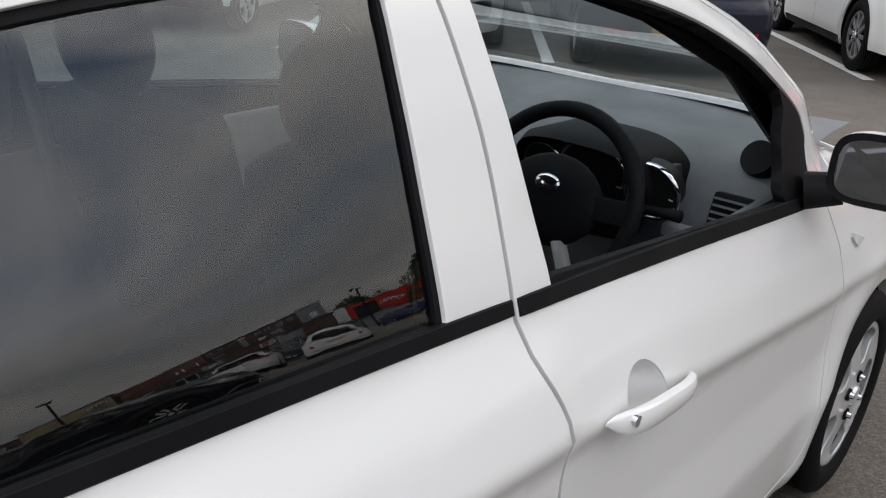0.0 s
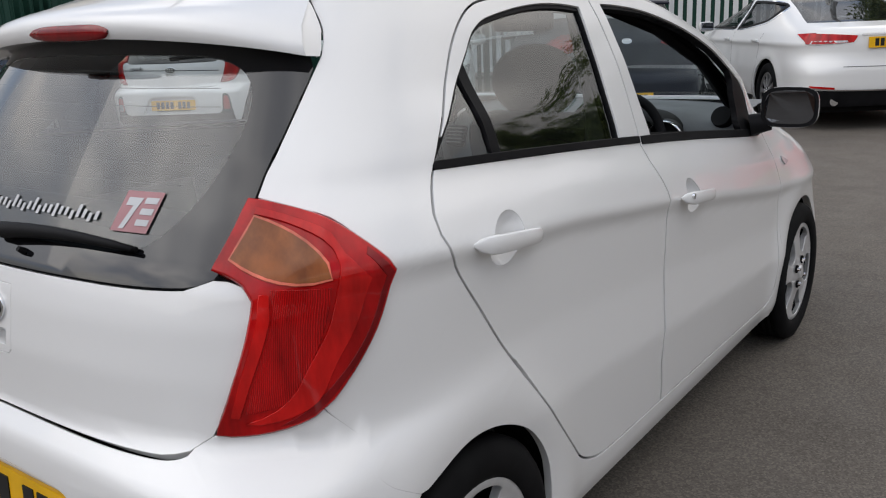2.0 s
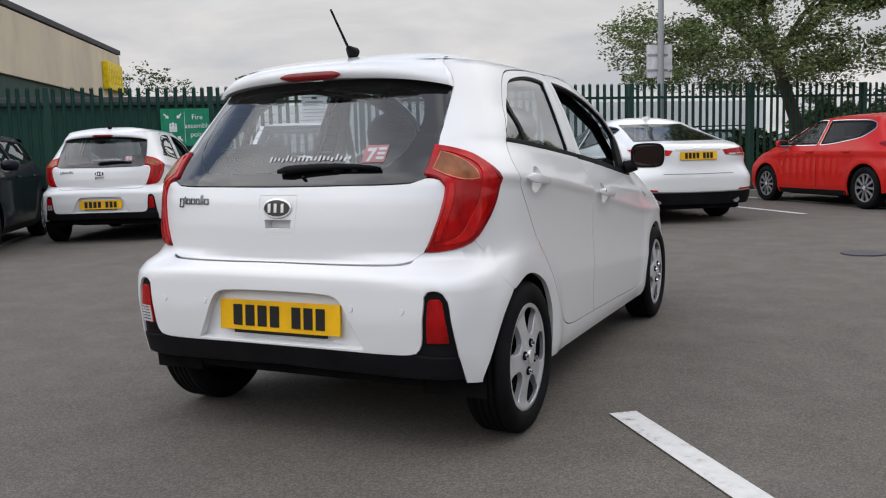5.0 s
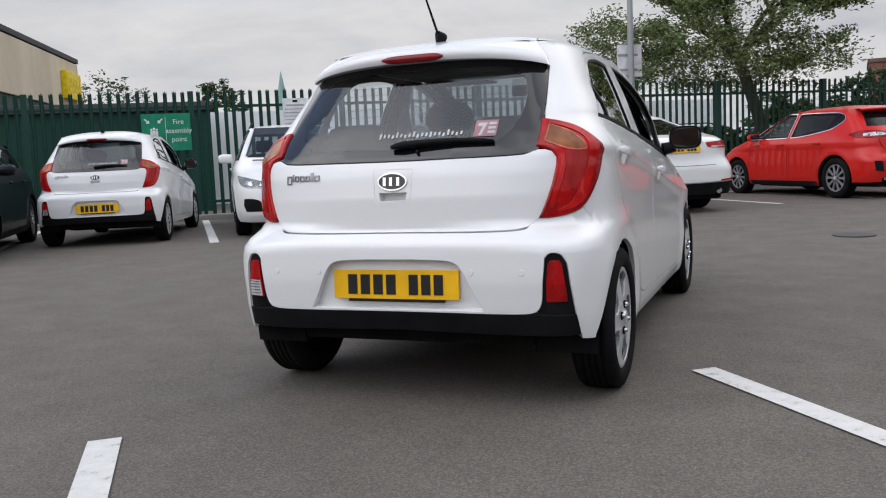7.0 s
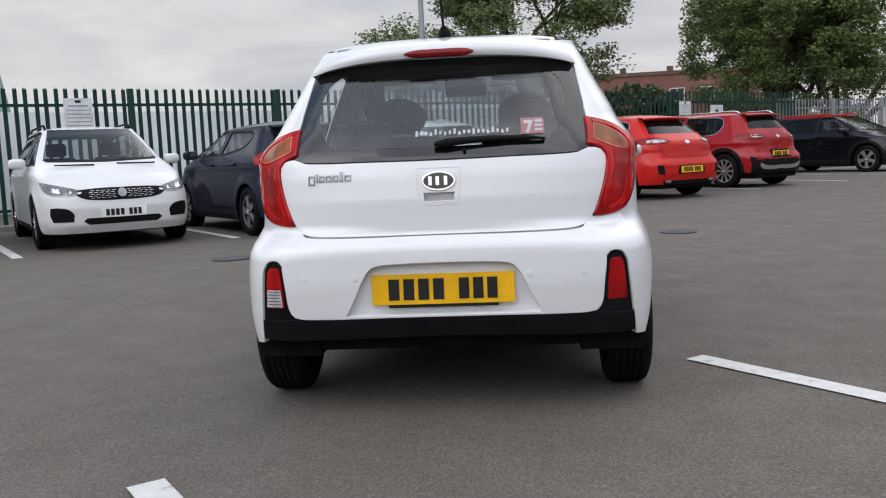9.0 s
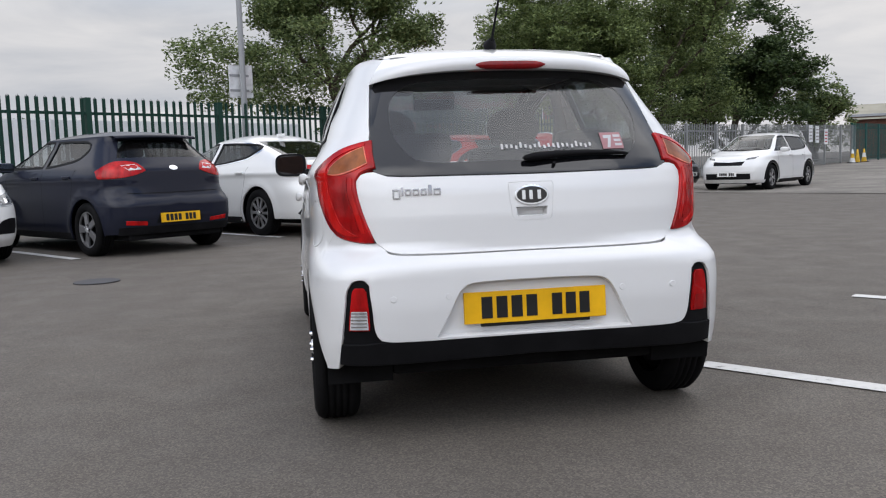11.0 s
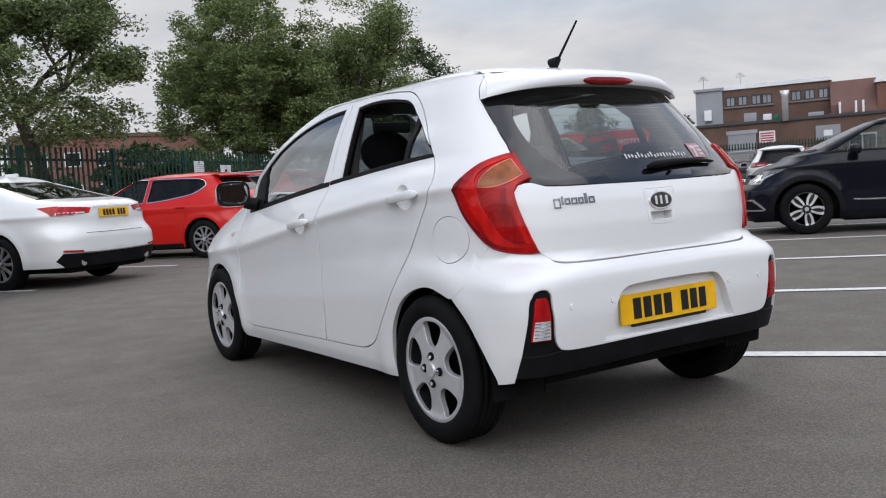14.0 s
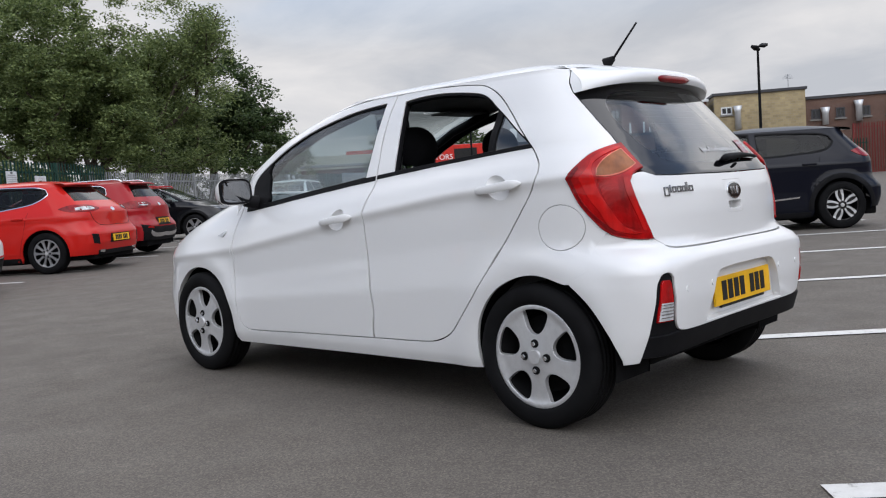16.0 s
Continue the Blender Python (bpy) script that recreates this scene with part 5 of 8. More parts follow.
    for x, r in ((.305, .084), (.178, .052), (.440, .062)):
        bm = bmesh.new()
        tube(bm, (x, 1.732, .905), (x, 1.77, .915), r, r * .94, 36)
        dl = part("dial", bm, M["ink"], dash, "black instrument dial", smooth=True)
        vs, fs = lathe([(r - .006, 0), (r - .004, -.006), (r + .002, -.006), (r + .003, .004)], 40, "Z")
        put("dial_ring", mesh_of("dial_ring", vs, fs, M["chrome"]), dl, Matrix.Translation((x, 1.734, .905)) @ pose(0, 0, 0, -76, 0, 0))
        for k in range(9):
            t = radians(220 - 260 * k / 8)
            bm = bmesh.new()
            box(bm, r * .70, r * .84, -.0015, .0015, -.001, .001, 0, pose(0, 0, 0, 0, -math.degrees(t), 0))
            part("dial_mark", bm, M["white_ink"], dl, m=Matrix.Translation((x, 1.7305, .905)))
    for x in (.575, .10, -.10, -.575):
        bm = bmesh.new()
        box(bm, -.058, .058, -.014, .02, -.046, .046, .012)
        v = part("air_vent", bm, M["black_trim"], dash, smooth=True, m=Matrix.Translation((x, 1.866, .852)) @ pose(0, 0, 0, -18, 0, 0))
        for z in (-.030, -.015, 0, .015, .030):
            bm = bmesh.new()
            box(bm, -.050, .050, -.022, -.008, z - .0025, z + .0025)
            part("vent_slat", bm, M["dash"], v)
    bm = bmesh.new()
    tube(bm, (.565, 1.985, .948), (.56, 1.96, .962), .042, .038, 24)
    dv = part("demister_vent", bm, M["black_trim"], dash, smooth=True)
    bm = bmesh.new()
    box(bm, .435, .60, 1.815, 1.85, .788, .815, .006, pose(0, 0, 0, 0, 0, 0))
    part("silver_trim", bm, M["silver"], dash)
    bm = bmesh.new()
    box(bm, -.12, .12, 1.80, 1.86, .60, .80, .02)
    part("centre_console", bm, M["gloss_black"], dash, smooth=True)
    # steering wheel
    sw = put("steering_wheel", mesh_of("steering_wheel", *torus(.183, .0165), M["black_trim"]), car, Matrix.Translation((.308, 1.568, .893)) @ pose(0, 0, 0, 68, 0, 0))
    bm = bmesh.new()
    bmesh.ops.create_uvsphere(bm, u_segments=24, v_segments=12, radius=.5)
    bmesh.ops.scale(bm, vec=(.235, .185, .060), verts=bm.verts)
    part("steering_hub", bm, M["black_trim"], sw, smooth=True)
    bm = bmesh.new()
    bmesh.ops.create_uvsphere(bm, u_segments=24, v_segments=8, radius=.5)
    bmesh.ops.scale(bm, vec=(.058, .036, .012), verts=bm.verts)
    bmesh.ops.translate(bm, vec=(0, .030, .030), verts=bm.verts)
    part("hub_badge", bm, M["chrome"], sw, "chrome oval badge", smooth=True)
    for a, mt in ((4, "black_trim"), (176, "black_trim"), (238, "silver"), (302, "silver")):
        bm = bmesh.new()
        box(bm, .06, .178, -.024 if mt[0] == "b" else -.013, .024 if mt[0] == "b" else .013, -.012, .012, .006, pose(0, 0, 0, 0, 0, a))
        part("spoke", bm, M[mt], sw, smooth=True)
    put("steering_column", mesh_of("steering_column", *swept([(.308, 1.60, .875), (.325, 1.84, .80)], [.05, .06], 16), M["black_trim"]), car)
    put("indicator_stalk", mesh_of("indicator_stalk", *swept([(.40, 1.69, .87), (.47, 1.685, .885), (.535, 1.68, .89)], [.008, .009, .013], 10), M["black_trim"]), car)
    vs, fs = cap(hatch, 1.385, .050, rings=6)
    put("head_lining", mesh_of("head_lining", [(x * .97, y, z) for x, y, z in vs], [f[::-1] for f in fs], M["lining"]), car)
    bm = bmesh.new()
    box(bm, -.12, .12, -.015, .015, -.032, .032, .015, Matrix.Translation((0, 1.50, 1.325)))
    part("rear_view_mirror", bm, M["black_trim"], car, smooth=True)
    for x in (-.33, .33):
        bm = bmesh.new()
        box(bm, x - .17, x + .17, 1.20, 1.36, 1.365, 1.378, .006)
        part("sun_visor", bm, M["lining"], car, smooth=True)


def torus(R, r, n=48, k=12):
    vs = [((R + r * math.cos(b)) * math.cos(a), (R + r * math.cos(b)) * math.sin(a), r * math.sin(b)) for a in [2 * math.pi * i / n for i in range(n)] for b in [2 * math.pi * j / k for j in range(k)]]
    fs = [(i * k + j, (i + 1) % n * k + j, (i + 1) % n * k + (j + 1) % k, i * k + (j + 1) % k) for i in range(n) for j in range(k)]
    return vs, fs


cabin(hatchback)
# the same model parked twice more
twin = copy_thing(hatchback, Matrix.Identity(4))
blue_twin = copy_thing(hatchback, Matrix.Identity(4))


def repaint(ob, old, mat):
    """Gives a copied thing another paint, with the meshes still shared."""
    for o in ob.children_recursive:
        if o.type == "MESH" and o.data.materials and o.data.materials[0] == old:
            o.material_slots[0].link = "OBJECT"
            o.material_slots[0].material = mat

# ---- the car park: ground, lines, fence ----
ROW = Vector((.782, .623, 0))    # along the bays
AWAY = Vector((-.623, .782, 0))  # towards the fence
ROW_DEG = math.degrees(math.atan2(.623, .782))


def at_row(s, q, z=0.0):
    return ROW * s + AWAY * q + Vector((0, 0, z))


def rise(x, y):
    """The car park's fall: a little higher along the fence and towards the far end."""
    s, q = x * ROW.x + y * ROW.y, x * AWAY.x + y * AWAY.y
    return .05 * min(1.0, max(0.0, (q - 2) / 7)) + .011 * min(30.0, max(0.0, s - 24))


lay = [-900, -300, -120, *range(-60, 100, 3), 140, 300, 900]
n = len(lay)
vs = [(x, y, rise(x, y)) for y in lay for x in lay]
fs = [(j * n + i, j * n + i + 1, j * n + i + n + 1, j * n + i + n) for j in range(n - 1) for i in range(n - 1)]
tagged(put("ground", mesh_of("ground", vs, fs, M["asphalt"], False)), "dark grey worn car park asphalt", "ground", kind="structure")


def stripe(s0, q0, s1, q1, w=.115):
    a, b = at_row(s0, q0), at_row(s1, q1)
    d = (b - a).normalized()
    n = Vector((-d.y, d.x, 0)) * w / 2
    k = max(2, int((b - a).length / .5))
    vs, fs = [], []
    for i in range(k + 1):
        p = a.lerp(b, i / k)
        vs += [p - n, p + n]
        if i:
            fs.append((2 * i - 2, 2 * i - 1, 2 * i + 1, 2 * i))
    vs = [v + Vector((0, 0, .006 + rise(v.x, v.y))) for v in vs]
    tagged(put("bay_line", mesh_of("bay_line", vs, [f[::-1] for f in fs], M["line"], False)), "worn white painted parking bay line", "bay line", "white bay lines", "structure")


for k in range(-1, 7):
    s0 = 1.02 + 2.40 * k if k < 1 else .98 + 2.42 * k
    stripe(s0, -.32 if k < 0 else -.40, s0, -5.2)
for s in (-6.1, -3.4, -.75, 1.75, 4.7, 7.6, 9.3, 12.2, 15.2, 17.9):
    stripe(s, 7.45, s, 12.3)


# older, paler surfacing from the joint across the aisle to the far end
ss, qs = [18.1 + 1.5 * k for k in range(27)], [-3.2, -1.0, 1.2, 2.0, 3.2, 5.4, 7.6, 9.0, 11.0, 12.5]
vs = [at_row(a, b) for a in ss for b in qs]
vs = [Vector((v.x, v.y, rise(v.x, v.y) + .012)) for v in vs]
n = len(qs)
fs = [(i * n + j, (i + 1) * n + j, (i + 1) * n + j + 1, i * n + j + 1) for i in range(len(ss) - 1) for j in range(n - 1)]
tagged(put("pavement", mesh_of("pavement", vs, fs, M["old_tarmac"], False)), "pale worn old tarmac with cracks and patches", "pavement", kind="structure")


# ---- the other parked cars ----
CAR_PAINT = dict(
    pearl=paint("pearl_white", (0.70, 0.70, 0.69), 0.3, 0.03, 0.7), plain=paint("plain_white", (0.68, 0.68, 0.67), 0.35, 0.04, 0.6),
    red=paint("bright_red", (0.50, 0.014, 0.010), 0.45, 0.03, 0.6, 0.05), deep=paint("deep_red", (0.31, 0.010, 0.014), 0.45, 0.03, 0.6, 0.05),
    navy=paint("navy_blue", (0.005, 0.006, 0.011), 0.35, 0.03, 0.42, 0.03), slate=paint("slate_blue", (0.014, 0.016, 0.027), 0.35, 0.03, 0.42, 0.03),
    black=paint("black_paint", (0.004, 0.004, 0.006), 0.3, 0.03, 0.6, 0.05), blue=paint("bright_blue", (0.010, 0.034, 0.15), 0.28, 0.05, 0.5, 0.2), pale=paint("pale_blue", (0.16, 0.25, 0.42), 0.3, 0.06),
)
M["maroon"] = plastic("maroon_board", (0.13, 0.020, 0.022), 0.6, 8, 0.1)
M["lamp_glass"] = lens("headlamp_glass", (0.16, 0.165, 0.17), 0.08)
M["two_tone"] = Mat("black_alloy", (0.010, 0.010, 0.011), 0.25, 0.2, coat=0.4).m
M["dark_alloy"] = Mat("dark_alloy", (0.36, 0.36, 0.37), 0.32, 0.7, coat=0.3).m


class Spec:
    """The measures of a parked car: half width, height, wheelbase, overhangs, belt, pillar places."""

    def __init__(self, W=.88, H=1.47, wb=2.6, ro=.72, fo=.82, zb=.96, cy=None, ry=None, bp=1.15, gt=.42, rg0=None, rg1=None, tail=None, r=.315, rise=.085, low=.26, kick=.08, we=None, drop=.035, pz=.50, gw=.80):
        self.W, self.H, self.wb, self.ro, self.fo, self.zb, self.bp, self.r, self.rise, self.low = W, H, wb, ro, fo, zb, bp, r, rise, low
        self.kick, self.we, self.drop, self.pz, self.gw = kick, we, drop, pz, gw
        self.zr = H - rise
        N, z1 = wb + fo, self.zr
        cy = cy or wb - .10
        ry = ry or wb - 1.05
        self.rg0, self.rg1 = rg0 or zb + .02, rg1 or z1 - .05
        self.tail = tail or [(.16, -ro + .10), (low, -ro + .05), (.45, -ro), (.60, -ro), (.66, -ro + .03), (.70, -ro + .06), (zb - .05, -ro + .08), (zb, -ro + .11), (z1 - .06, -ro + gt), (z1 + .01, -ro + gt + .03)]
        self.nose = [(.16, N - .12), (.30, N - .02), (.50, N), (.66, N - .03), (.76, N - .12), (zb - .13, N - .30), (zb - .06, N - .58), (zb + .01, cy + .18), (zb + .05, cy), (z1 - .10, ry + .30), (z1 + .01, ry)]
        zs = (.14, .22, .34, .58, zb - .17, zb - .12, zb, z1 - .12, z1)
        ws = [W * k for k in (.90, .955, .98, .985, .975, .99, .925, .735, .665)]

        def width(y, z):
            w = sum(k * float(np.interp(z + d, zs, ws)) for d, k in ((-.02, .25), (0, .5), (.02, .25)))
            for yc in (0.0, wb):
                w += .018 * math.exp(-(((math.hypot(y - yc, z - r) - r * 1.22) / .07) ** 2))
            return w
        self.shell = Shell(width, soft_table(self.tail, .02), soft_table(self.nose, .02), (3.0, 9.0, 3.0, 9.0), low=(5.0, 12.0, 4.0, 10.0), turn=(.58, .80))


def build_car(name, color, sp, lamps=(), heads=(), darks=(), chromes=(), alloy="dark_alloy", spokes=5, plates="r", rails=False, mirror_mat=None, skirt=False, roof=None, glass_mat="privacy", badge=True, spoiler=True, trim=False):
    """A parked car from its measures. lamps, heads, darks: outlines on the right half, mirrored."""
    car, sh, zb, zr, W = new(name), sp.shell, sp.zb, sp.zr, sp.W
    L, top = sh.line, sp.shell.u[-1]
    wz = lambda z, y=1.0: sh.width(y, z)
    zs = np.linspace(sp.rg0, sp.rg1, 7)
    zw = np.linspace(zr, zb + .07, 8)
    back = [(R_, sp.gw * wz(z, 0) * (1 - .06 * k / 6), z) for k, z in enumerate(zs)]
    pil = [(F_, .87 * wz(z), z) for z in zw]
    arch = lambda yc: [(S, yc + sp.r * 1.20 * math.cos(t), sp.r * .98 + sp.r * 1.17 * math.sin(t)) for t in [math.radians(a) for a in range(190, -11, -10)]]
    out = [(0, sp.low), (0, sp.rg0)] + [(sh.ur(x, z), z) for _, x, z in back] + [(0, sp.rg1), (0, zr)]
    u1 = sh.ur(pil[0][1], zr, True)
    out += [(u1 * k / 30, zr) for k in range(1, 31)] + [(sh.ur(x, z, True), z) for _, x, z in pil[1:]] + [(top, zb + .055), (top, .20)]
    out += [(sh.ur(W * .6, .2, True), .20), (sh.us(sp.wb + sp.r * 1.24, .2), .20)]
    out += [(sh.us(y, max(z, .2)), max(z, .2)) for _, y, z in arch(sp.wb)[::-1]]
    out += [(sh.us(y, .19), .19) for y in np.linspace(sp.wb - sp.r * 1.26, sp.r * 1.26, 8)]
    out += [(sh.us(y, max(z, .2)), max(z, .2)) for _, y, z in arch(0)[::-1]]
    out += [(sh.us(-sp.r * 1.24, sp.low), sp.low), (sh.ur(W * .7, sp.low), sp.low)]
    # side windows between belt and roof edge
    zt, z0 = zr - .035, zb + .03
    yf = lambda z: 1.0 + (sh.nose(z) - 1.0) * .79
    yb = lambda z: 1.0 - (1.0 - sh.rear(z)) * .80
    zz = np.linspace(z0, zt, 7)
    front = [(S, sp.bp + .05, z0), (S, sp.bp + .05, zt)] + [(S, min(yf(z), yf(z0)), z) for z in zz[::-1]]
    # the rear window narrows to a rounded point: its sill climbs and its head falls
    yr = sp.bp - .05
    ye = sp.we if sp.we is not None else yb((z0 + zt) / 2) + .04
    sill = lambda t: z0 + sp.kick * t ** 1.6
    head = lambda t: zt - sp.drop * t ** 2
    rear = [(S, yr, z0), (S, yr, zt)] + [(S, yr + (ye - yr) * t, head(t)) for t in (.3, .6, .85)]
    zm = sill(1) * .45 + head(1) * .55
    rear += [(S, yr + (ye - yr) * .97, head(1) * .7 + zm * .3), (S, ye, zm), (S, yr + (ye - yr) * .93, sill(1) * .75 + zm * .25)]
    rear += [(S, yr + (ye - yr) * t, sill(t)) for t in (.8, .55, .25)]
    wins = [L(front), L(rear)]
    data = sheet_data(sh.at, out, wins, .050, .02, rim=.002)
    flip = np.array((-1.0, 1.0, 1.0))
    other = ([v * flip for v in data[0]], [tuple(reversed(f)) for f in data[1]], [n * flip for n in data[2]])
    vs, fs, ns = joined(data, other)
    put("body", mesh_of("body", vs, fs, color, True, ns), car)
    for side in (1, -1):
        mir = side < 0
        for nm, w in (("front_side_window", wins[0]), ("rear_side_window", wins[1])):
            sheet(nm, sh.at, w, M["clear"] if nm[0] == "f" else M[glass_mat], car, (), .06, .003, lift=-.008, mirror=mir)
            sheet("window_seal", sh.at, grown(w, .012), M["black_trim"], car, [grown(w, -.014)], .05, .004, lift=.003, mirror=mir)
            if trim:
                sheet("window_trim", sh.at, grown(w, .024), M["chrome"], car, [grown(w, .012)], .05, .004, lift=.004, mirror=mir)
        # door seams
        for y0, y1 in ((sp.bp, sp.bp - .02), (sp.wb - .42, sp.wb - .36), (sp.r * 1.2 - .12, sp.r * 1.35)):
            ln = [(S, y0 - .003, zb - .01), (S, y1 - .003, .30), (S, y1 + .003, .30), (S, y0 + .003, zb - .01)]
            sheet("door_seam", sh.at, L(ln), M["dark"], car, (), .05, 0, lift=.0015, mirror=mir)
        for yy in (sp.bp + .16, sp.r * 1.2 + .04):
            bm = bmesh.new()
            box(bm, -.012, .014, -.10, .10, -.016, .016, .010)
            part("door_handle", bm, color, car, smooth=True, m=Matrix.Translation((side * (wz(zb - .10, yy) + .012), yy, zb - .10)))
        sill = L([(S, sp.wb - sp.r * 1.3, .19), (S, sp.r * 1.3, .19), (S, sp.r * 1.3, .27), (S, sp.wb - sp.r * 1.3, .27)])
        sheet("sill", sh.at, sill, M["black_trim"], car, (), .08, .01, lift=.004, mirror=mir)
        if skirt:
            for yc in (0, sp.wb):
                a = [(S, yc + sp.r * k * math.cos(t), sp.r * .98 + sp.r * k * .985 * math.sin(t)) for k, rng in ((1.20, range(-5, 186, 10)), (1.40, range(185, -6, -10))) for t in [math.radians(q) for q in rng]]
                sheet("arch_trim", sh.at, L([q for q in a if q[2] > .2]), M["black_trim"], car, (), .05, .01, lift=.006, mirror=mir)
        for nm, mat, ln, up_ in [(n_, m_, l_, .006) for n_, m_, l_ in lamps] + [(n_, m_, l_, .006) for n_, m_, l_ in heads]:
            sheet(nm, sh.at, L(ln), M[mat], car, (), .05, .015, lift=up_, mirror=mir, rim=.003)
        for k, ln in enumerate(darks):
            sheet("dark_insert", sh.at, L(ln), M["black_trim"], car, (), .06, .01, lift=.004, mirror=mir)
        for ln in chromes:
            sheet("bright_strip", sh.at, L(ln), M["chrome"], car, (), .06, .004, lift=.008, mirror=mir)
        # door mirror
        bm = bmesh.new()
        bmesh.ops.create_uvsphere(bm, u_segments=16, v_segments=10, radius=1)
        for v in bm.verts:
            c = [math.copysign(abs(a) ** .62, a) for a in v.co]
            v.co = Vector((c[0] * .105, max(-.045, c[1] * .075), c[2] * .066))
        dm = part("door_mirror", bm, mirror_mat or color, car, smooth=True, m=Matrix.Translation((side * (W + .06), sp.wb - .62, zb + .05)))
        bm = bmesh.new()
        box(bm, -.085, .085, -.054, -.049, -.052, .052, .003)
        part("mirror_glass", bm, M["mirror"], dm)
        if rails:
            rx = side * W * .60
            pts = [(rx, -.16, zr + .005), (rx, -.10, zr + .055)] + [(rx, y0, zr + .072) for y0 in np.linspace(0, 1.35, 5)] + [(rx, 1.45, zr + .055), (rx, 1.51, zr + .005)]
            put("roof_rail", mesh_of("roof_rail", *swept(pts, [.015] * len(pts), 8), M["black_trim"] if not isinstance(rails, str) else M[rails]), car)
    vs, fs = cap(sh, zr, sp.rise, n=60, rings=9)
    put("roof", mesh_of("roof", vs, fs, roof or color), car)
    g = [(sh.ur(x, z), z) for _, x, z in back]
    sheet("rear_window", sh.at, g + [(-u, z) for u, z in reversed(g)], M[glass_mat], car, (), .06, .003, lift=-.004)

    def nose_at(u, z):
        q = sh.at(top - abs(u), z)
        return (-math.copysign(q[0], u), q[1], q[2])
    g = [(top - sh.ur(x, z, True), z) for _, x, z in pil] + [(0, zb + .055)]
    sheet("windscreen", nose_at, [(-u, z) for u, z in g[:-1]] + [g[-1]] + [(u, z) for u, z in reversed(g[:-1])], M["clear"], car, (), .07, .003, lift=-.004)
    # black scuttle under the windscreen
    g = [(top - sh.ur(.80 * wz(zb), zb + .075, True), zb + .078), (0, zb + .062), (0, zb + .03), (top - sh.ur(.80 * wz(zb), zb + .05, True), zb + .045)]
    cow = [(-g[0][0], g[0][1]), (0, g[1][1]), (g[0][0], g[0][1]), (g[3][0], g[3][1]), (0, g[2][1]), (-g[3][0], g[3][1])]
    sheet("scuttle", nose_at, cow, M["black_trim"], car, (), .07, .01, lift=.004)
    if spoiler:
        vs, fs = [], []
        y0, hw = sh.rear(zr - .01), .60 * W
        for i in range(13):
            t = -1 + i / 6
            for dy, dz in ((.10, .028), (-.06, .012), (-.105, -.010), (-.095, -.030), (.0, -.012)):
                vs.append((t * hw * (1 + (.04 if dy < 0 else 0)), y0 + dy + .05 * abs(t) ** 3, zr + dz - .015 * t * t))
        for i in range(12):
            for k in range(4):
                a = i * 5 + k
                fs.append((a, a + 1, a + 6, a + 5))
        put("roof_spoiler", mesh_of("roof_spoiler", vs, fs, color), car)
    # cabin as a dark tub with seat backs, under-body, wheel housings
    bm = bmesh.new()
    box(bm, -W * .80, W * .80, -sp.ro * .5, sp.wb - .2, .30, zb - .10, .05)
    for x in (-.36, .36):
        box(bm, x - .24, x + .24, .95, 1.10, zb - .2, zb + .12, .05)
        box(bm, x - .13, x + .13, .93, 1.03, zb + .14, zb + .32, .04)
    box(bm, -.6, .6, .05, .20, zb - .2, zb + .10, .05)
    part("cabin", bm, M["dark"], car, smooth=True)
    for nm, lim in (("underbody", (-W * .72, W * .72, -sp.ro * .85, sp.wb + sp.fo * .8, .18, .42)), ("floor_pan", (-W * .80, W * .80, sp.r * 1.4, sp.wb - sp.r * 1.4, .16, .42)), ("engine_block", (-W * .5, W * .5, sp.wb - .1, sp.wb + sp.fo * .8, .4, zb - .22))):
        bm = bmesh.new()
        box(bm, *lim, .03)
        part(nm, bm, M["dark"], car)
    kk = (alloy, spokes, sp.r)
    if kk not in WHEELS:
        w0 = build_wheel("wheel", sp.r, .20, sp.r * .68, spokes, alloy, 5, True)
        WHEELS[kk] = w0
        first = True
    else:
        first = False
    for k, (sx, y) in enumerate(((1, 0), (-1, 0), (1, sp.wb), (-1, sp.wb))):
        m = Matrix.Translation((sx * (W - .115), y, sp.r)) @ pose(0, 0, 0, 0, 0, 0 if sx > 0 else 180) @ pose(0, 0, 0, 17 * k, 0, 0)
        adopt(WHEELS[kk] if first and k == 0 else copy_thing(WHEELS[kk], m), car, m)
    if "r" in plates:
        z = sp.pz
        number_plate(car, Matrix.Translation((0, sh.rear(z) - .012, z)) @ pose(0, 0, 0, -4, 0, 0))
    if "f" in plates:
        z = .43
        number_plate(car, Matrix.Translation((0, sh.nose(z) + .012, z)) @ pose(0, 0, 0, 0, 0, 180), False)
    if badge:
        zb_ = (zb - .02) if sp.pz < .8 else sp.pz + .09
        o = [(sh.ur(.055 * math.cos(t), zb_ + .028 * math.sin(t)), zb_ + .028 * math.sin(t)) for t in [2 * math.pi * k / 24 for k in range(24)]]
        sheet("badge", sh.at, o, M["chrome"], car, (), .02, .006, lift=.006)
    return car


WHEELS = {}


def park(car, label, s, q, facing_us=False, turn=None, group="cars parked in bays"):
    p = at_row(s, q)
    p.z = rise(p.x, p.y)
    car.matrix_basis = Matrix.Translation(p) @ pose(0, 0, 0, 0, 0, (ROW_DEG + (180 if facing_us else 0)) if turn is None else turn)
    return tagged(car, label, "car", group)


def low_skirt(sp, z0=.24, z1=.40, x=None):
    x = x or sp.W * .84
    return [(R_, .0, z0), (R_, x, z0), (R_, x, z1), (R_, .0, z1)]


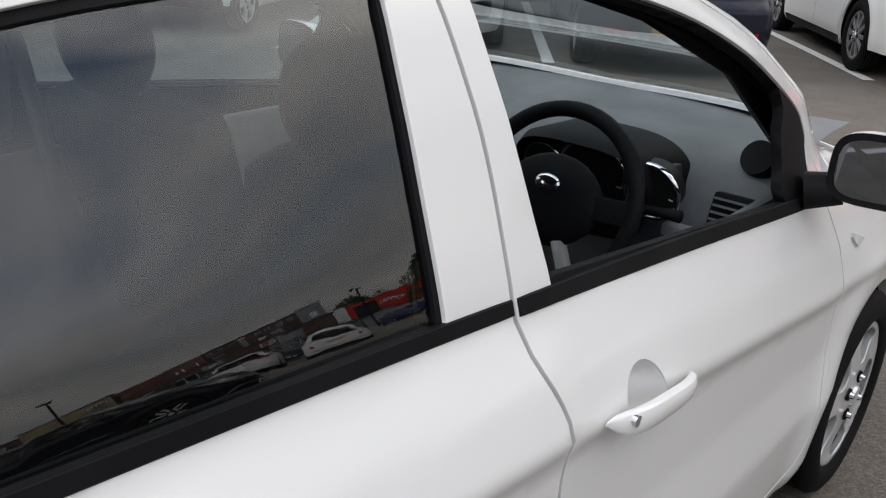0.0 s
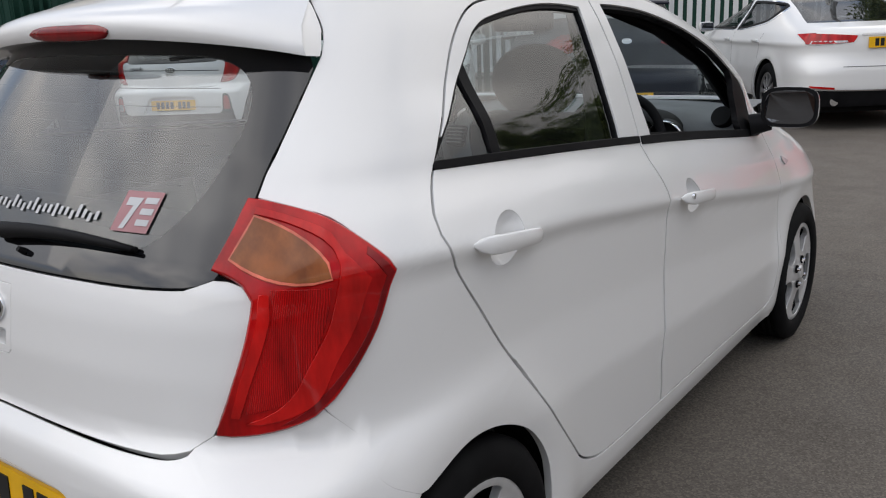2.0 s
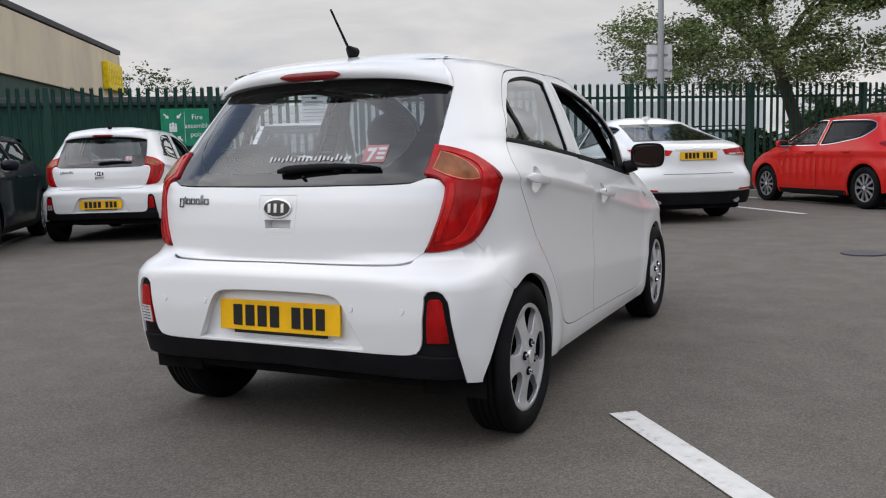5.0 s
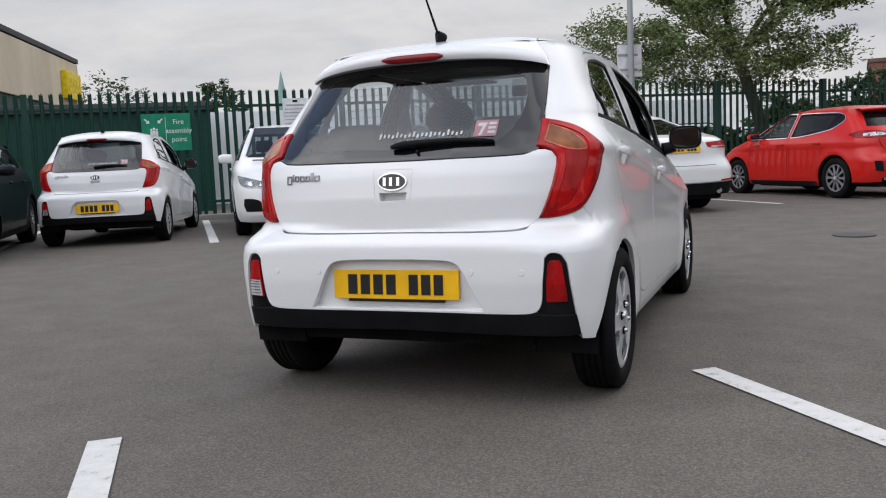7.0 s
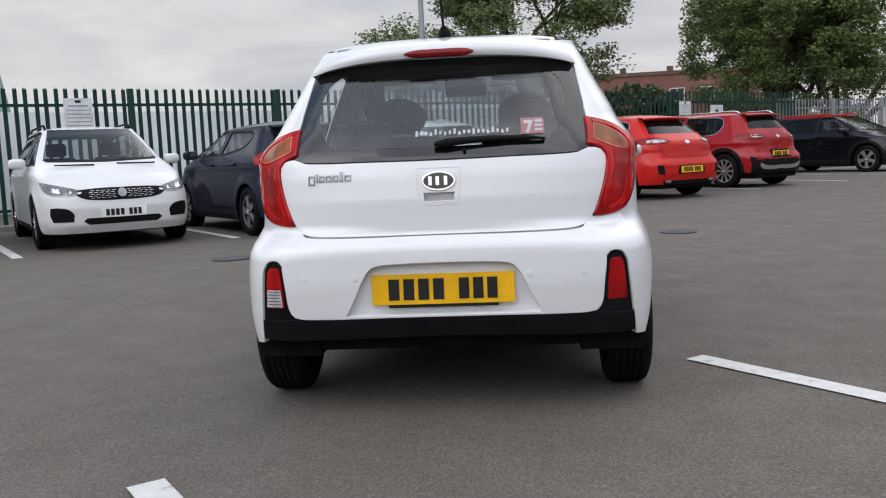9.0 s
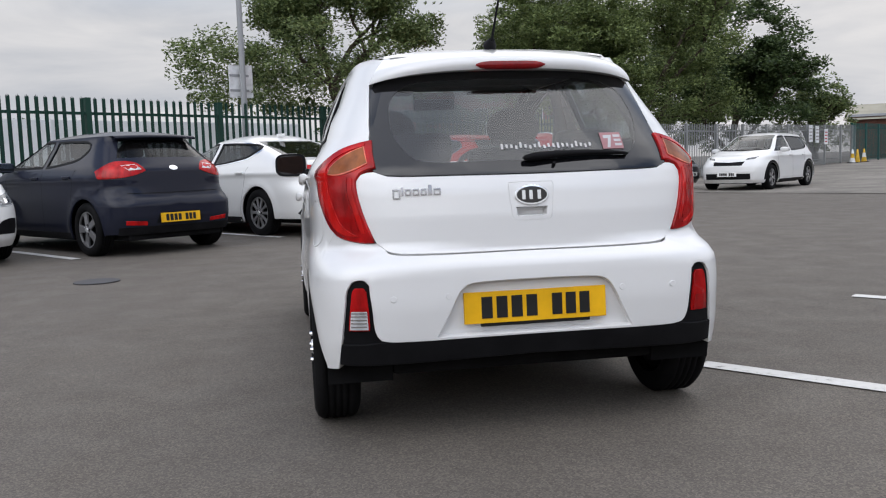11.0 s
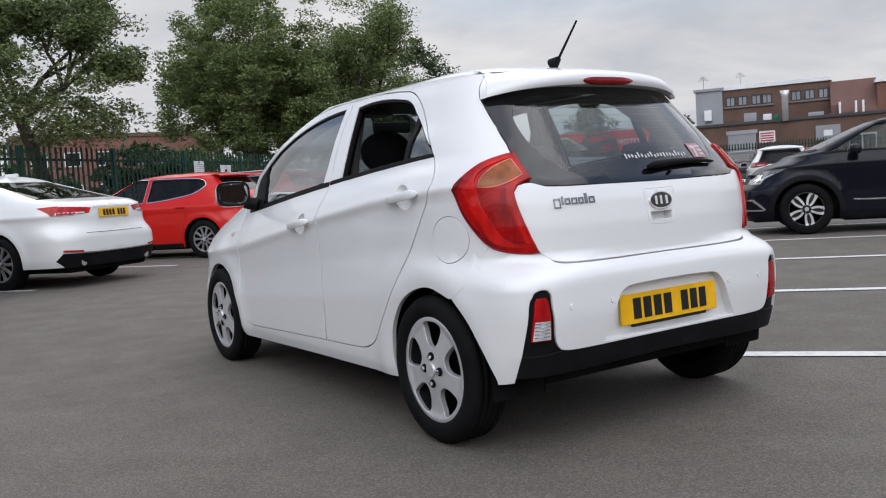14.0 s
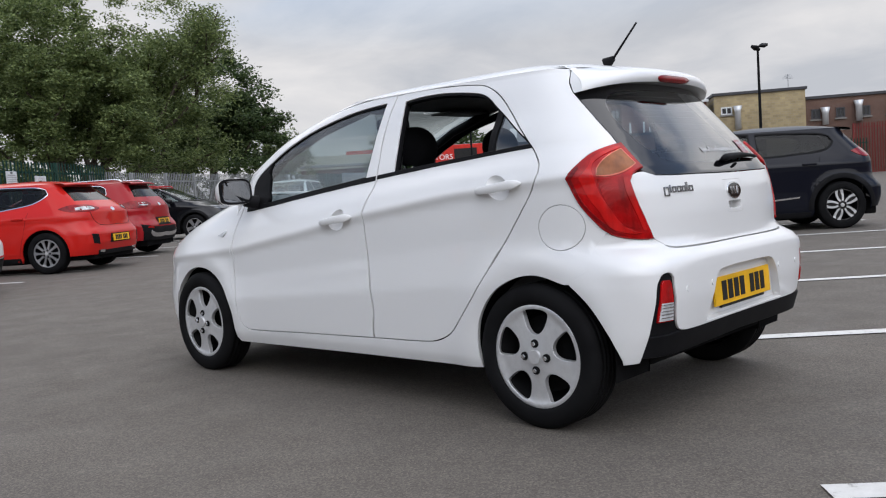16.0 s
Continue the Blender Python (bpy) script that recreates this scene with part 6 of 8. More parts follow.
# white saloon
so = Spec(W=.925, H=1.49, wb=2.805, ro=1.08, fo=.97, zb=1.01, bp=1.32, ry=1.55, cy=2.72, rise=.10, r=.335, kick=.13, we=.22, drop=.05, pz=.90,
          tail=[(.16, -.98), (.27, -1.03), (.45, -1.08), (.62, -1.08), (.72, -1.05), (.90, -1.04), (1.00, -1.03), (1.045, -.98), (1.065, -.90), (1.085, -.76), (1.12, -.55), (1.27, .06), (1.36, .44), (1.40, .56)], rg0=1.105, rg1=1.375, gw=.85)
saloon = build_car("saloon_car", CAR_PAINT["pearl"], so,
                   lamps=[("tail_lamp", "lens_red", [(R_, .40, .910), (R_, .60, .895), (R_, .80, .895), (S, -.76, .93), (S, -.62, .995), (S, -.84, 1.005), (R_, .78, 1.000), (R_, .60, .990), (R_, .36, .970)]),
                          ("lamp_lower", "lens_clear", [(R_, .45, .905), (R_, .60, .890), (R_, .78, .890), (S, -.84, .910), (S, -.84, .930), (R_, .76, .925), (R_, .60, .925), (R_, .46, .925)]), ("reflector", "lens_red", [(R_, .58, .432), (R_, .80, .447), (R_, .80, .468), (R_, .58, .452)])],
                   darks=[[(R_, 0, .25), (R_, .76, .25), (R_, .84, .34), (R_, .80, .43), (R_, .50, .415), (R_, 0, .41)], [(R_, 0, .655), (R_, .5, .66), (R_, .5, .664), (R_, 0, .660)]], chromes=[[(R_, 0, .425), (R_, .50, .432), (R_, .80, .452), (R_, .80, .443), (R_, .5, .420), (R_, 0, .413)], [(R_, 0, .975), (R_, .32, .970), (R_, .32, .985), (R_, 0, .990)]], plates="r", spokes=10, spoiler=False, trim=True)
park(saloon, "white four-door saloon parked with its tail to the aisle", 5.6, 7.92, turn=ROW_DEG - 3)
bm = bmesh.new()
box(bm, -.02, .02, -.10, .12, 0, .05, .015)
part("roof_fin", bm, CAR_PAINT["pearl"], saloon, smooth=True, m=Matrix.Translation((0, .62, 1.445)))
for sx in (-.56, .56):
    bm = bmesh.new()
    tube(bm, (sx, -1.03, .305), (sx, -.9, .305), .045, .045, 16)
    part("exhaust_tip", bm, M["chrome"], saloon, smooth=True)

# dark hatchback beside it
rs = Spec(W=.86, H=1.49, wb=2.57, ro=.66, fo=.82, zb=1.03, bp=1.12, gt=.46, r=.315, kick=.10, we=.16, rg0=1.14, pz=.43)
dark_hatch = build_car("hatchback_car", CAR_PAINT["slate"], rs,
                       lamps=[("tail_lamp", "lens_red", [(R_, .36, .985), (R_, .52, .930), (R_, .68, .905), (S, -.28, .905), (S, -.20, .985), (S, -.30, 1.06), (R_, .62, 1.095), (R_, .44, 1.080)]), ("lamp_inner", "lens_clear", [(R_, .40, 1.000), (R_, .54, .990), (R_, .60, 1.045), (R_, .45, 1.060)]), ("reflector", "lens_red", [(R_, .42, .355), (R_, .66, .37), (R_, .66, .415), (R_, .42, .395)])],
                       darks=[low_skirt(rs, .25, .34), [(R_, 0, .375), (R_, .30, .375), (R_, .27, .49), (R_, 0, .495)], [(R_, 0, .72), (R_, .60, .725), (R_, .60, .729), (R_, 0, .724)]], spokes=5)
park(dark_hatch, "dark slate-blue five-door hatchback parked tail outwards", 2.82, 7.62)

# red hatchback and two small off-roaders
cs = Spec(W=.89, H=1.49, wb=2.65, ro=.79, fo=.87, zb=.985, bp=1.20, gt=.60, r=.325, kick=.15, we=.03, drop=.045, rg0=1.12, rise=.08)
red_hatch = build_car("hatchback_car", CAR_PAINT["red"], cs,
                      lamps=[("tail_lamp", "lens_deep", [(R_, .36, .985), (R_, .52, .950), (R_, .70, .945), (S, -.40, .95), (S, -.22, 1.00), (S, -.36, 1.05), (R_, .66, 1.055), (R_, .46, 1.035)]), ("lamp_inner", "lens_clear", [(R_, .46, .985), (R_, .60, .968), (R_, .74, .968), (R_, .72, 1.005), (R_, .60, 1.020), (R_, .50, 1.012)])],
                      darks=[[(R_, 0, .25), (R_, .60, .25), (R_, .62, .32), (R_, 0, .32)], [(R_, .60, .42), (R_, .72, .44), (R_, .74, .59), (R_, .63, .58)], [(R_, 0, .43), (R_, .33, .43), (R_, .30, .57), (R_, 0, .57)], [(R_, 0, .715), (R_, .46, .72), (R_, .56, .80), (R_, .60, .93), (R_, .594, .93), (R_, .553, .803), (R_, .456, .725), (R_, 0, .720)]], chromes=[[(R_, .46, .285), (R_, .58, .29), (R_, .58, .33), (R_, .46, .325)]], spokes=10, trim=True)
park(red_hatch, "bright red five-door hatchback parked tail outwards", 9.76, 7.78, turn=ROW_DEG - 2)
ss = Spec(W=.88, H=1.55, wb=2.58, ro=.74, fo=.82, zb=1.03, bp=1.15, gt=.42, r=.345, low=.30, kick=.06, rg0=1.17, pz=.66, we=.14)
suv_lamps = [("tail_lamp", "lens_deep", [(R_, .36, 1.01), (R_, .50, .97), (R_, .70, .95), (S, -.36, .955), (S, -.22, 1.04), (S, -.36, 1.085), (R_, .66, 1.085), (R_, .44, 1.075)]), ("lamp_inner", "lens_clear", [(R_, .46, 1.00), (R_, .58, .99), (R_, .66, 1.0), (R_, .64, 1.05), (R_, .50, 1.055)]), ("reflector", "lens_red", [(R_, .52, .53), (R_, .70, .55), (R_, .68, .58), (R_, .54, .565)])]
red_suv = build_car("crossover_car", CAR_PAINT["deep"], ss, lamps=suv_lamps, darks=[[(R_, 0, .28), (R_, .76, .30), (R_, .80, .62), (R_, .60, .58), (R_, .40, .56), (R_, 0, .56)], [(R_, 0, .585), (R_, .31, .585), (R_, .29, .745), (R_, 0, .745)]], chromes=[[(R_, 0, .44), (R_, .45, .44), (R_, .62, .50), (R_, .64, .44), (R_, .50, .365), (R_, 0, .365)]], rails="chrome", skirt=True, spokes=10, trim=True)
park(red_suv, "deep red small crossover with black sill trim", 13.2, 8.4)
suv_heads = [("headlamp", "lamp_glass", [(F_, .42, .80), (F_, .62, .83), (S, 3.10, .88), (S, 3.02, .90), (F_, .66, .88), (F_, .45, .845)])]
black_suv = build_car("crossover_car", CAR_PAINT["black"], ss, lamps=suv_lamps, heads=suv_heads, darks=[[(F_, 0, .70), (F_, .40, .72), (F_, .42, .80), (F_, 0, .80)], [(F_, 0, .30), (F_, .6, .30), (F_, .6, .45), (F_, 0, .45)]], rails="red_ink", skirt=True, plates="f", roof=CAR_PAINT["deep"])
park(black_suv, "black small crossover with a red roof, nose outwards", 19.75, 11.8, True)

# white estate that faces the aisle
fs_ = Spec(W=.895, H=1.545, wb=2.638, ro=1.0, fo=.90, zb=.99, bp=1.30, gt=.55, r=.315, rise=.07)
estate = build_car("estate_car", CAR_PAINT["plain"], fs_,
                   heads=[("headlamp", "lamp_glass", [(F_, .48, .655), (F_, .60, .640), (F_, .74, .655), (S, 3.16, .70), (S, 2.94, .800), (F_, .76, .785), (F_, .62, .745), (F_, .48, .705)]), ("lamp_reflector", "chrome", [(F_, .53, .668), (F_, .60, .660), (F_, .62, .700), (F_, .55, .702)]), ("lamp_reflector", "chrome", [(F_, .65, .668), (F_, .73, .682), (F_, .73, .735), (F_, .66, .722)]), ("lamp_strip", "lens_clear", [(F_, .50, .646), (F_, .62, .634), (F_, .74, .650), (F_, .74, .658), (F_, .62, .643), (F_, .50, .654)])],
                   darks=[[(F_, 0, .572), (F_, .25, .575), (F_, .42, .60), (F_, .50, .655), (F_, .50, .695), (F_, .25, .712), (F_, 0, .712)], [(F_, 0, .30), (F_, .38, .30), (F_, .44, .34), (F_, .40, .375), (F_, 0, .37)], [(F_, .54, .34), (F_, .74, .34), (S, 3.32, .42), (F_, .76, .50), (F_, .60, .49), (F_, .53, .42)]],
                   plates="f", rails=True, glass_mat="clear", badge=False)
park(estate, "white estate car parked nose outwards by the fence", .57, 11.0, True, turn=ROW_DEG + 177.5)
sh = fs_.shell
for z in (.600, .620, .640, .660, .680):
    for sx in (1, -1):
        for k in range(5):
            x0 = .060 + k * .06 + (.02 if round(z * 1000) % 40 else 0)
            ln = sh.line([(F_, x0, z), (F_, x0 + .040, z), (F_, x0 + .043, z + .004), (F_, x0, z + .004)])
            sheet("grille_bar", sh.at, ln, M["silver"], estate, (), .08, .003, lift=.008, mirror=sx < 0)
bm = bmesh.new()
tube(bm, (0, fs_.wb + fs_.fo - .03, .655), (0, fs_.wb + fs_.fo + .012, .655), .052, .050, 28)
part("badge", bm, M["chrome"], estate, smooth=True)
for sx in (-1, 1):
    bm = bmesh.new()
    tube(bm, (sx * .36 - .2, fs_.wb + .15, .99), (sx * .36 + .25, fs_.wb + .10, 1.0), .010, .008, 8)
    part("wiper", bm, M["black_trim"], estate, smooth=True)

# dark small off-roader in the bays behind
ks = Spec(W=.885, H=1.575, wb=2.606, ro=.68, fo=.85, zb=1.07, bp=1.20, gt=.44, r=.345, low=.30, cy=2.62, ry=1.70, kick=.07, we=.05, drop=.06, rg0=1.2)
crossover = build_car("crossover_car", CAR_PAINT["navy"], ks,
                      lamps=[("tail_lamp", "lens_deep", [(R_, .46, 1.10), (R_, .62, 1.05), (S, -.34, 1.05), (S, -.18, 1.13), (S, -.34, 1.18), (R_, .60, 1.18)])],
                      heads=[("headlamp", "lamp_glass", [(F_, .40, .765), (F_, .58, .715), (F_, .72, .715), (S, 3.12, .785), (S, 2.84, .915), (S, 2.98, .905), (S, 3.14, .88), (F_, .66, .85), (F_, .44, .80)]),
                             ("lamp_reflector", "chrome", [(F_, .56, .745), (F_, .70, .740), (F_, .70, .80), (F_, .58, .795)]), ("lamp_reflector", "chrome", [(S, 3.20, .765), (S, 3.08, .815), (S, 3.08, .855), (S, 3.20, .835)]),
                             ("lamp_strip", "lens_clear", [(F_, .56, .722), (F_, .72, .722), (S, 3.12, .792), (S, 2.88, .902), (S, 2.90, .906), (S, 3.12, .806), (F_, .72, .734), (F_, .56, .732)])],
                      darks=[[(F_, 0, .70), (F_, .36, .72), (F_, .40, .82), (F_, 0, .82)], [(F_, 0, .30), (F_, .66, .30), (F_, .66, .50), (F_, 0, .50)]],
                      chromes=[[(S, 2.02, .445), (S, 1.50, .435), (S, .62, .48), (S, .60, .505), (S, 1.50, .455), (S, 2.02, .463)], [(F_, .50, .51), (F_, .72, .51), (S, 3.26, .50), (S, 3.12, .365), (S, 3.15, .355), (S, 3.29, .480), (F_, .70, .488), (F_, .50, .488)], [(F_, .56, .365), (S, 3.14, .365), (S, 3.14, .345), (F_, .56, .345)]],
                      alloy="two_tone", spokes=5, skirt=True, plates="rf")
crossover.matrix_basis = Matrix.Translation((10.42, 2.86, rise(10.42, 2.86))) @ pose(0, 0, 0, 0, 0, ROW_DEG + 1.1)
tagged(crossover, "dark navy small crossover parked with its nose to the aisle", "car", "cars parked in bays")

# small cars further off
f5 = Spec(W=.82, H=1.49, wb=2.30, ro=.56, fo=.70, zb=.98, bp=1.05, r=.29, rise=.085, rg0=1.045, rg1=1.355, gw=.78, pz=.81, low=.27,
          tail=[(.16, -.44), (.27, -.51), (.38, -.555), (.50, -.56), (.56, -.53), (.72, -.515), (.88, -.485), (1.0, -.44), (1.14, -.37), (1.28, -.27), (1.36, -.19), (1.42, -.09)])
bubble_lamp = [(R_, .585 + .052 * math.cos(a), .765 + .095 * math.sin(a)) for a in [2 * math.pi * k / 16 for k in range(16)]]
bubble = build_car("small_car", CAR_PAINT["plain"], f5, lamps=[("tail_lamp", "lens_red", bubble_lamp)], darks=[[(R_, 0, .27), (R_, .44, .27), (R_, .44, .33), (R_, 0, .33)], [(R_, 0, .455), (R_, .62, .455), (R_, .62, .467), (R_, 0, .467)]], chromes=[[(R_, 0, .468), (R_, .63, .468), (R_, .63, .490), (R_, 0, .490)]], spokes=7, plates="rh", alloy="silver", spoiler=False, glass_mat="clear", badge=False)
bubble.matrix_basis = Matrix.Translation((15.97, 13.01, rise(15.97, 13.01))) @ pose(0, 0, 0, 0, 0, -52)
tagged(bubble, "white small rounded three-door car", "car", "cars parked far off")
ns_ = Spec(W=.90, H=1.535, wb=2.70, ro=.80, fo=.86, zb=1.0, bp=1.25, gt=.45, r=.33)
niro = build_car("crossover_car", CAR_PAINT["plain"], ns_, heads=suv_heads, darks=[[(F_, 0, .66), (F_, .38, .66), (F_, .42, .76), (F_, 0, .74)], [(F_, 0, .30), (F_, .6, .30), (F_, .6, .45), (F_, 0, .45)]], plates="f", skirt=True, lamps=suv_lamps)
niro.matrix_basis = Matrix.Translation((13.3, 19.7, rise(13.3, 19.7))) @ pose(0, 0, 0, 0, 0, 128)
tagged(niro, "white crossover standing in the car park's far corner", "car", "cars parked far off")
navy_car = build_car("hatchback_car", CAR_PAINT["navy"], Spec(W=.88, H=1.45, wb=2.6, ro=.85, fo=.85, zb=.95, gt=.5), heads=suv_heads, darks=[[(F_, 0, .30), (F_, .6, .30), (F_, .6, .45), (F_, 0, .45)]], plates="f", glass_mat="clear")
park(navy_car, "dark blue hatchback parked nose outwards", -4.0, 9.7, True)
park(twin, "white five-door small hatchback parked by the fence", -2.05, 8.5, turn=ROW_DEG - 9)
repaint(blue_twin, M["white"], CAR_PAINT["blue"])
blue_twin.matrix_basis = Matrix.Translation((22.75, 22.35, rise(22.75, 22.35))) @ pose(0, 0, 0, 0, 0, -60)
tagged(blue_twin, "bright blue five-door small hatchback", "car", "cars parked far off")
far_dark = copy_thing(black_suv, Matrix.Translation((33.5, 20.5, rise(33.5, 20.5))) @ pose(0, 0, 0, 0, 0, 120))
tagged(far_dark, "black small crossover parked before the far fence", "car", "cars parked far off")
far_white = copy_thing(niro, Matrix.Translation((34.0, 17.0, rise(34.0, 17.0))) @ pose(0, 0, 0, 0, 0, 120))
tagged(far_white, "white crossover parked before the far fence", "car", "cars parked far off")
bay_white = copy_thing(niro, Matrix.Translation((18.8, 12.2, rise(18.8, 12.2))) @ pose(0, 0, 0, 0, 0, -52))
tagged(bay_white, "white crossover parked beside the small rounded car", "car", "cars parked far off")
bay_dark = copy_thing(black_suv, Matrix.Translation((25.6, 18.7, rise(25.6, 18.7))) @ pose(0, 0, 0, 0, 0, 128))
for hue in ("red", "deep"):
    repaint(bay_dark, CAR_PAINT[hue], CAR_PAINT["black"])
tagged(bay_dark, "dark crossover facing the small rounded car", "car", "cars parked far off")
pale_car = build_car("hatchback_car", CAR_PAINT["pale"], Spec(W=.86, H=1.45, wb=2.5, ro=.72, fo=.80, zb=.95, gt=.45), lamps=suv_lamps, darks=[], plates="r", glass_mat="clear")
park(pale_car, "pale blue hatchback parked behind the crossover", 12.2, -9.6, True)

yard_car = copy_thing(estate, Matrix.Identity(4))
park(yard_car, "white estate car standing in the yard behind the fence", 12.6, 17.2, turn=ROW_DEG + 84, group="cars in the yard")
yard_car = copy_thing(dark_hatch, Matrix.Identity(4))
park(yard_car, "dark hatchback standing in the yard behind the fence", 16.2, 17.6, turn=ROW_DEG + 20, group="cars in the yard")


# ---- palisade fences ----
def pale_mesh(name, h, mat):
    """One W-section pale with a three-pointed top."""
    prof = [(-.034, .0), (-.022, .012), (-.010, .002), (0, .008), (.010, .002), (.022, .012), (.034, .0)]
    tips = [h - .05, h - .02, h - .05, h, h - .05, h - .02, h - .05]
    vs = [(x, y, .05) for x, y in prof] + [(x, y, t) for (x, y), t in zip(prof, tips)]
    n = len(prof)
    fs = [(i, i + 1, n + i + 1, n + i) for i in range(n - 1)]
    b = len(vs)
    vs += [(x, y + .003, z) for x, y, z in vs]
    fs += [tuple(b + i for i in reversed(f)) for f in fs[:n - 1]]
    return mesh_of(name, vs, fs, mat, False)


def palisade(name, s0, s1, q, h, mat, label, pitch=.152, bay=2.75, group="", level=None):
    root = new(name)
    a, b = at_row(s0, q), at_row(s1, q)
    d = (b - a).normalized()
    root.matrix_basis = Matrix.Translation(a) @ Matrix(((d.x, -d.y, 0, 0), (d.y, d.x, 0, 0), (0, 0, 1, 0), (0, 0, 0, 1)))
    length = (b - a).length
    pale = pale_mesh("pale", h, mat)
    bm = bmesh.new()
    box(bm, -.05, .05, 0, .10, 0, h - .02, .004)
    post0 = bpy.data.meshes.new("fence_post")
    bm.to_mesh(post0); bm.free(); post0.materials.append(mat)
    bm = bmesh.new()
    box(bm, 0, bay - .10, .0, .05, -.025, .025, .003)
    rail0 = bpy.data.meshes.new("fence_rail")
    bm.to_mesh(rail0); bm.free(); rail0.materials.append(mat)
    rnd = random.Random(name)
    k = 0
    while k * bay < length:
        foot = a + d * (k * bay + bay / 2)
        gz = rise(foot.x, foot.y) if level is None else level
        put("fence_post", post0, root, Matrix.Translation((k * bay, 0, gz)))
        for z in (.32, h - .30):
            put("fence_rail", rail0, root, Matrix.Translation((k * bay + .05, .016, z + gz)))
        n = int((bay - .10) / pitch)
        for i in range(n):
            x = k * bay + .05 + (i + .5) * (bay - .10) / n
            put("pale", pale, root, Matrix.Translation((x, -.004, gz + rnd.uniform(-.006, .006))) @ pose(0, 0, 0, 0, rnd.uniform(-.25, .25), rnd.uniform(-2, 2)))
        k += 1
    return tagged(root, label, "fence", group)


M["fence_green"] = paint("fence_green", (0.006, 0.042, 0.029), 0.5, 0.30, 0.0, 0.25)
M["galvanised"] = paint("galvanised_steel", (0.26, 0.27, 0.27), 0.6, 0.5, 0.0)
FENCE_Q = 12.7
palisade("palisade_fence", -14.6, 20.4, FENCE_Q, 2.34, M["fence_green"], "dark green steel palisade fence along the bays")
palisade("palisade_fence", 20.5, 50.0, FENCE_Q + .1, 2.15, M["galvanised"], "weathered grey galvanised palisade fence")

M["gate_teal"] = paint("gate_teal", (0.010, 0.085, 0.080), 0.5, 0.30, 0.0, 0.25)
palisade("palisade_fence", 50.1, 58.0, FENCE_Q + .1, 2.25, M["gate_teal"], "blue-green steel palisade panel beside the hoarding")

# kerb under the fence
bm = bmesh.new()
box(bm, 0, 40, -.12, .12, 0, .15, .02)
M["concrete"] = render_wall("kerb_concrete", (0.20, 0.19, 0.175))
kerb = part("kerb", bm, M["concrete"])
kerb.matrix_basis = Matrix.Translation(at_row(-15, FENCE_Q - .22)) @ pose(0, 0, 0, 0, 0, ROW_DEG)
tagged(kerb, "low concrete kerb at the foot of the fence", "kerb", kind="structure")

# signs on the fence
M["sign_green"] = plastic("sign_green", (0.006, 0.19, 0.10), 0.4, 60, 0.02)
M["sign_white"] = plastic("sign_white", (0.66, 0.67, 0.68), 0.45, 60, 0.02)


def sign(s0, s1, z0, z1, mat, label, name="notice_sign"):
    bm = bmesh.new()
    w = s1 - s0
    box(bm, 0, w, -.012, 0, 0, z1 - z0, .002)
    ob = part(name, bm, mat)
    ob.matrix_basis = Matrix.Translation(at_row(s0, FENCE_Q - .035, z0)) @ pose(0, 0, 0, 0, 0, ROW_DEG)
    return tagged(ob, label, "sign", "signs on the fence"), w, z1 - z0


def patch(parent, x0, x1, z0, z1, mat, name="print_bar", y=-.015):
    bm = bmesh.new()
    box(bm, x0, x1, y, y + .002, z0, z1)
    return part(name, bm, mat, parent)


def lettering(text, size, mat, parent, x, y, z, name="lettering", align="LEFT", turn=0):
    cu = bpy.data.curves.new(name, "FONT")
    cu.body, cu.size, cu.align_x, cu.extrude = text, size, align, .003
    tmp = bpy.data.objects.new(name, cu)
    scene.collection.objects.link(tmp)
    bpy.context.view_layer.update()
    me = bpy.data.meshes.new_from_object(tmp.evaluated_get(bpy.context.evaluated_depsgraph_get()))
    bpy.data.objects.remove(tmp)
    me.materials.clear(); me.materials.append(mat)
    return put(name, me, parent, Matrix.Translation((x, y, z)) @ pose(0, 0, 0, 90, 0, turn))


fire, w, h = sign(-1.72, -.88, 1.32, 1.98, M["sign_green"], "green fire assembly point sign with white writing", "fire_sign")
for k, word in enumerate(("Fire", "assembly", "point")):
    lettering(word, .125, M["sign_white"], fire, .63, -.016, h - .19 - .155 * k, align="CENTER")
patch(fire, .408, .414, .06, h - .06, M["sign_white"], "divider")
for cx, cz, a in ((.10, .53, -45), (.32, .53, 225), (.10, .13, 45), (.32, .13, 135)):
    bm = bmesh.new()
    pts = [(-.055, -.012), (.01, -.012), (.01, -.04), (.06, 0), (.01, .04), (.01, .012), (-.055, .012)]
    f = bm.faces.new([bm.verts.new((x, 0, z)) for x, z in pts])
    g = bmesh.ops.extrude_face_region(bm, geom=[f])
    bmesh.ops.translate(bm, vec=(0, -.003, 0), verts=[v for v in g["geom"] if isinstance(v, bmesh.types.BMVert)])
    part("arrow", bm, M["sign_white"], fire, m=Matrix.Translation((cx, -.013, cz)) @ pose(0, 0, 0, 0, -a, 0))
for dx, dz, r in ((-.045, .05, .020), (0, .065, .022), (.045, .05, .020)):
    bm = bmesh.new()
    tube(bm, (.21 + dx, -.013, .33 + dz), (.21 + dx, -.016, .33 + dz), r, r, 16)
    part("round_mark", bm, M["sign_white"], fire)
    patch(fire, .21 + dx - r, .21 + dx + r, .25, .33 + dz - r - .006, M["sign_white"], "bar_mark")

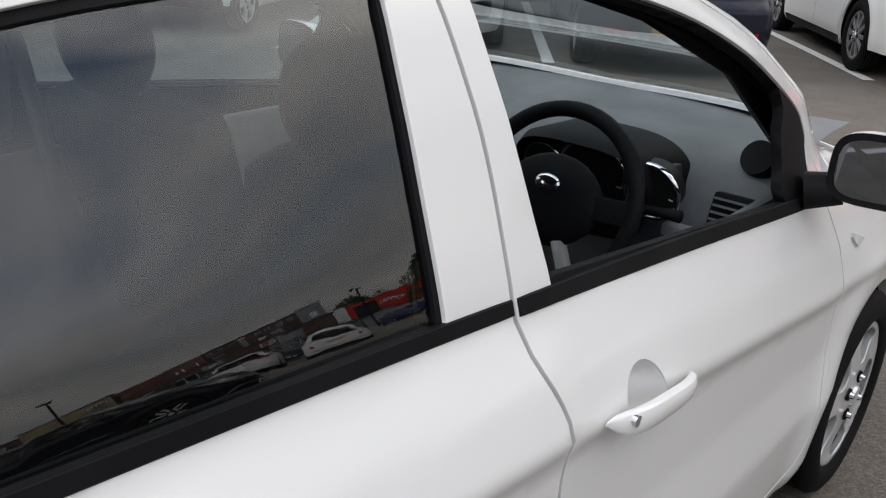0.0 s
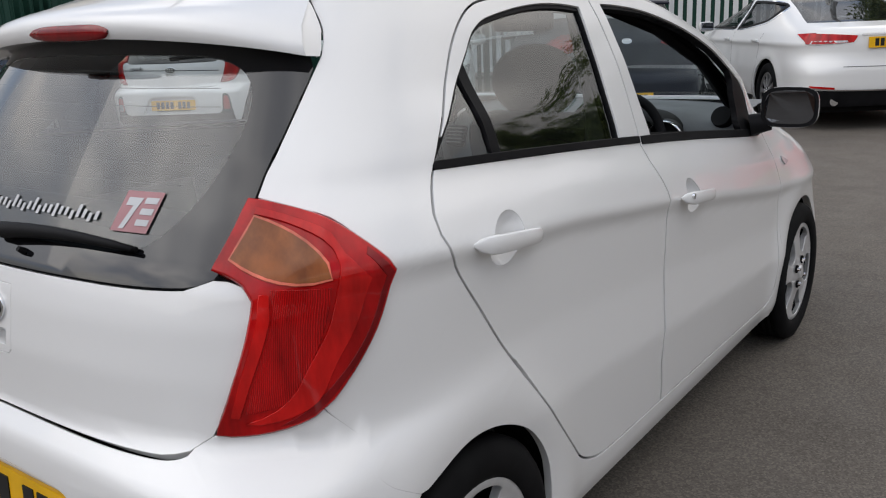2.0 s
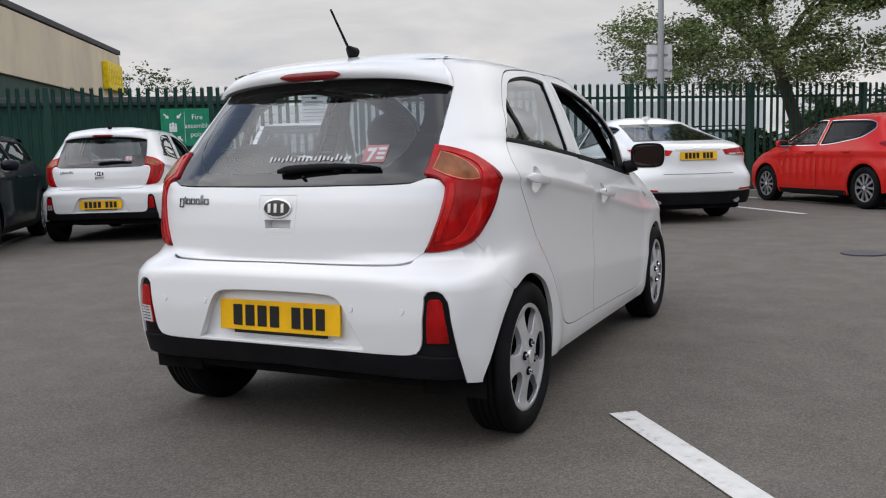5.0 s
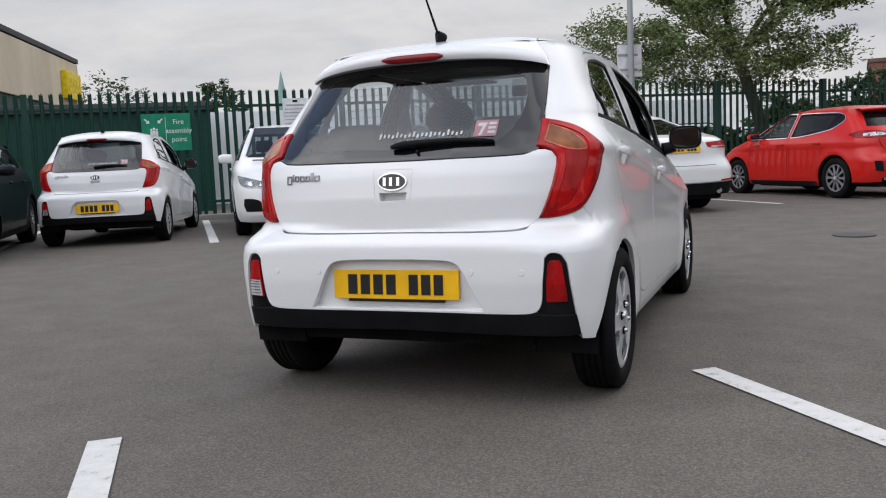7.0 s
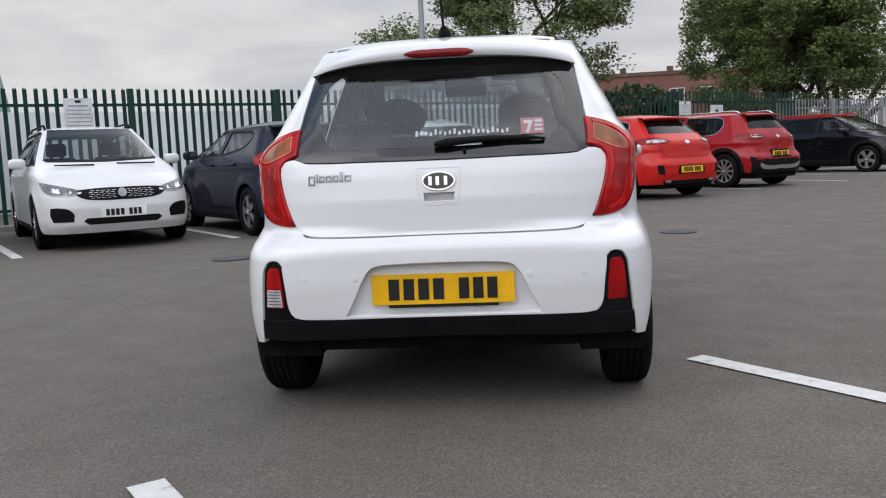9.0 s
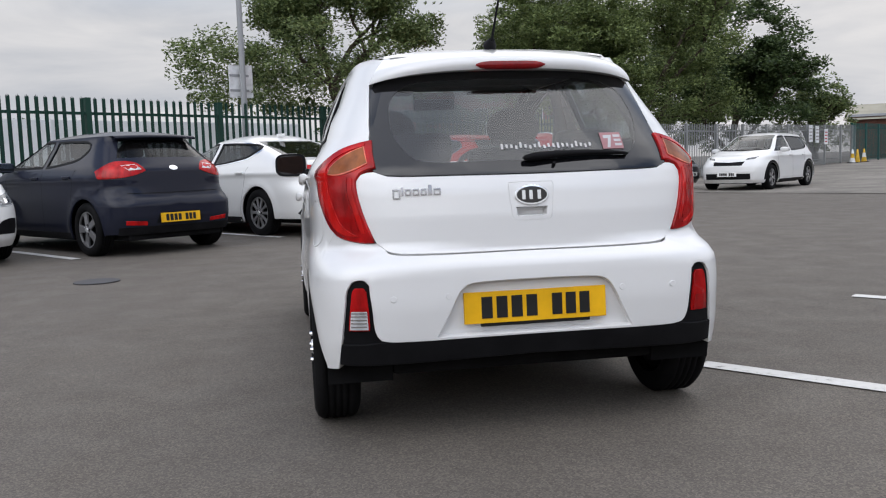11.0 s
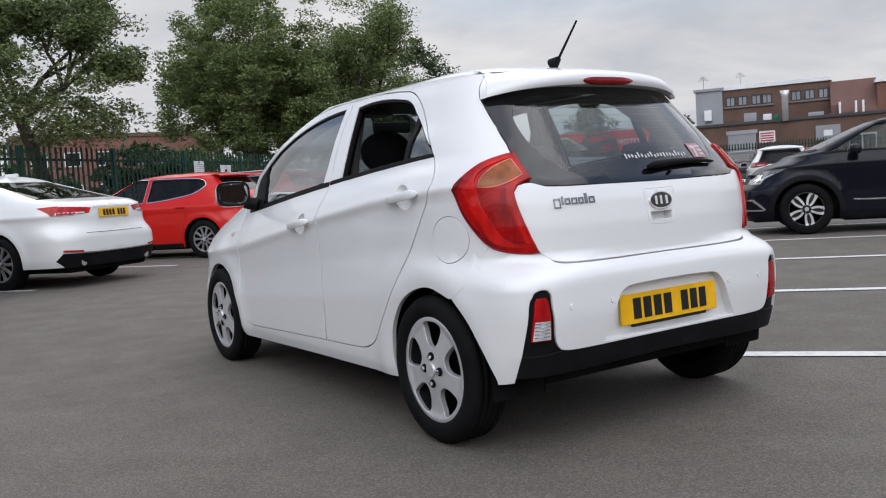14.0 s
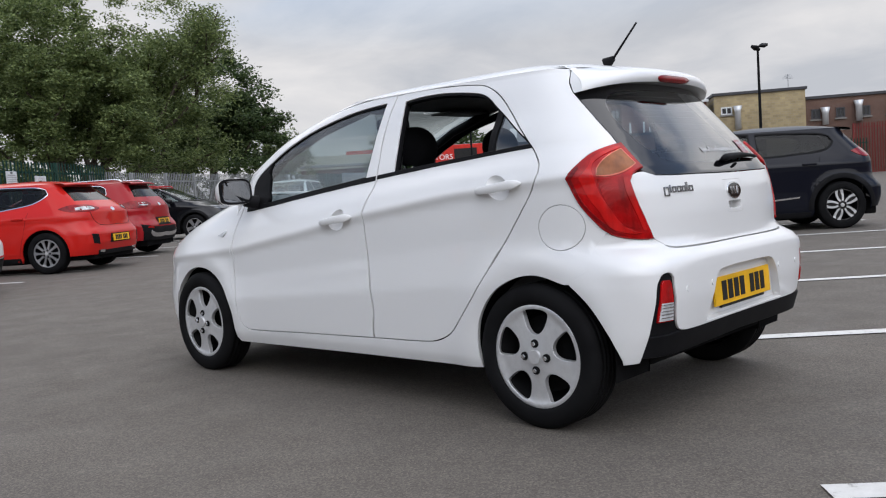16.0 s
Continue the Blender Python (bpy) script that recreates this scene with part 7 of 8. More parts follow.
M["felt_grey"] = plastic("grey_print", (0.30, 0.29, 0.28), 0.6, 50, 0.02)
for s0, s1, z0, z1 in ((.78, 1.24, 1.66, 2.20), (15.95, 16.40, 1.70, 2.10)):
    sg, w, h = sign(s0, s1, z0, z1, M["sign_white"], "white notice board with small grey printing")
    patch(sg, w * .4, w * .6, h * .86, h * .94, M["ink"])
    for k in range(6):
        patch(sg, w * (.08 if k else .15), w * (.92 if k else .85), h * (.74 - .12 * k), h * (.74 - .12 * k) + h * (.05 if k == 0 else .025), M["felt_grey"])
sg, w, h = sign(17.2, 17.72, 1.68, 2.0, M["sign_white"], "white sign with a red prohibition ring")
vs, fs = lathe([(.125, 0), (.125, -.004), (.10, -.004), (.10, 0)], 32, "Z")
put("ring", mesh_of("ring", vs, fs, M["red_ink"], False), sg, Matrix.Translation((w / 2, -.014, h / 2)) @ pose(0, 0, 0, 90, 0, 0))
patch(sg, w / 2 - .06, w / 2 + .06, h / 2 - .03, h / 2 + .04, M["ink"])

for s0, z0, z1, mark in ((42.2, 1.30, 2.15, "felt_grey"), (43.2, 1.25, 2.10, "felt_grey"), (44.6, 1.15, 1.95, "red_ink")):
    lift = .011 * (s0 - 24)
    sg, w, h = sign(s0, s0 + .55, z0 + lift, z1 + lift, M["sign_white"], "tall white notice with %s printing on the grey fence" % ("red" if mark[0] == "r" else "grey"))
    for k in range(4):
        patch(sg, w * .12, w * .88, h * (.15 + .20 * k), h * (.15 + .20 * k) + h * .07, M[mark])

M["cone_yellow"] = plastic("cone_yellow", (0.55, 0.34, 0.03), 0.5, 20, 0.02)


def cone(s0, q0, mat, band, label):
    root = new("traffic_cone")
    p = at_row(s0, q0)
    root.matrix_basis = Matrix.Translation((p.x, p.y, rise(p.x, p.y) + .01))
    bm = bmesh.new()
    box(bm, -.20, .20, -.20, .20, 0, .035, .01)
    part("base", bm, M["black_trim"], root)
    put("body", mesh_of("body", *lathe([(.15, .03), (.085, .42), (.035, .74), (.0, .745)], 18, "Z"), mat), root)
    put("sleeve", mesh_of("sleeve", *lathe([(.112, .28), (.074, .52)], 18, "Z"), band), root)
    return tagged(root, label, "traffic cone", "cones by the gate")


cone(47.6, 12.1, M["sign_white"], M["cone_yellow"], "white traffic cone with a yellow sleeve by the far fence")
cone(48.5, 12.1, M["cone_yellow"], M["cone_yellow"], "plain yellow traffic cone by the far fence")
cone(49.4, 12.0, M["cone_yellow"], M["sign_white"], "yellow traffic cone with a white sleeve by the far fence")

# ---- lamp and sign posts ----
M["post_grey"] = paint("post_grey", (0.30, 0.31, 0.32), 0.5, 0.3, 0.0)


def lamp_post(x, y, h, label, heads=0, board=None, r=.06, reach=.42):
    root = new("lamp_post")
    root.matrix_basis = Matrix.Translation((x, y, 0))
    bm = bmesh.new()
    tube(bm, (0, 0, 0), (0, 0, h), r, r * .6, 14)
    part("post", bm, M["post_grey"] if board else M["black_trim"], root, smooth=True)
    for k in range(heads):
        sx = -1 if k else 1
        bm = bmesh.new()
        tube(bm, (0, 0, h - (.25 if k else .05)), (sx * reach * .6, -.05, h - (.18 if k else -.02)), .025, .02, 8)
        part("arm", bm, M["black_trim"], root, smooth=True)
        bm = bmesh.new()
        box(bm, -reach * .46, reach * .46, -.14, .14, -.06, .06, .03, Matrix.Translation((sx * reach, -.08, h - (.14 if k else -.04))) @ pose(0, 0, 0, 12, -sx * 18, 0))
        part("lamp_head", bm, M["black_trim"], root, smooth=True)
    if board:
        z0, z1, w = board
        bm = bmesh.new()
        box(bm, -w / 2, w / 2, -.012, 0, 0, z1 - z0, .02)
        part("board", bm, M["sign_white"], root, "white board seen from behind", m=Matrix.Translation((-.05, .10, z0)) @ pose(0, 0, 0, 0, 0, ROW_DEG - 8))
        for z in (z0 + .15, z1 - .22):
            bm = bmesh.new()
            box(bm, -.22, .22, -.03, -.01, -.025, .025)
            part("bracket", bm, M["post_grey"], root, m=Matrix.Translation((-.09, .09, z)) @ pose(0, 0, 0, 0, 0, ROW_DEG - 8))
    return tagged(root, label, "lamp post", "posts")


p = at_row(8.2, 13.0)
lamp_post(p.x, p.y, 7.5, "tall grey post with a white board behind the fence", 1, (2.52, 3.2, .54), .075)
lamp_post(29.4, 26.5, 4.25, "black lamp post with two floodlights", 2, None, .07, .24)
lamp_post(33.8, 13.5, 6.3, "tall black lamp post with two floodlights", 2, None, .08)

# ---- trees ----
M["bark"] = plastic("bark", (0.075, 0.060, 0.045), 0.9, 12, 0.8)
M["leaf_mid"] = foliage("leaf_mid", (0.052, 0.084, 0.030), (0.235, 0.290, 0.115))
M["leaf_dark"] = foliage("leaf_dark", (0.026, 0.050, 0.018), (0.100, 0.145, 0.052))
M["leaf_olive"] = foliage("leaf_olive", (0.060, 0.092, 0.031), (0.245, 0.305, 0.112))


def tree(name, x, y, h, spread, base, leaf, count, seed, label, trunk=.2, lean=(0, 0), size=.16, gap=.0, low=None, mid=None):
    """A tapered trunk that forks into limbs, and a crown of small leaves gathered in clumps at the twigs."""
    rnd = random.Random(seed)
    mid = mid or lean
    root = new(name)
    root.matrix_basis = Matrix.Translation((x, y, 0))
    vs, fs, tips = [], [], []

    def limb(a, b, r0, r1):
        d = (b - a).normalized()
        s = d.orthogonal().normalized(); t = d.cross(s)
        k = 7
        o = len(vs)
        for p, r in ((a, r0), (b, r1)):
            for i in range(k):
                ang = 2 * math.pi * i / k
                vs.append(p + (s * math.cos(ang) + t * math.sin(ang)) * r)
        fs.extend((o + i, o + (i + 1) % k, o + k + (i + 1) % k, o + k + i) for i in range(k))

    def grow(a, d, length, r, depth):
        p = a
        steps = 3
        for i in range(steps):
            d2 = (d + Vector((rnd.uniform(-1, 1), rnd.uniform(-1, 1), rnd.uniform(-.3, .6))) * .22).normalized()
            q = p + d2 * length / steps
            limb(p, q, r * (1 - .25 * i / steps), r * (1 - .25 * (i + 1) / steps))
            p, d = q, d2
            if math.hypot(p.x - mid[0], p.y - mid[1]) > spread * .85 or p.z > h * .93:
                tips.append(p)
                return
            if depth <= 2 and rnd.random() < .8:
                tips.append(p)
        if depth == 0:
            tips.append(p)
            return
        for _ in range(rnd.choice((2, 3, 3))):
            ang, tilt = rnd.uniform(0, 2 * math.pi), rnd.uniform(.35, .95)
            s = d.orthogonal().normalized(); t = d.cross(s)
            nd = (d * math.cos(tilt) + (s * math.cos(ang) + t * math.sin(ang)) * math.sin(tilt) + Vector((0, 0, .12))).normalized()
            grow(p, nd, length * rnd.uniform(.62, .85), r * .62, depth - 1)

    top = Vector((lean[0], lean[1], base))
    limb(Vector((0, 0, -.1)), top * .5, trunk * 1.25, trunk)
    limb(top * .5, top, trunk, trunk * .85)
    for k in range(6):
        ang = 2 * math.pi * (k + rnd.uniform(-.3, .3)) / 6
        out = rnd.uniform(.35, .95)
        d = Vector((math.cos(ang) * out, math.sin(ang) * out, rnd.uniform(.55, 1.1))).normalized()
        grow(top, d, (h - base) * rnd.uniform(.20, .30), trunk * .50, 3)
    tips[:] = [t for t in tips if t.z > base * .8]
    put("trunk", mesh_of("trunk", vs, fs, M["bark"]), root)
    # clumps keep within an uneven crown
    low = low or base * .75
    cz = (h + low) / 2
    hz = (h - low) / 2
    lv, lf = [], []
    pts = [t for t in tips]
    while len(pts) < (330 if gap > 0 else 620):
        v = Vector((rnd.gauss(0, 1), rnd.gauss(0, 1), rnd.gauss(0, 1))).normalized() * rnd.uniform(.55, 1.0) ** .5
        f_ = 1.0 if v.z > 0 else min(1.5, 1 / max(.3, math.hypot(v.x, v.y)) ** .7)
        pts.append(Vector((mid[0] + v.x * f_ * spread * .92, mid[1] + v.y * f_ * spread * .92, cz + v.z * hz * .92)))
    if low < base * .7:
        # lower boughs that hang round the trunk
        for _ in range(230):
            ang, rad = rnd.uniform(0, 2 * math.pi), spread * rnd.uniform(.1, .62) ** .6
            pts.append(Vector((mid[0] + math.cos(ang) * rad, mid[1] + math.sin(ang) * rad, rnd.uniform(low + .7, base + 1.2))))
    keep = []
    for t in pts:
        fq = .85 if gap > 0 else .45
        n_ = noise.noise(Vector((t.x * fq + seed, t.y * fq, t.z * fq)))
        e = math.sqrt(((t.x - mid[0]) / spread) ** 2 + ((t.y - mid[1]) / spread) ** 2 + (((t.z - cz) / hz) ** 2 if t.z > cz else ((t.z - cz) / hz) ** 4))
        if e < 1.05 + .35 * n_ and n_ > -.5 + gap:
            keep.append(t)
    per = max(6, count // max(1, len(keep)))
    for t in keep:
        rr = rnd.uniform(.35, .85) * spread / (5.6 if gap > 0 else 4.2)
        for _ in range(per):
            v = Vector([max(-1.5, min(1.5, rnd.gauss(0, 1))) for _ in range(2)] + [max(-.9, min(.9, rnd.gauss(0, .6)))]) * rr * .46
            c = t + v
            u = Vector((rnd.gauss(0, 1), rnd.gauss(0, 1), rnd.gauss(0, .5))).normalized()
            w = u.cross(Vector((rnd.gauss(0, .6), rnd.gauss(0, .6), 1))).normalized()
            s = size * rnd.uniform(.6, 1.35)
            o = len(lv)
            up_ = u.cross(w) * s * .15
            lv += [c - u * s * .5, c + w * s * .28 + up_, c + u * s * .5, c - w * s * .28 + up_]
            lf += [(o, o + 1, o + 2), (o, o + 2, o + 3)]
    put("crown", mesh_of("crown", lv, lf, leaf, False), root)
    return tagged(root, label, "tree", "trees behind the fence")


p = at_row(12.15, 14.4)
tree("tree", p.x + .75, p.y - .08, 7.6, 4.1, 3.0, M["leaf_mid"], 70000, 3, "broad leaning tree with open mid-green foliage", .15, (-.95, -.55), .095, .23, 1.8, (-1.6, -.65))
for s0, q0, h, sp_, leaf, se, text in ((26.1, 16.8, 9.5, 3.6, "leaf_olive", 5, "large dense olive-green tree behind the fence"), (31.5, 17.5, 12.9, 5.6, "leaf_olive", 18, "wide olive-green tree behind the grey fence"), (47.5, 19.0, 11.4, 5.4, "leaf_dark", 8, "rounded dark green tree by the grey fence"), (55.0, 16.5, 6.4, 2.6, "leaf_mid", 9, "low spreading light green tree by the hoarding")):
    p = at_row(s0, q0)
    tree("tree", p.x, p.y, h, sp_, .9, M[leaf], 90000 if h > 7 else 9000, se, text, .28, (0, 0), .14 if s0 < 40 else .24, -.4)
for x, y, h, sp_, se in ((-26.5, 26.5, 5.7, 2.6, 11), (-20.5, 26.5, 4.8, 1.5, 12), (-9.0, 27, 3.2, 2.1, 13), (3.5, 21.0, 2.9, 1.4, 14), (1.6, 27.9, 3.3, 1.7, 19), (-.2, 17.9, 1.5, .75, 26), (.9, 18.7, 1.35, .7, 27)):
    tree("tree", x, y, h, sp_, .6, M["leaf_dark"], 12000, se, "dark green bushy tree beyond the fence", .10, (0, 0), .17, -.4)
for x, y, h, sp_, se, size in ((80.5, 85.2, 13.0, 2.1, 22, .42), (75.9, 80.4, 10.6, 4.6, 21, .30), (52.6, 54.6, 5.9, 2.0, 24, .18), (49.4, 55.4, 4.7, 1.4, 28, .18), (97.0, 84.9, 10.4, 3.8, 23, .44), (93.0, 87.5, 9.0, 4.4, 25, .44)):
    tree("tree", x, y, h, sp_, .6, M["leaf_mid" if se in (21, 28) else "leaf_dark"], 14000, se, "far green tree above the roofs", .15, (0, 0), size, -.5)


# ---- buildings round the car park ----
def building(name, m, w, d, h, mat, label, roof=None, windows=(), doors=(), parapet=.0, name_w="window", frame_mat=None, pane_mat=None):
    """A block with its front on the local -y side: walls, roof, framed windows (x, z, w, h)."""
    root = new(name)
    root.matrix_basis = m
    vs = [(0, 0, 0), (w, 0, 0), (w, d, 0), (0, d, 0), (0, 0, h), (w, 0, h), (w, d, h), (0, d, h)]
    fs = [(0, 1, 5, 4), (1, 2, 6, 5), (2, 3, 7, 6), (3, 0, 4, 7)]
    put("wall", mesh_of("wall", vs, fs, mat, False), root)
    bm = bmesh.new()
    box(bm, -.12, w + .12, -.12, d + .12, h, h + .18 + parapet, .02)
    part("roof", bm, roof or M["concrete"], root)
    for x, z, ww, hh in windows:
        bm = bmesh.new()
        for a, b, c, e in ((x, x + ww, z, z + .08), (x, x + ww, z + hh - .08, z + hh), (x, x + .08, z, z + hh), (x + ww - .08, x + ww, z, z + hh), (x + ww / 2 - .03, x + ww / 2 + .03, z, z + hh)):
            box(bm, a, b, -.06, .02, c, e)
        wo_ = part(name_w, bm, frame_mat or M["sign_white"], root)
        bm = bmesh.new()
        box(bm, x + .05, x + ww - .05, -.025, -.012, z + .05, z + hh - .05)
        part("pane", bm, pane_mat or M["gloss_black"], wo_)
        bm = bmesh.new()
        box(bm, x - .08, x + ww + .08, -.12, .0, z - .10, z, .01)
        part("sill", bm, M["concrete"], wo_)
    return tagged(root, label, "building", "buildings round the car park")


M["brick_red"] = bricks("red_brick", (0.22, 0.075, 0.05), (0.16, 0.06, 0.045), (0.25, 0.22, 0.19))
M["brick_brown"] = bricks("brown_brick", (0.15, 0.075, 0.05), (0.11, 0.06, 0.045), (0.20, 0.17, 0.15))
M["stone_buff"] = bricks("buff_stone", (0.42, 0.33, 0.18), (0.32, 0.25, 0.14), (0.35, 0.30, 0.22), 1.6)
M["cream"] = render_wall("cream_cladding", (0.60, 0.52, 0.39))
M["sign_red"] = plastic("sign_red", (0.55, 0.025, 0.015), 0.45, 20, 0.02)
M["sheet_grey"] = render_wall("grey_sheet", (0.30, 0.31, 0.33), .5)
M["old_sheet"] = render_wall("old_roof_sheet", (0.30, 0.28, 0.22))
M["felt"] = render_wall("roof_felt", (0.06, 0.06, 0.065))
M["roof_tile"] = render_wall("brown_tiles", (0.16, 0.085, 0.07))
M["sign_yellow"] = plastic("sign_yellow", (0.75, 0.55, 0.01), 0.45, 20, 0.02)
M["white_board"] = render_wall("white_board", (0.80, 0.81, 0.82), .6)


def facing(x, y, deg, z=0):
    return Matrix.Translation((x, y, z)) @ pose(0, 0, 0, 0, 0, deg)


# white hoarding behind the fence
bm = bmesh.new()
box(bm, 0, 15.6, 0, .10, 0, 2.42, .01)
hoard = part("white_hoarding", bm, M["white_board"])
for k in range(7):
    bm = bmesh.new()
    box(bm, k * 2.5 + .1, k * 2.5 + .18, -.05, 0, 0, 2.42)
    part("batten", bm, M["white_board"], hoard)
hoard.matrix_basis = Matrix.Translation(at_row(-.6, 19.5)) @ pose(0, 0, 0, 0, 0, ROW_DEG)
tagged(hoard, "long white boarding behind the green fence", "hoarding")

# dark green shed behind the fence's end
shed = building("garden_shed", Matrix.Translation(at_row(-6.4, 16.0)) @ pose(0, 0, 0, 0, 0, ROW_DEG), 5.9, 3.0, 2.25, M["fence_green"], "low dark green shed behind the fence", M["felt"])

# cream shop block with a yellow sign, beyond the fence's end
shop = building("shop_building", facing(-15.4, 8.0, 121), 17, 12, 5.25, M["fence_green"], "cream clad shop block with a dark base and a yellow sign", M["felt"])
bm = bmesh.new()
box(bm, -.06, 17.0, -.10, -.02, 3.45, 5.2, .01)
part("cladding", bm, M["cream"], shop, "cream cladding")
bm = bmesh.new()
box(bm, 14.5, 16.45, -.32, -.10, 3.75, 4.75, .03)
ys = part("shop_sign", bm, M["sign_yellow"], shop, "yellow shop sign")
for k in range(8):
    bm = bmesh.new()
    box(bm, 14.62 + k * .22, 14.76 + k * .22, -.335, -.318, 4.0, 4.5)
    part("sign_bar", bm, M["sign_yellow"], ys)

# red brick flats far behind the trees
fl = building("apartment_block", facing(8.6, 88.0, -4), 19, 10, 8.2, M["brick_red"], "red brick flats with white windows and chimneys", M["brick_brown"], [(x, z, 1.5, 1.4) for x in (1.5, 4.5, 7.5, 10.5, 13.5, 16.5) for z in (2.2, 5.4)], parapet=.2)
for x in (2.6, 7.4, 9.6, 15.0):
    bm = bmesh.new()
    box(bm, x, x + .62, 1, 1.7, 8.4, 9.15, .02)
    part("chimney", bm, M["brick_brown"], fl)

# low brick workshop and grey hoarding
ws = building("workshop", facing(44.2, 59.7, -40, -.17) @ Matrix.Scale(1.17, 4), 7, 6, 3.3, M["brick_red"], "low brick workshop with a pale sheet roof", M["sheet_grey"])
vs = [(-.4, -.5, 3.1), (7.4, -.5, 3.1), (7.4, 7.4, 3.1), (-.4, 7.4, 3.1), (-.4, 3.4, 4.3), (6.0, 3.4, 4.3)]
put("roof_slope", mesh_of("roof_slope", vs, [(0, 1, 5, 4), (2, 3, 4, 5), (0, 4, 3), (1, 2, 5)], M["old_sheet"], False), ws)
hg = new("grey_hoarding")
for k in range(13):
    bm = bmesh.new()
    box(bm, k * 1.5, k * 1.5 + 1.47, 0, .06, 0, 2.35, .01)
    part("board", bm, M["sheet_grey"], hg)
HOARD = (at_row(58.1, FENCE_Q + .1), Vector((49.9, 51.6, 0)))
hg.matrix_basis = facing(HOARD[0].x, HOARD[0].y, math.degrees(math.atan2(HOARD[1].y - HOARD[0].y, HOARD[1].x - HOARD[0].x)), .36)
tagged(hg, "grey sheet hoarding before the workshop", "hoarding")

# dark red boards where the hoarding ends
rb = new("red_hoarding")
for k in range(3):
    bm = bmesh.new()
    box(bm, k * .9, k * .9 + .885, 0, .05, 0, 2.45 - .10 * (k % 2), .01)
    part("board", bm, M["maroon"], rb)
rb.matrix_basis = facing(53.6, 57.3, -24, .36)
tagged(rb, "dark red boards beside the grey hoarding", "hoarding")

# showroom with a red fascia
sr = building("showroom", facing(55.7, 66.6, -44, -.2) @ Matrix.Scale(1.2, 4), 13.2, 9, 4.7, M["sheet_grey"], "car showroom with a long red fascia", M["sheet_grey"])
bm = bmesh.new()
box(bm, -.1, 12.0, -.25, -.02, 2.95, 4.85, .02)
fa = part("fascia", bm, M["sign_red"], sr, "red fascia board")
bm = bmesh.new()
box(bm, 12.0, 13.2, -.24, -.02, 2.5, 4.85, .02)
part("fascia_end", bm, M["white_board"], sr)
lettering("MOTORS", .64, M["white_board"], fa, 6.55, -.27, 3.62)
bm = bmesh.new()
box(bm, 9.3, 11.3, -.32, -.26, 2.8, 4.5, .01)
part("dark_panel", bm, M["ink"], fa)

# the terrace along the car park's far side: brick, tile and buff stone
AX = -57.5


def along(x, back=0.0):
    """A place on the terrace's front line, and set back from it."""
    a = radians(AX)
    return facing(42.0 + x * math.cos(a) - back * math.sin(a), 36.2 + x * math.sin(a) + back * math.cos(a), AX)


lo = building("terrace_ground_floor", along(1.0), 13.8, 3.0, 3.7, M["brick_brown"], "brown brick single-storey range with a flat roof", M["felt"], [(9.2, 1.2, 1.6, 1.4), (11.8, 1.2, 1.2, 1.4)])
bm = bmesh.new()
for k in range(10):
    box(bm, 2.2, 3.9, -.06, -.02, 2.0 + .11 * k, 2.10 + .11 * k, .008)
box(bm, 2.1, 4.0, -.10, -.02, 3.1, 3.35, .01)
part("roller_shutter", bm, M["sheet_grey"], lo, "grey roller shutter")
bm = bmesh.new()
box(bm, 4.1, 5.05, -.08, -.02, 2.45, 3.2, .01)
sb = part("shop_board", bm, M["sign_white"], lo, "white board with red printing")
for k in range(4):
    patch(sb, 4.18, 4.97, 2.55 + .15 * k, 2.63 + .15 * k, M["red_ink"], "sign_bar", -.086)
up_b = building("terrace_upper_floor", along(2.8, 1.5), 6.5, 7, 6.1, M["brick_brown"], "brown brick upper storey with a row of small windows", M["white_board"], [(x, 5.0, .62, .66) for x in (.2, .95, 1.8, 2.45, 4.2, 5.0, 5.8)], parapet=.1, frame_mat=M["felt"], pane_mat=M["sheet_grey"])
gr = building("grey_clad_tower", along(1.1, 1.4), 1.7, 6, 6.15, M["sheet_grey"], "grey sheet-clad stair tower", M["sheet_grey"])
bm = bmesh.new()
box(bm, .55, 1.0, -.30, -.02, 4.2, 4.9, .02)
part("air_unit", bm, M["white_board"], gr, "white air-conditioning unit")
for x, w_, h_, mt, nm, text in ((3.2, .75, .55, "sheet_grey", "vent_unit", "grey vent unit"), (4.35, .5, .4, "white_board", "dish_unit", "round white dish"), (5.0, .3, .3, "sign_green", "crate", "green crate"), (7.0, .9, .25, "sheet_grey", "tarpaulin_roll", "grey rolled sheet"), (8.3, .5, .6, "roof_tile", "chair_stack", "brown stacked boards")):
    bm = bmesh.new()
    box(bm, x, x + w_, .25, .75, 3.88, 3.88 + h_, .05)
    part(nm, bm, M[mt], lo, text, smooth=True)
bm = bmesh.new()
box(bm, 7.4, 8.8, -.09, -.03, 2.35, 3.25, .01)
pb = part("poster_board", bm, M["sheet_grey"], lo, "grey poster board")
patch(pb, 7.85, 8.35, 2.60, 2.95, M["white_board"], "print_bar", -.095)
ti = building("tiled_house", along(9.3, .4), 2.6, 7, 3.8, M["roof_tile"], "house with a steep brown tiled slope", M["roof_tile"])
vs = [(0, -.2, 3.7), (2.6, -.2, 3.7), (2.6, 1.2, 6.0), (0, 1.2, 6.0)]
put("roof_slope", mesh_of("roof_slope", vs, [(0, 1, 2, 3)], M["roof_tile"], False), ti)
bm = bmesh.new()
box(bm, 0, 2.6, 1.2, 7, 3.9, 6.0)
part("gable", bm, M["roof_tile"], ti)
for x in (.5, 1.4, 1.8):
    bm = bmesh.new()
    tube(bm, (x, -.3, 3.8), (x, -.3, 4.6), .07, .07, 10)
    part("vent_pipe", bm, M["white_board"], ti, smooth=True)
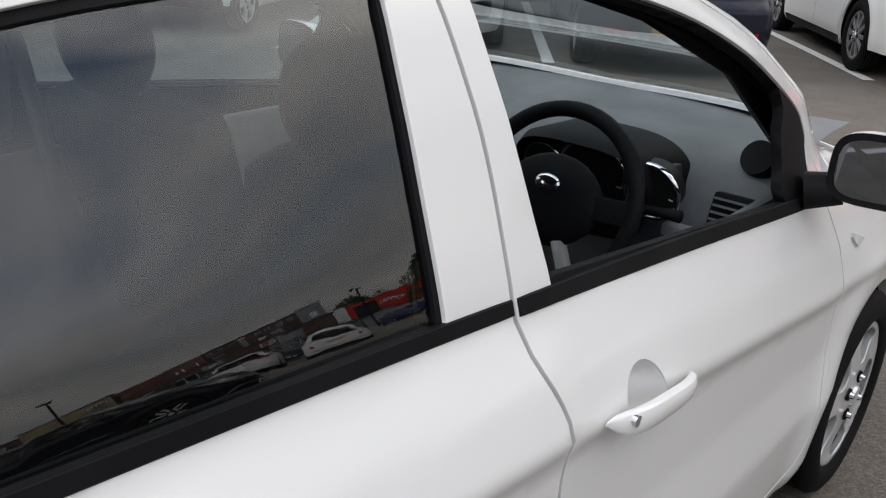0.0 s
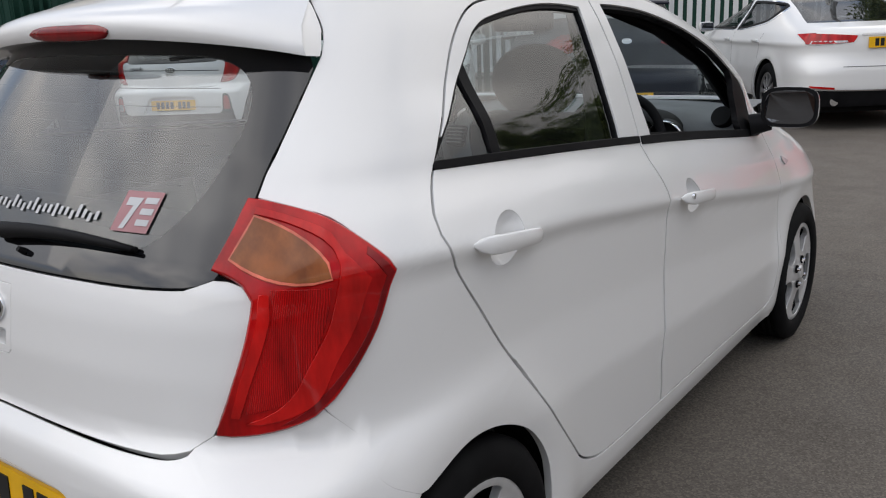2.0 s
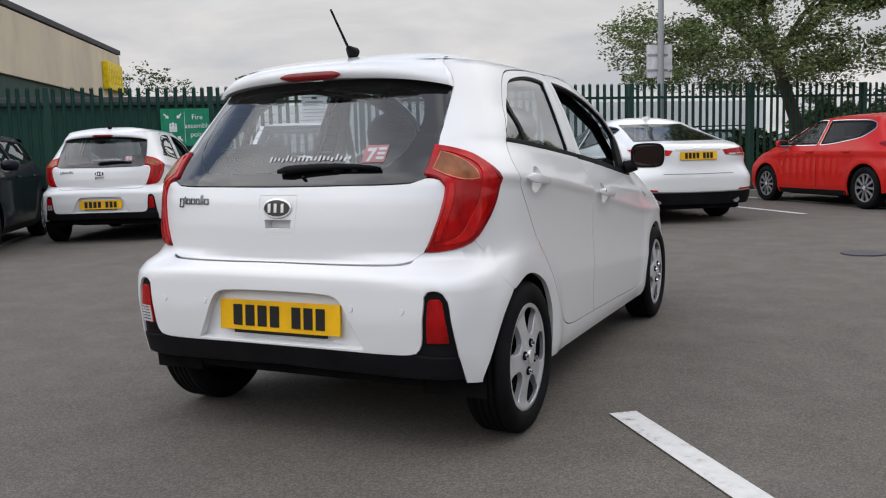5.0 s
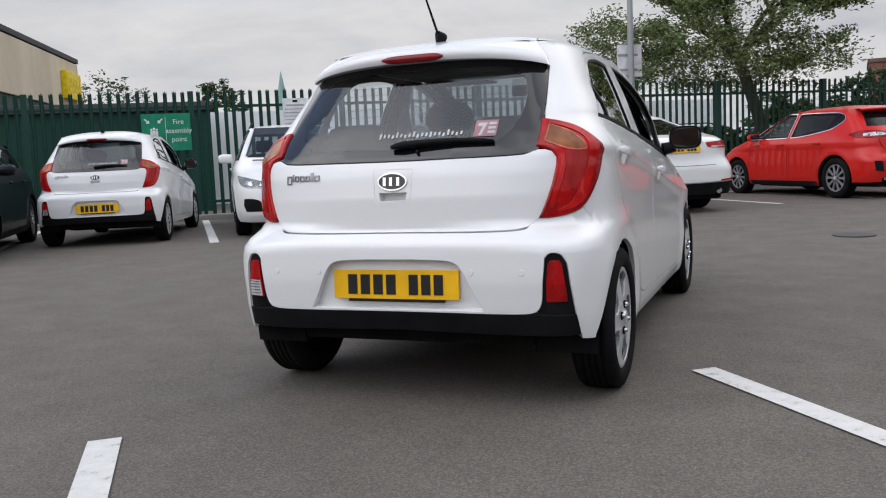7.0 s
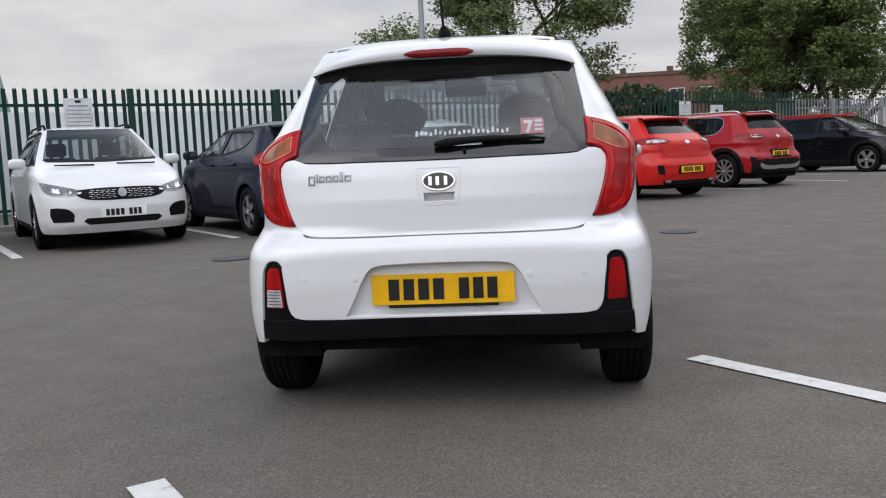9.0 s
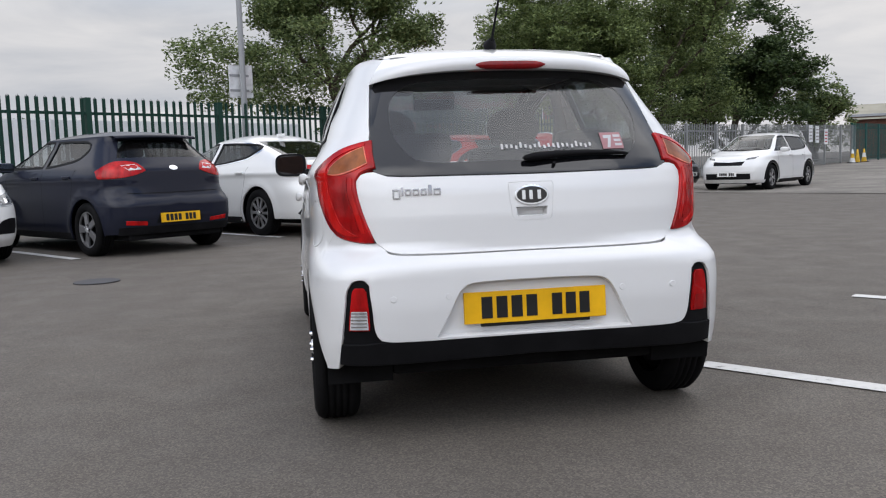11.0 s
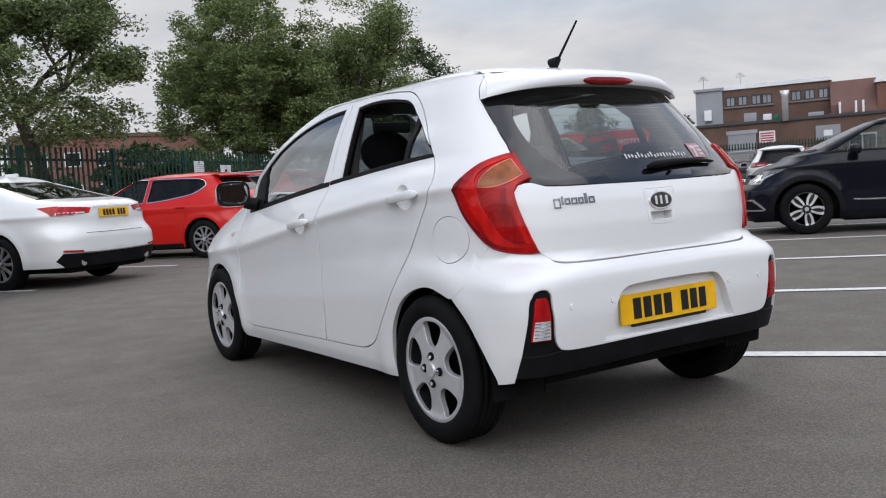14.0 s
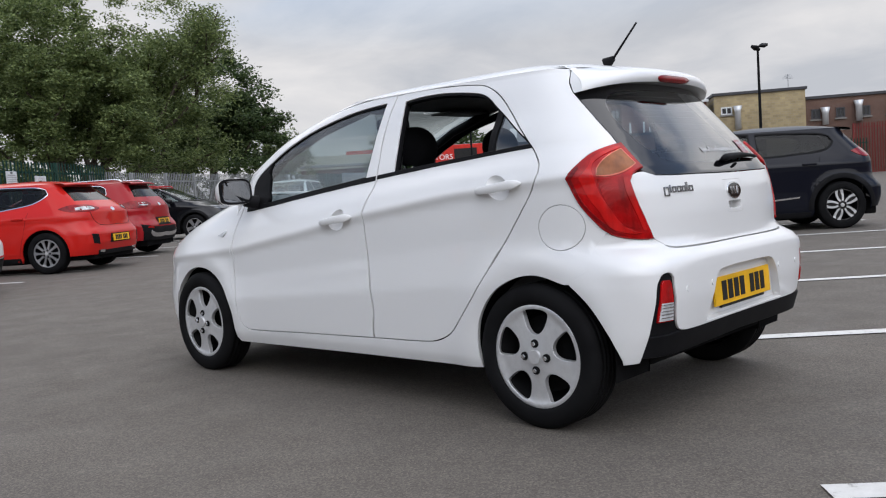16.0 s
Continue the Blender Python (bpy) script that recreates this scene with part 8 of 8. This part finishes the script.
b3 = building("brick_house", along(11.9, .4), 2.9, 7, 5.6, M["brick_red"], "weathered red brick house end", M["white_board"])
st = building("stone_building", along(15.2, -.2), 5.6, 8, 5.85, M["stone_buff"], "buff stone building with a dark flat roof edge", M["felt"], [(.4, 4.6, .7, .5)])
b4 = building("brown_building", along(20.8, .2), 13, 8, 5.2, M["brick_brown"], "long brown brick building with a flat roof", M["felt"], [(.4 + 1.5 * k, 3.9, .55, .65) for k in range(6)], frame_mat=M["felt"])
for bl, x, z0, z1 in ((lo, 5.7, 3.7, 5.6), (st, 1.4, 3.6, 5.1), (b4, 1.2, 3.5, 4.6), (b4, 3.2, 3.6, 4.9)):
    put("flue", mesh_of("flue", *swept([(x, -.3, z0), (x, -.3, z1 - .35), (x, -.3, z1)], [.20, .20, .30], 14), M["silver"]), bl)
for bl, x, z in ((gr, .3, 6.3), (up_b, 1.0, 6.3), (st, 5.0, 6.0)):
    bm = bmesh.new()
    tube(bm, (x, 2, z), (x, 2, z + 1.1), .025, .025, 6)
    for k in range(4):
        tube(bm, (x - .35 + .06 * k, 2, z + .8 + .08 * k), (x + .35 - .06 * k, 2, z + .8 + .08 * k), .015, .015, 5)
    part("roof_aerial", bm, M["post_grey"], bl)
ff = palisade("palisade_fence", 0, 22.0, 0, 2.25, M["fence_green"], "dark green palisade fence before the terrace", level=.1)
ff.matrix_basis = facing(36.5, 32.0, AX)

M["fence_red"] = paint("fence_red", (0.17, 0.022, 0.020), 0.5, 0.3, 0.0, 0.25)
rf = palisade("palisade_fence", 0, 8.0, 0, 3.45, M["fence_red"], "tall dull red palisade fence before the brown building", level=0)
rf.matrix_basis = along(23.4, -1.0)

# plain brick walls added out of view: they darken car reflections and low sky light
for x, y, deg, length in ((-30, -22, 0, 62), (-30, 6, -90, 28), (32, -22, 62, 26)):
    bm = bmesh.new()
    box(bm, 0, length, -.15, .15, -.2, 4.2, .02)
    cw = part("unseen_wall", bm, M["brick_brown"])
    cw.matrix_basis = facing(x, y, deg)
    tagged(cw, "plain brown brick wall, added out of view to darken reflections", "wall", kind="structure")

# church spire on the skyline
bm = bmesh.new()
tube(bm, (0, 0, 0), (0, 0, 10), 3.0, 2.6, 8)
tube(bm, (0, 0, 10), (0, 0, 22.5), 2.4, .05, 8)
M["copper"] = render_wall("green_copper", (0.22, 0.34, 0.32))
spire = part("church_spire", bm, M["copper"], m=Matrix.Translation((-105, 166, 0)))
tagged(spire, "far green copper church spire", "spire")

# manhole covers
for x, y in ((2.0, 5.95), (-2.6, 4.75)):
    bm = bmesh.new()
    tube(bm, (0, 0, .0), (0, 0, .006), .20, .20, 28)
    mh = part("manhole_cover", bm, M["felt"], m=Matrix.Translation((x, y, rise(x, y) + .004)))
    tagged(mh, "dark iron manhole cover let into the asphalt", "manhole cover", "manhole covers")
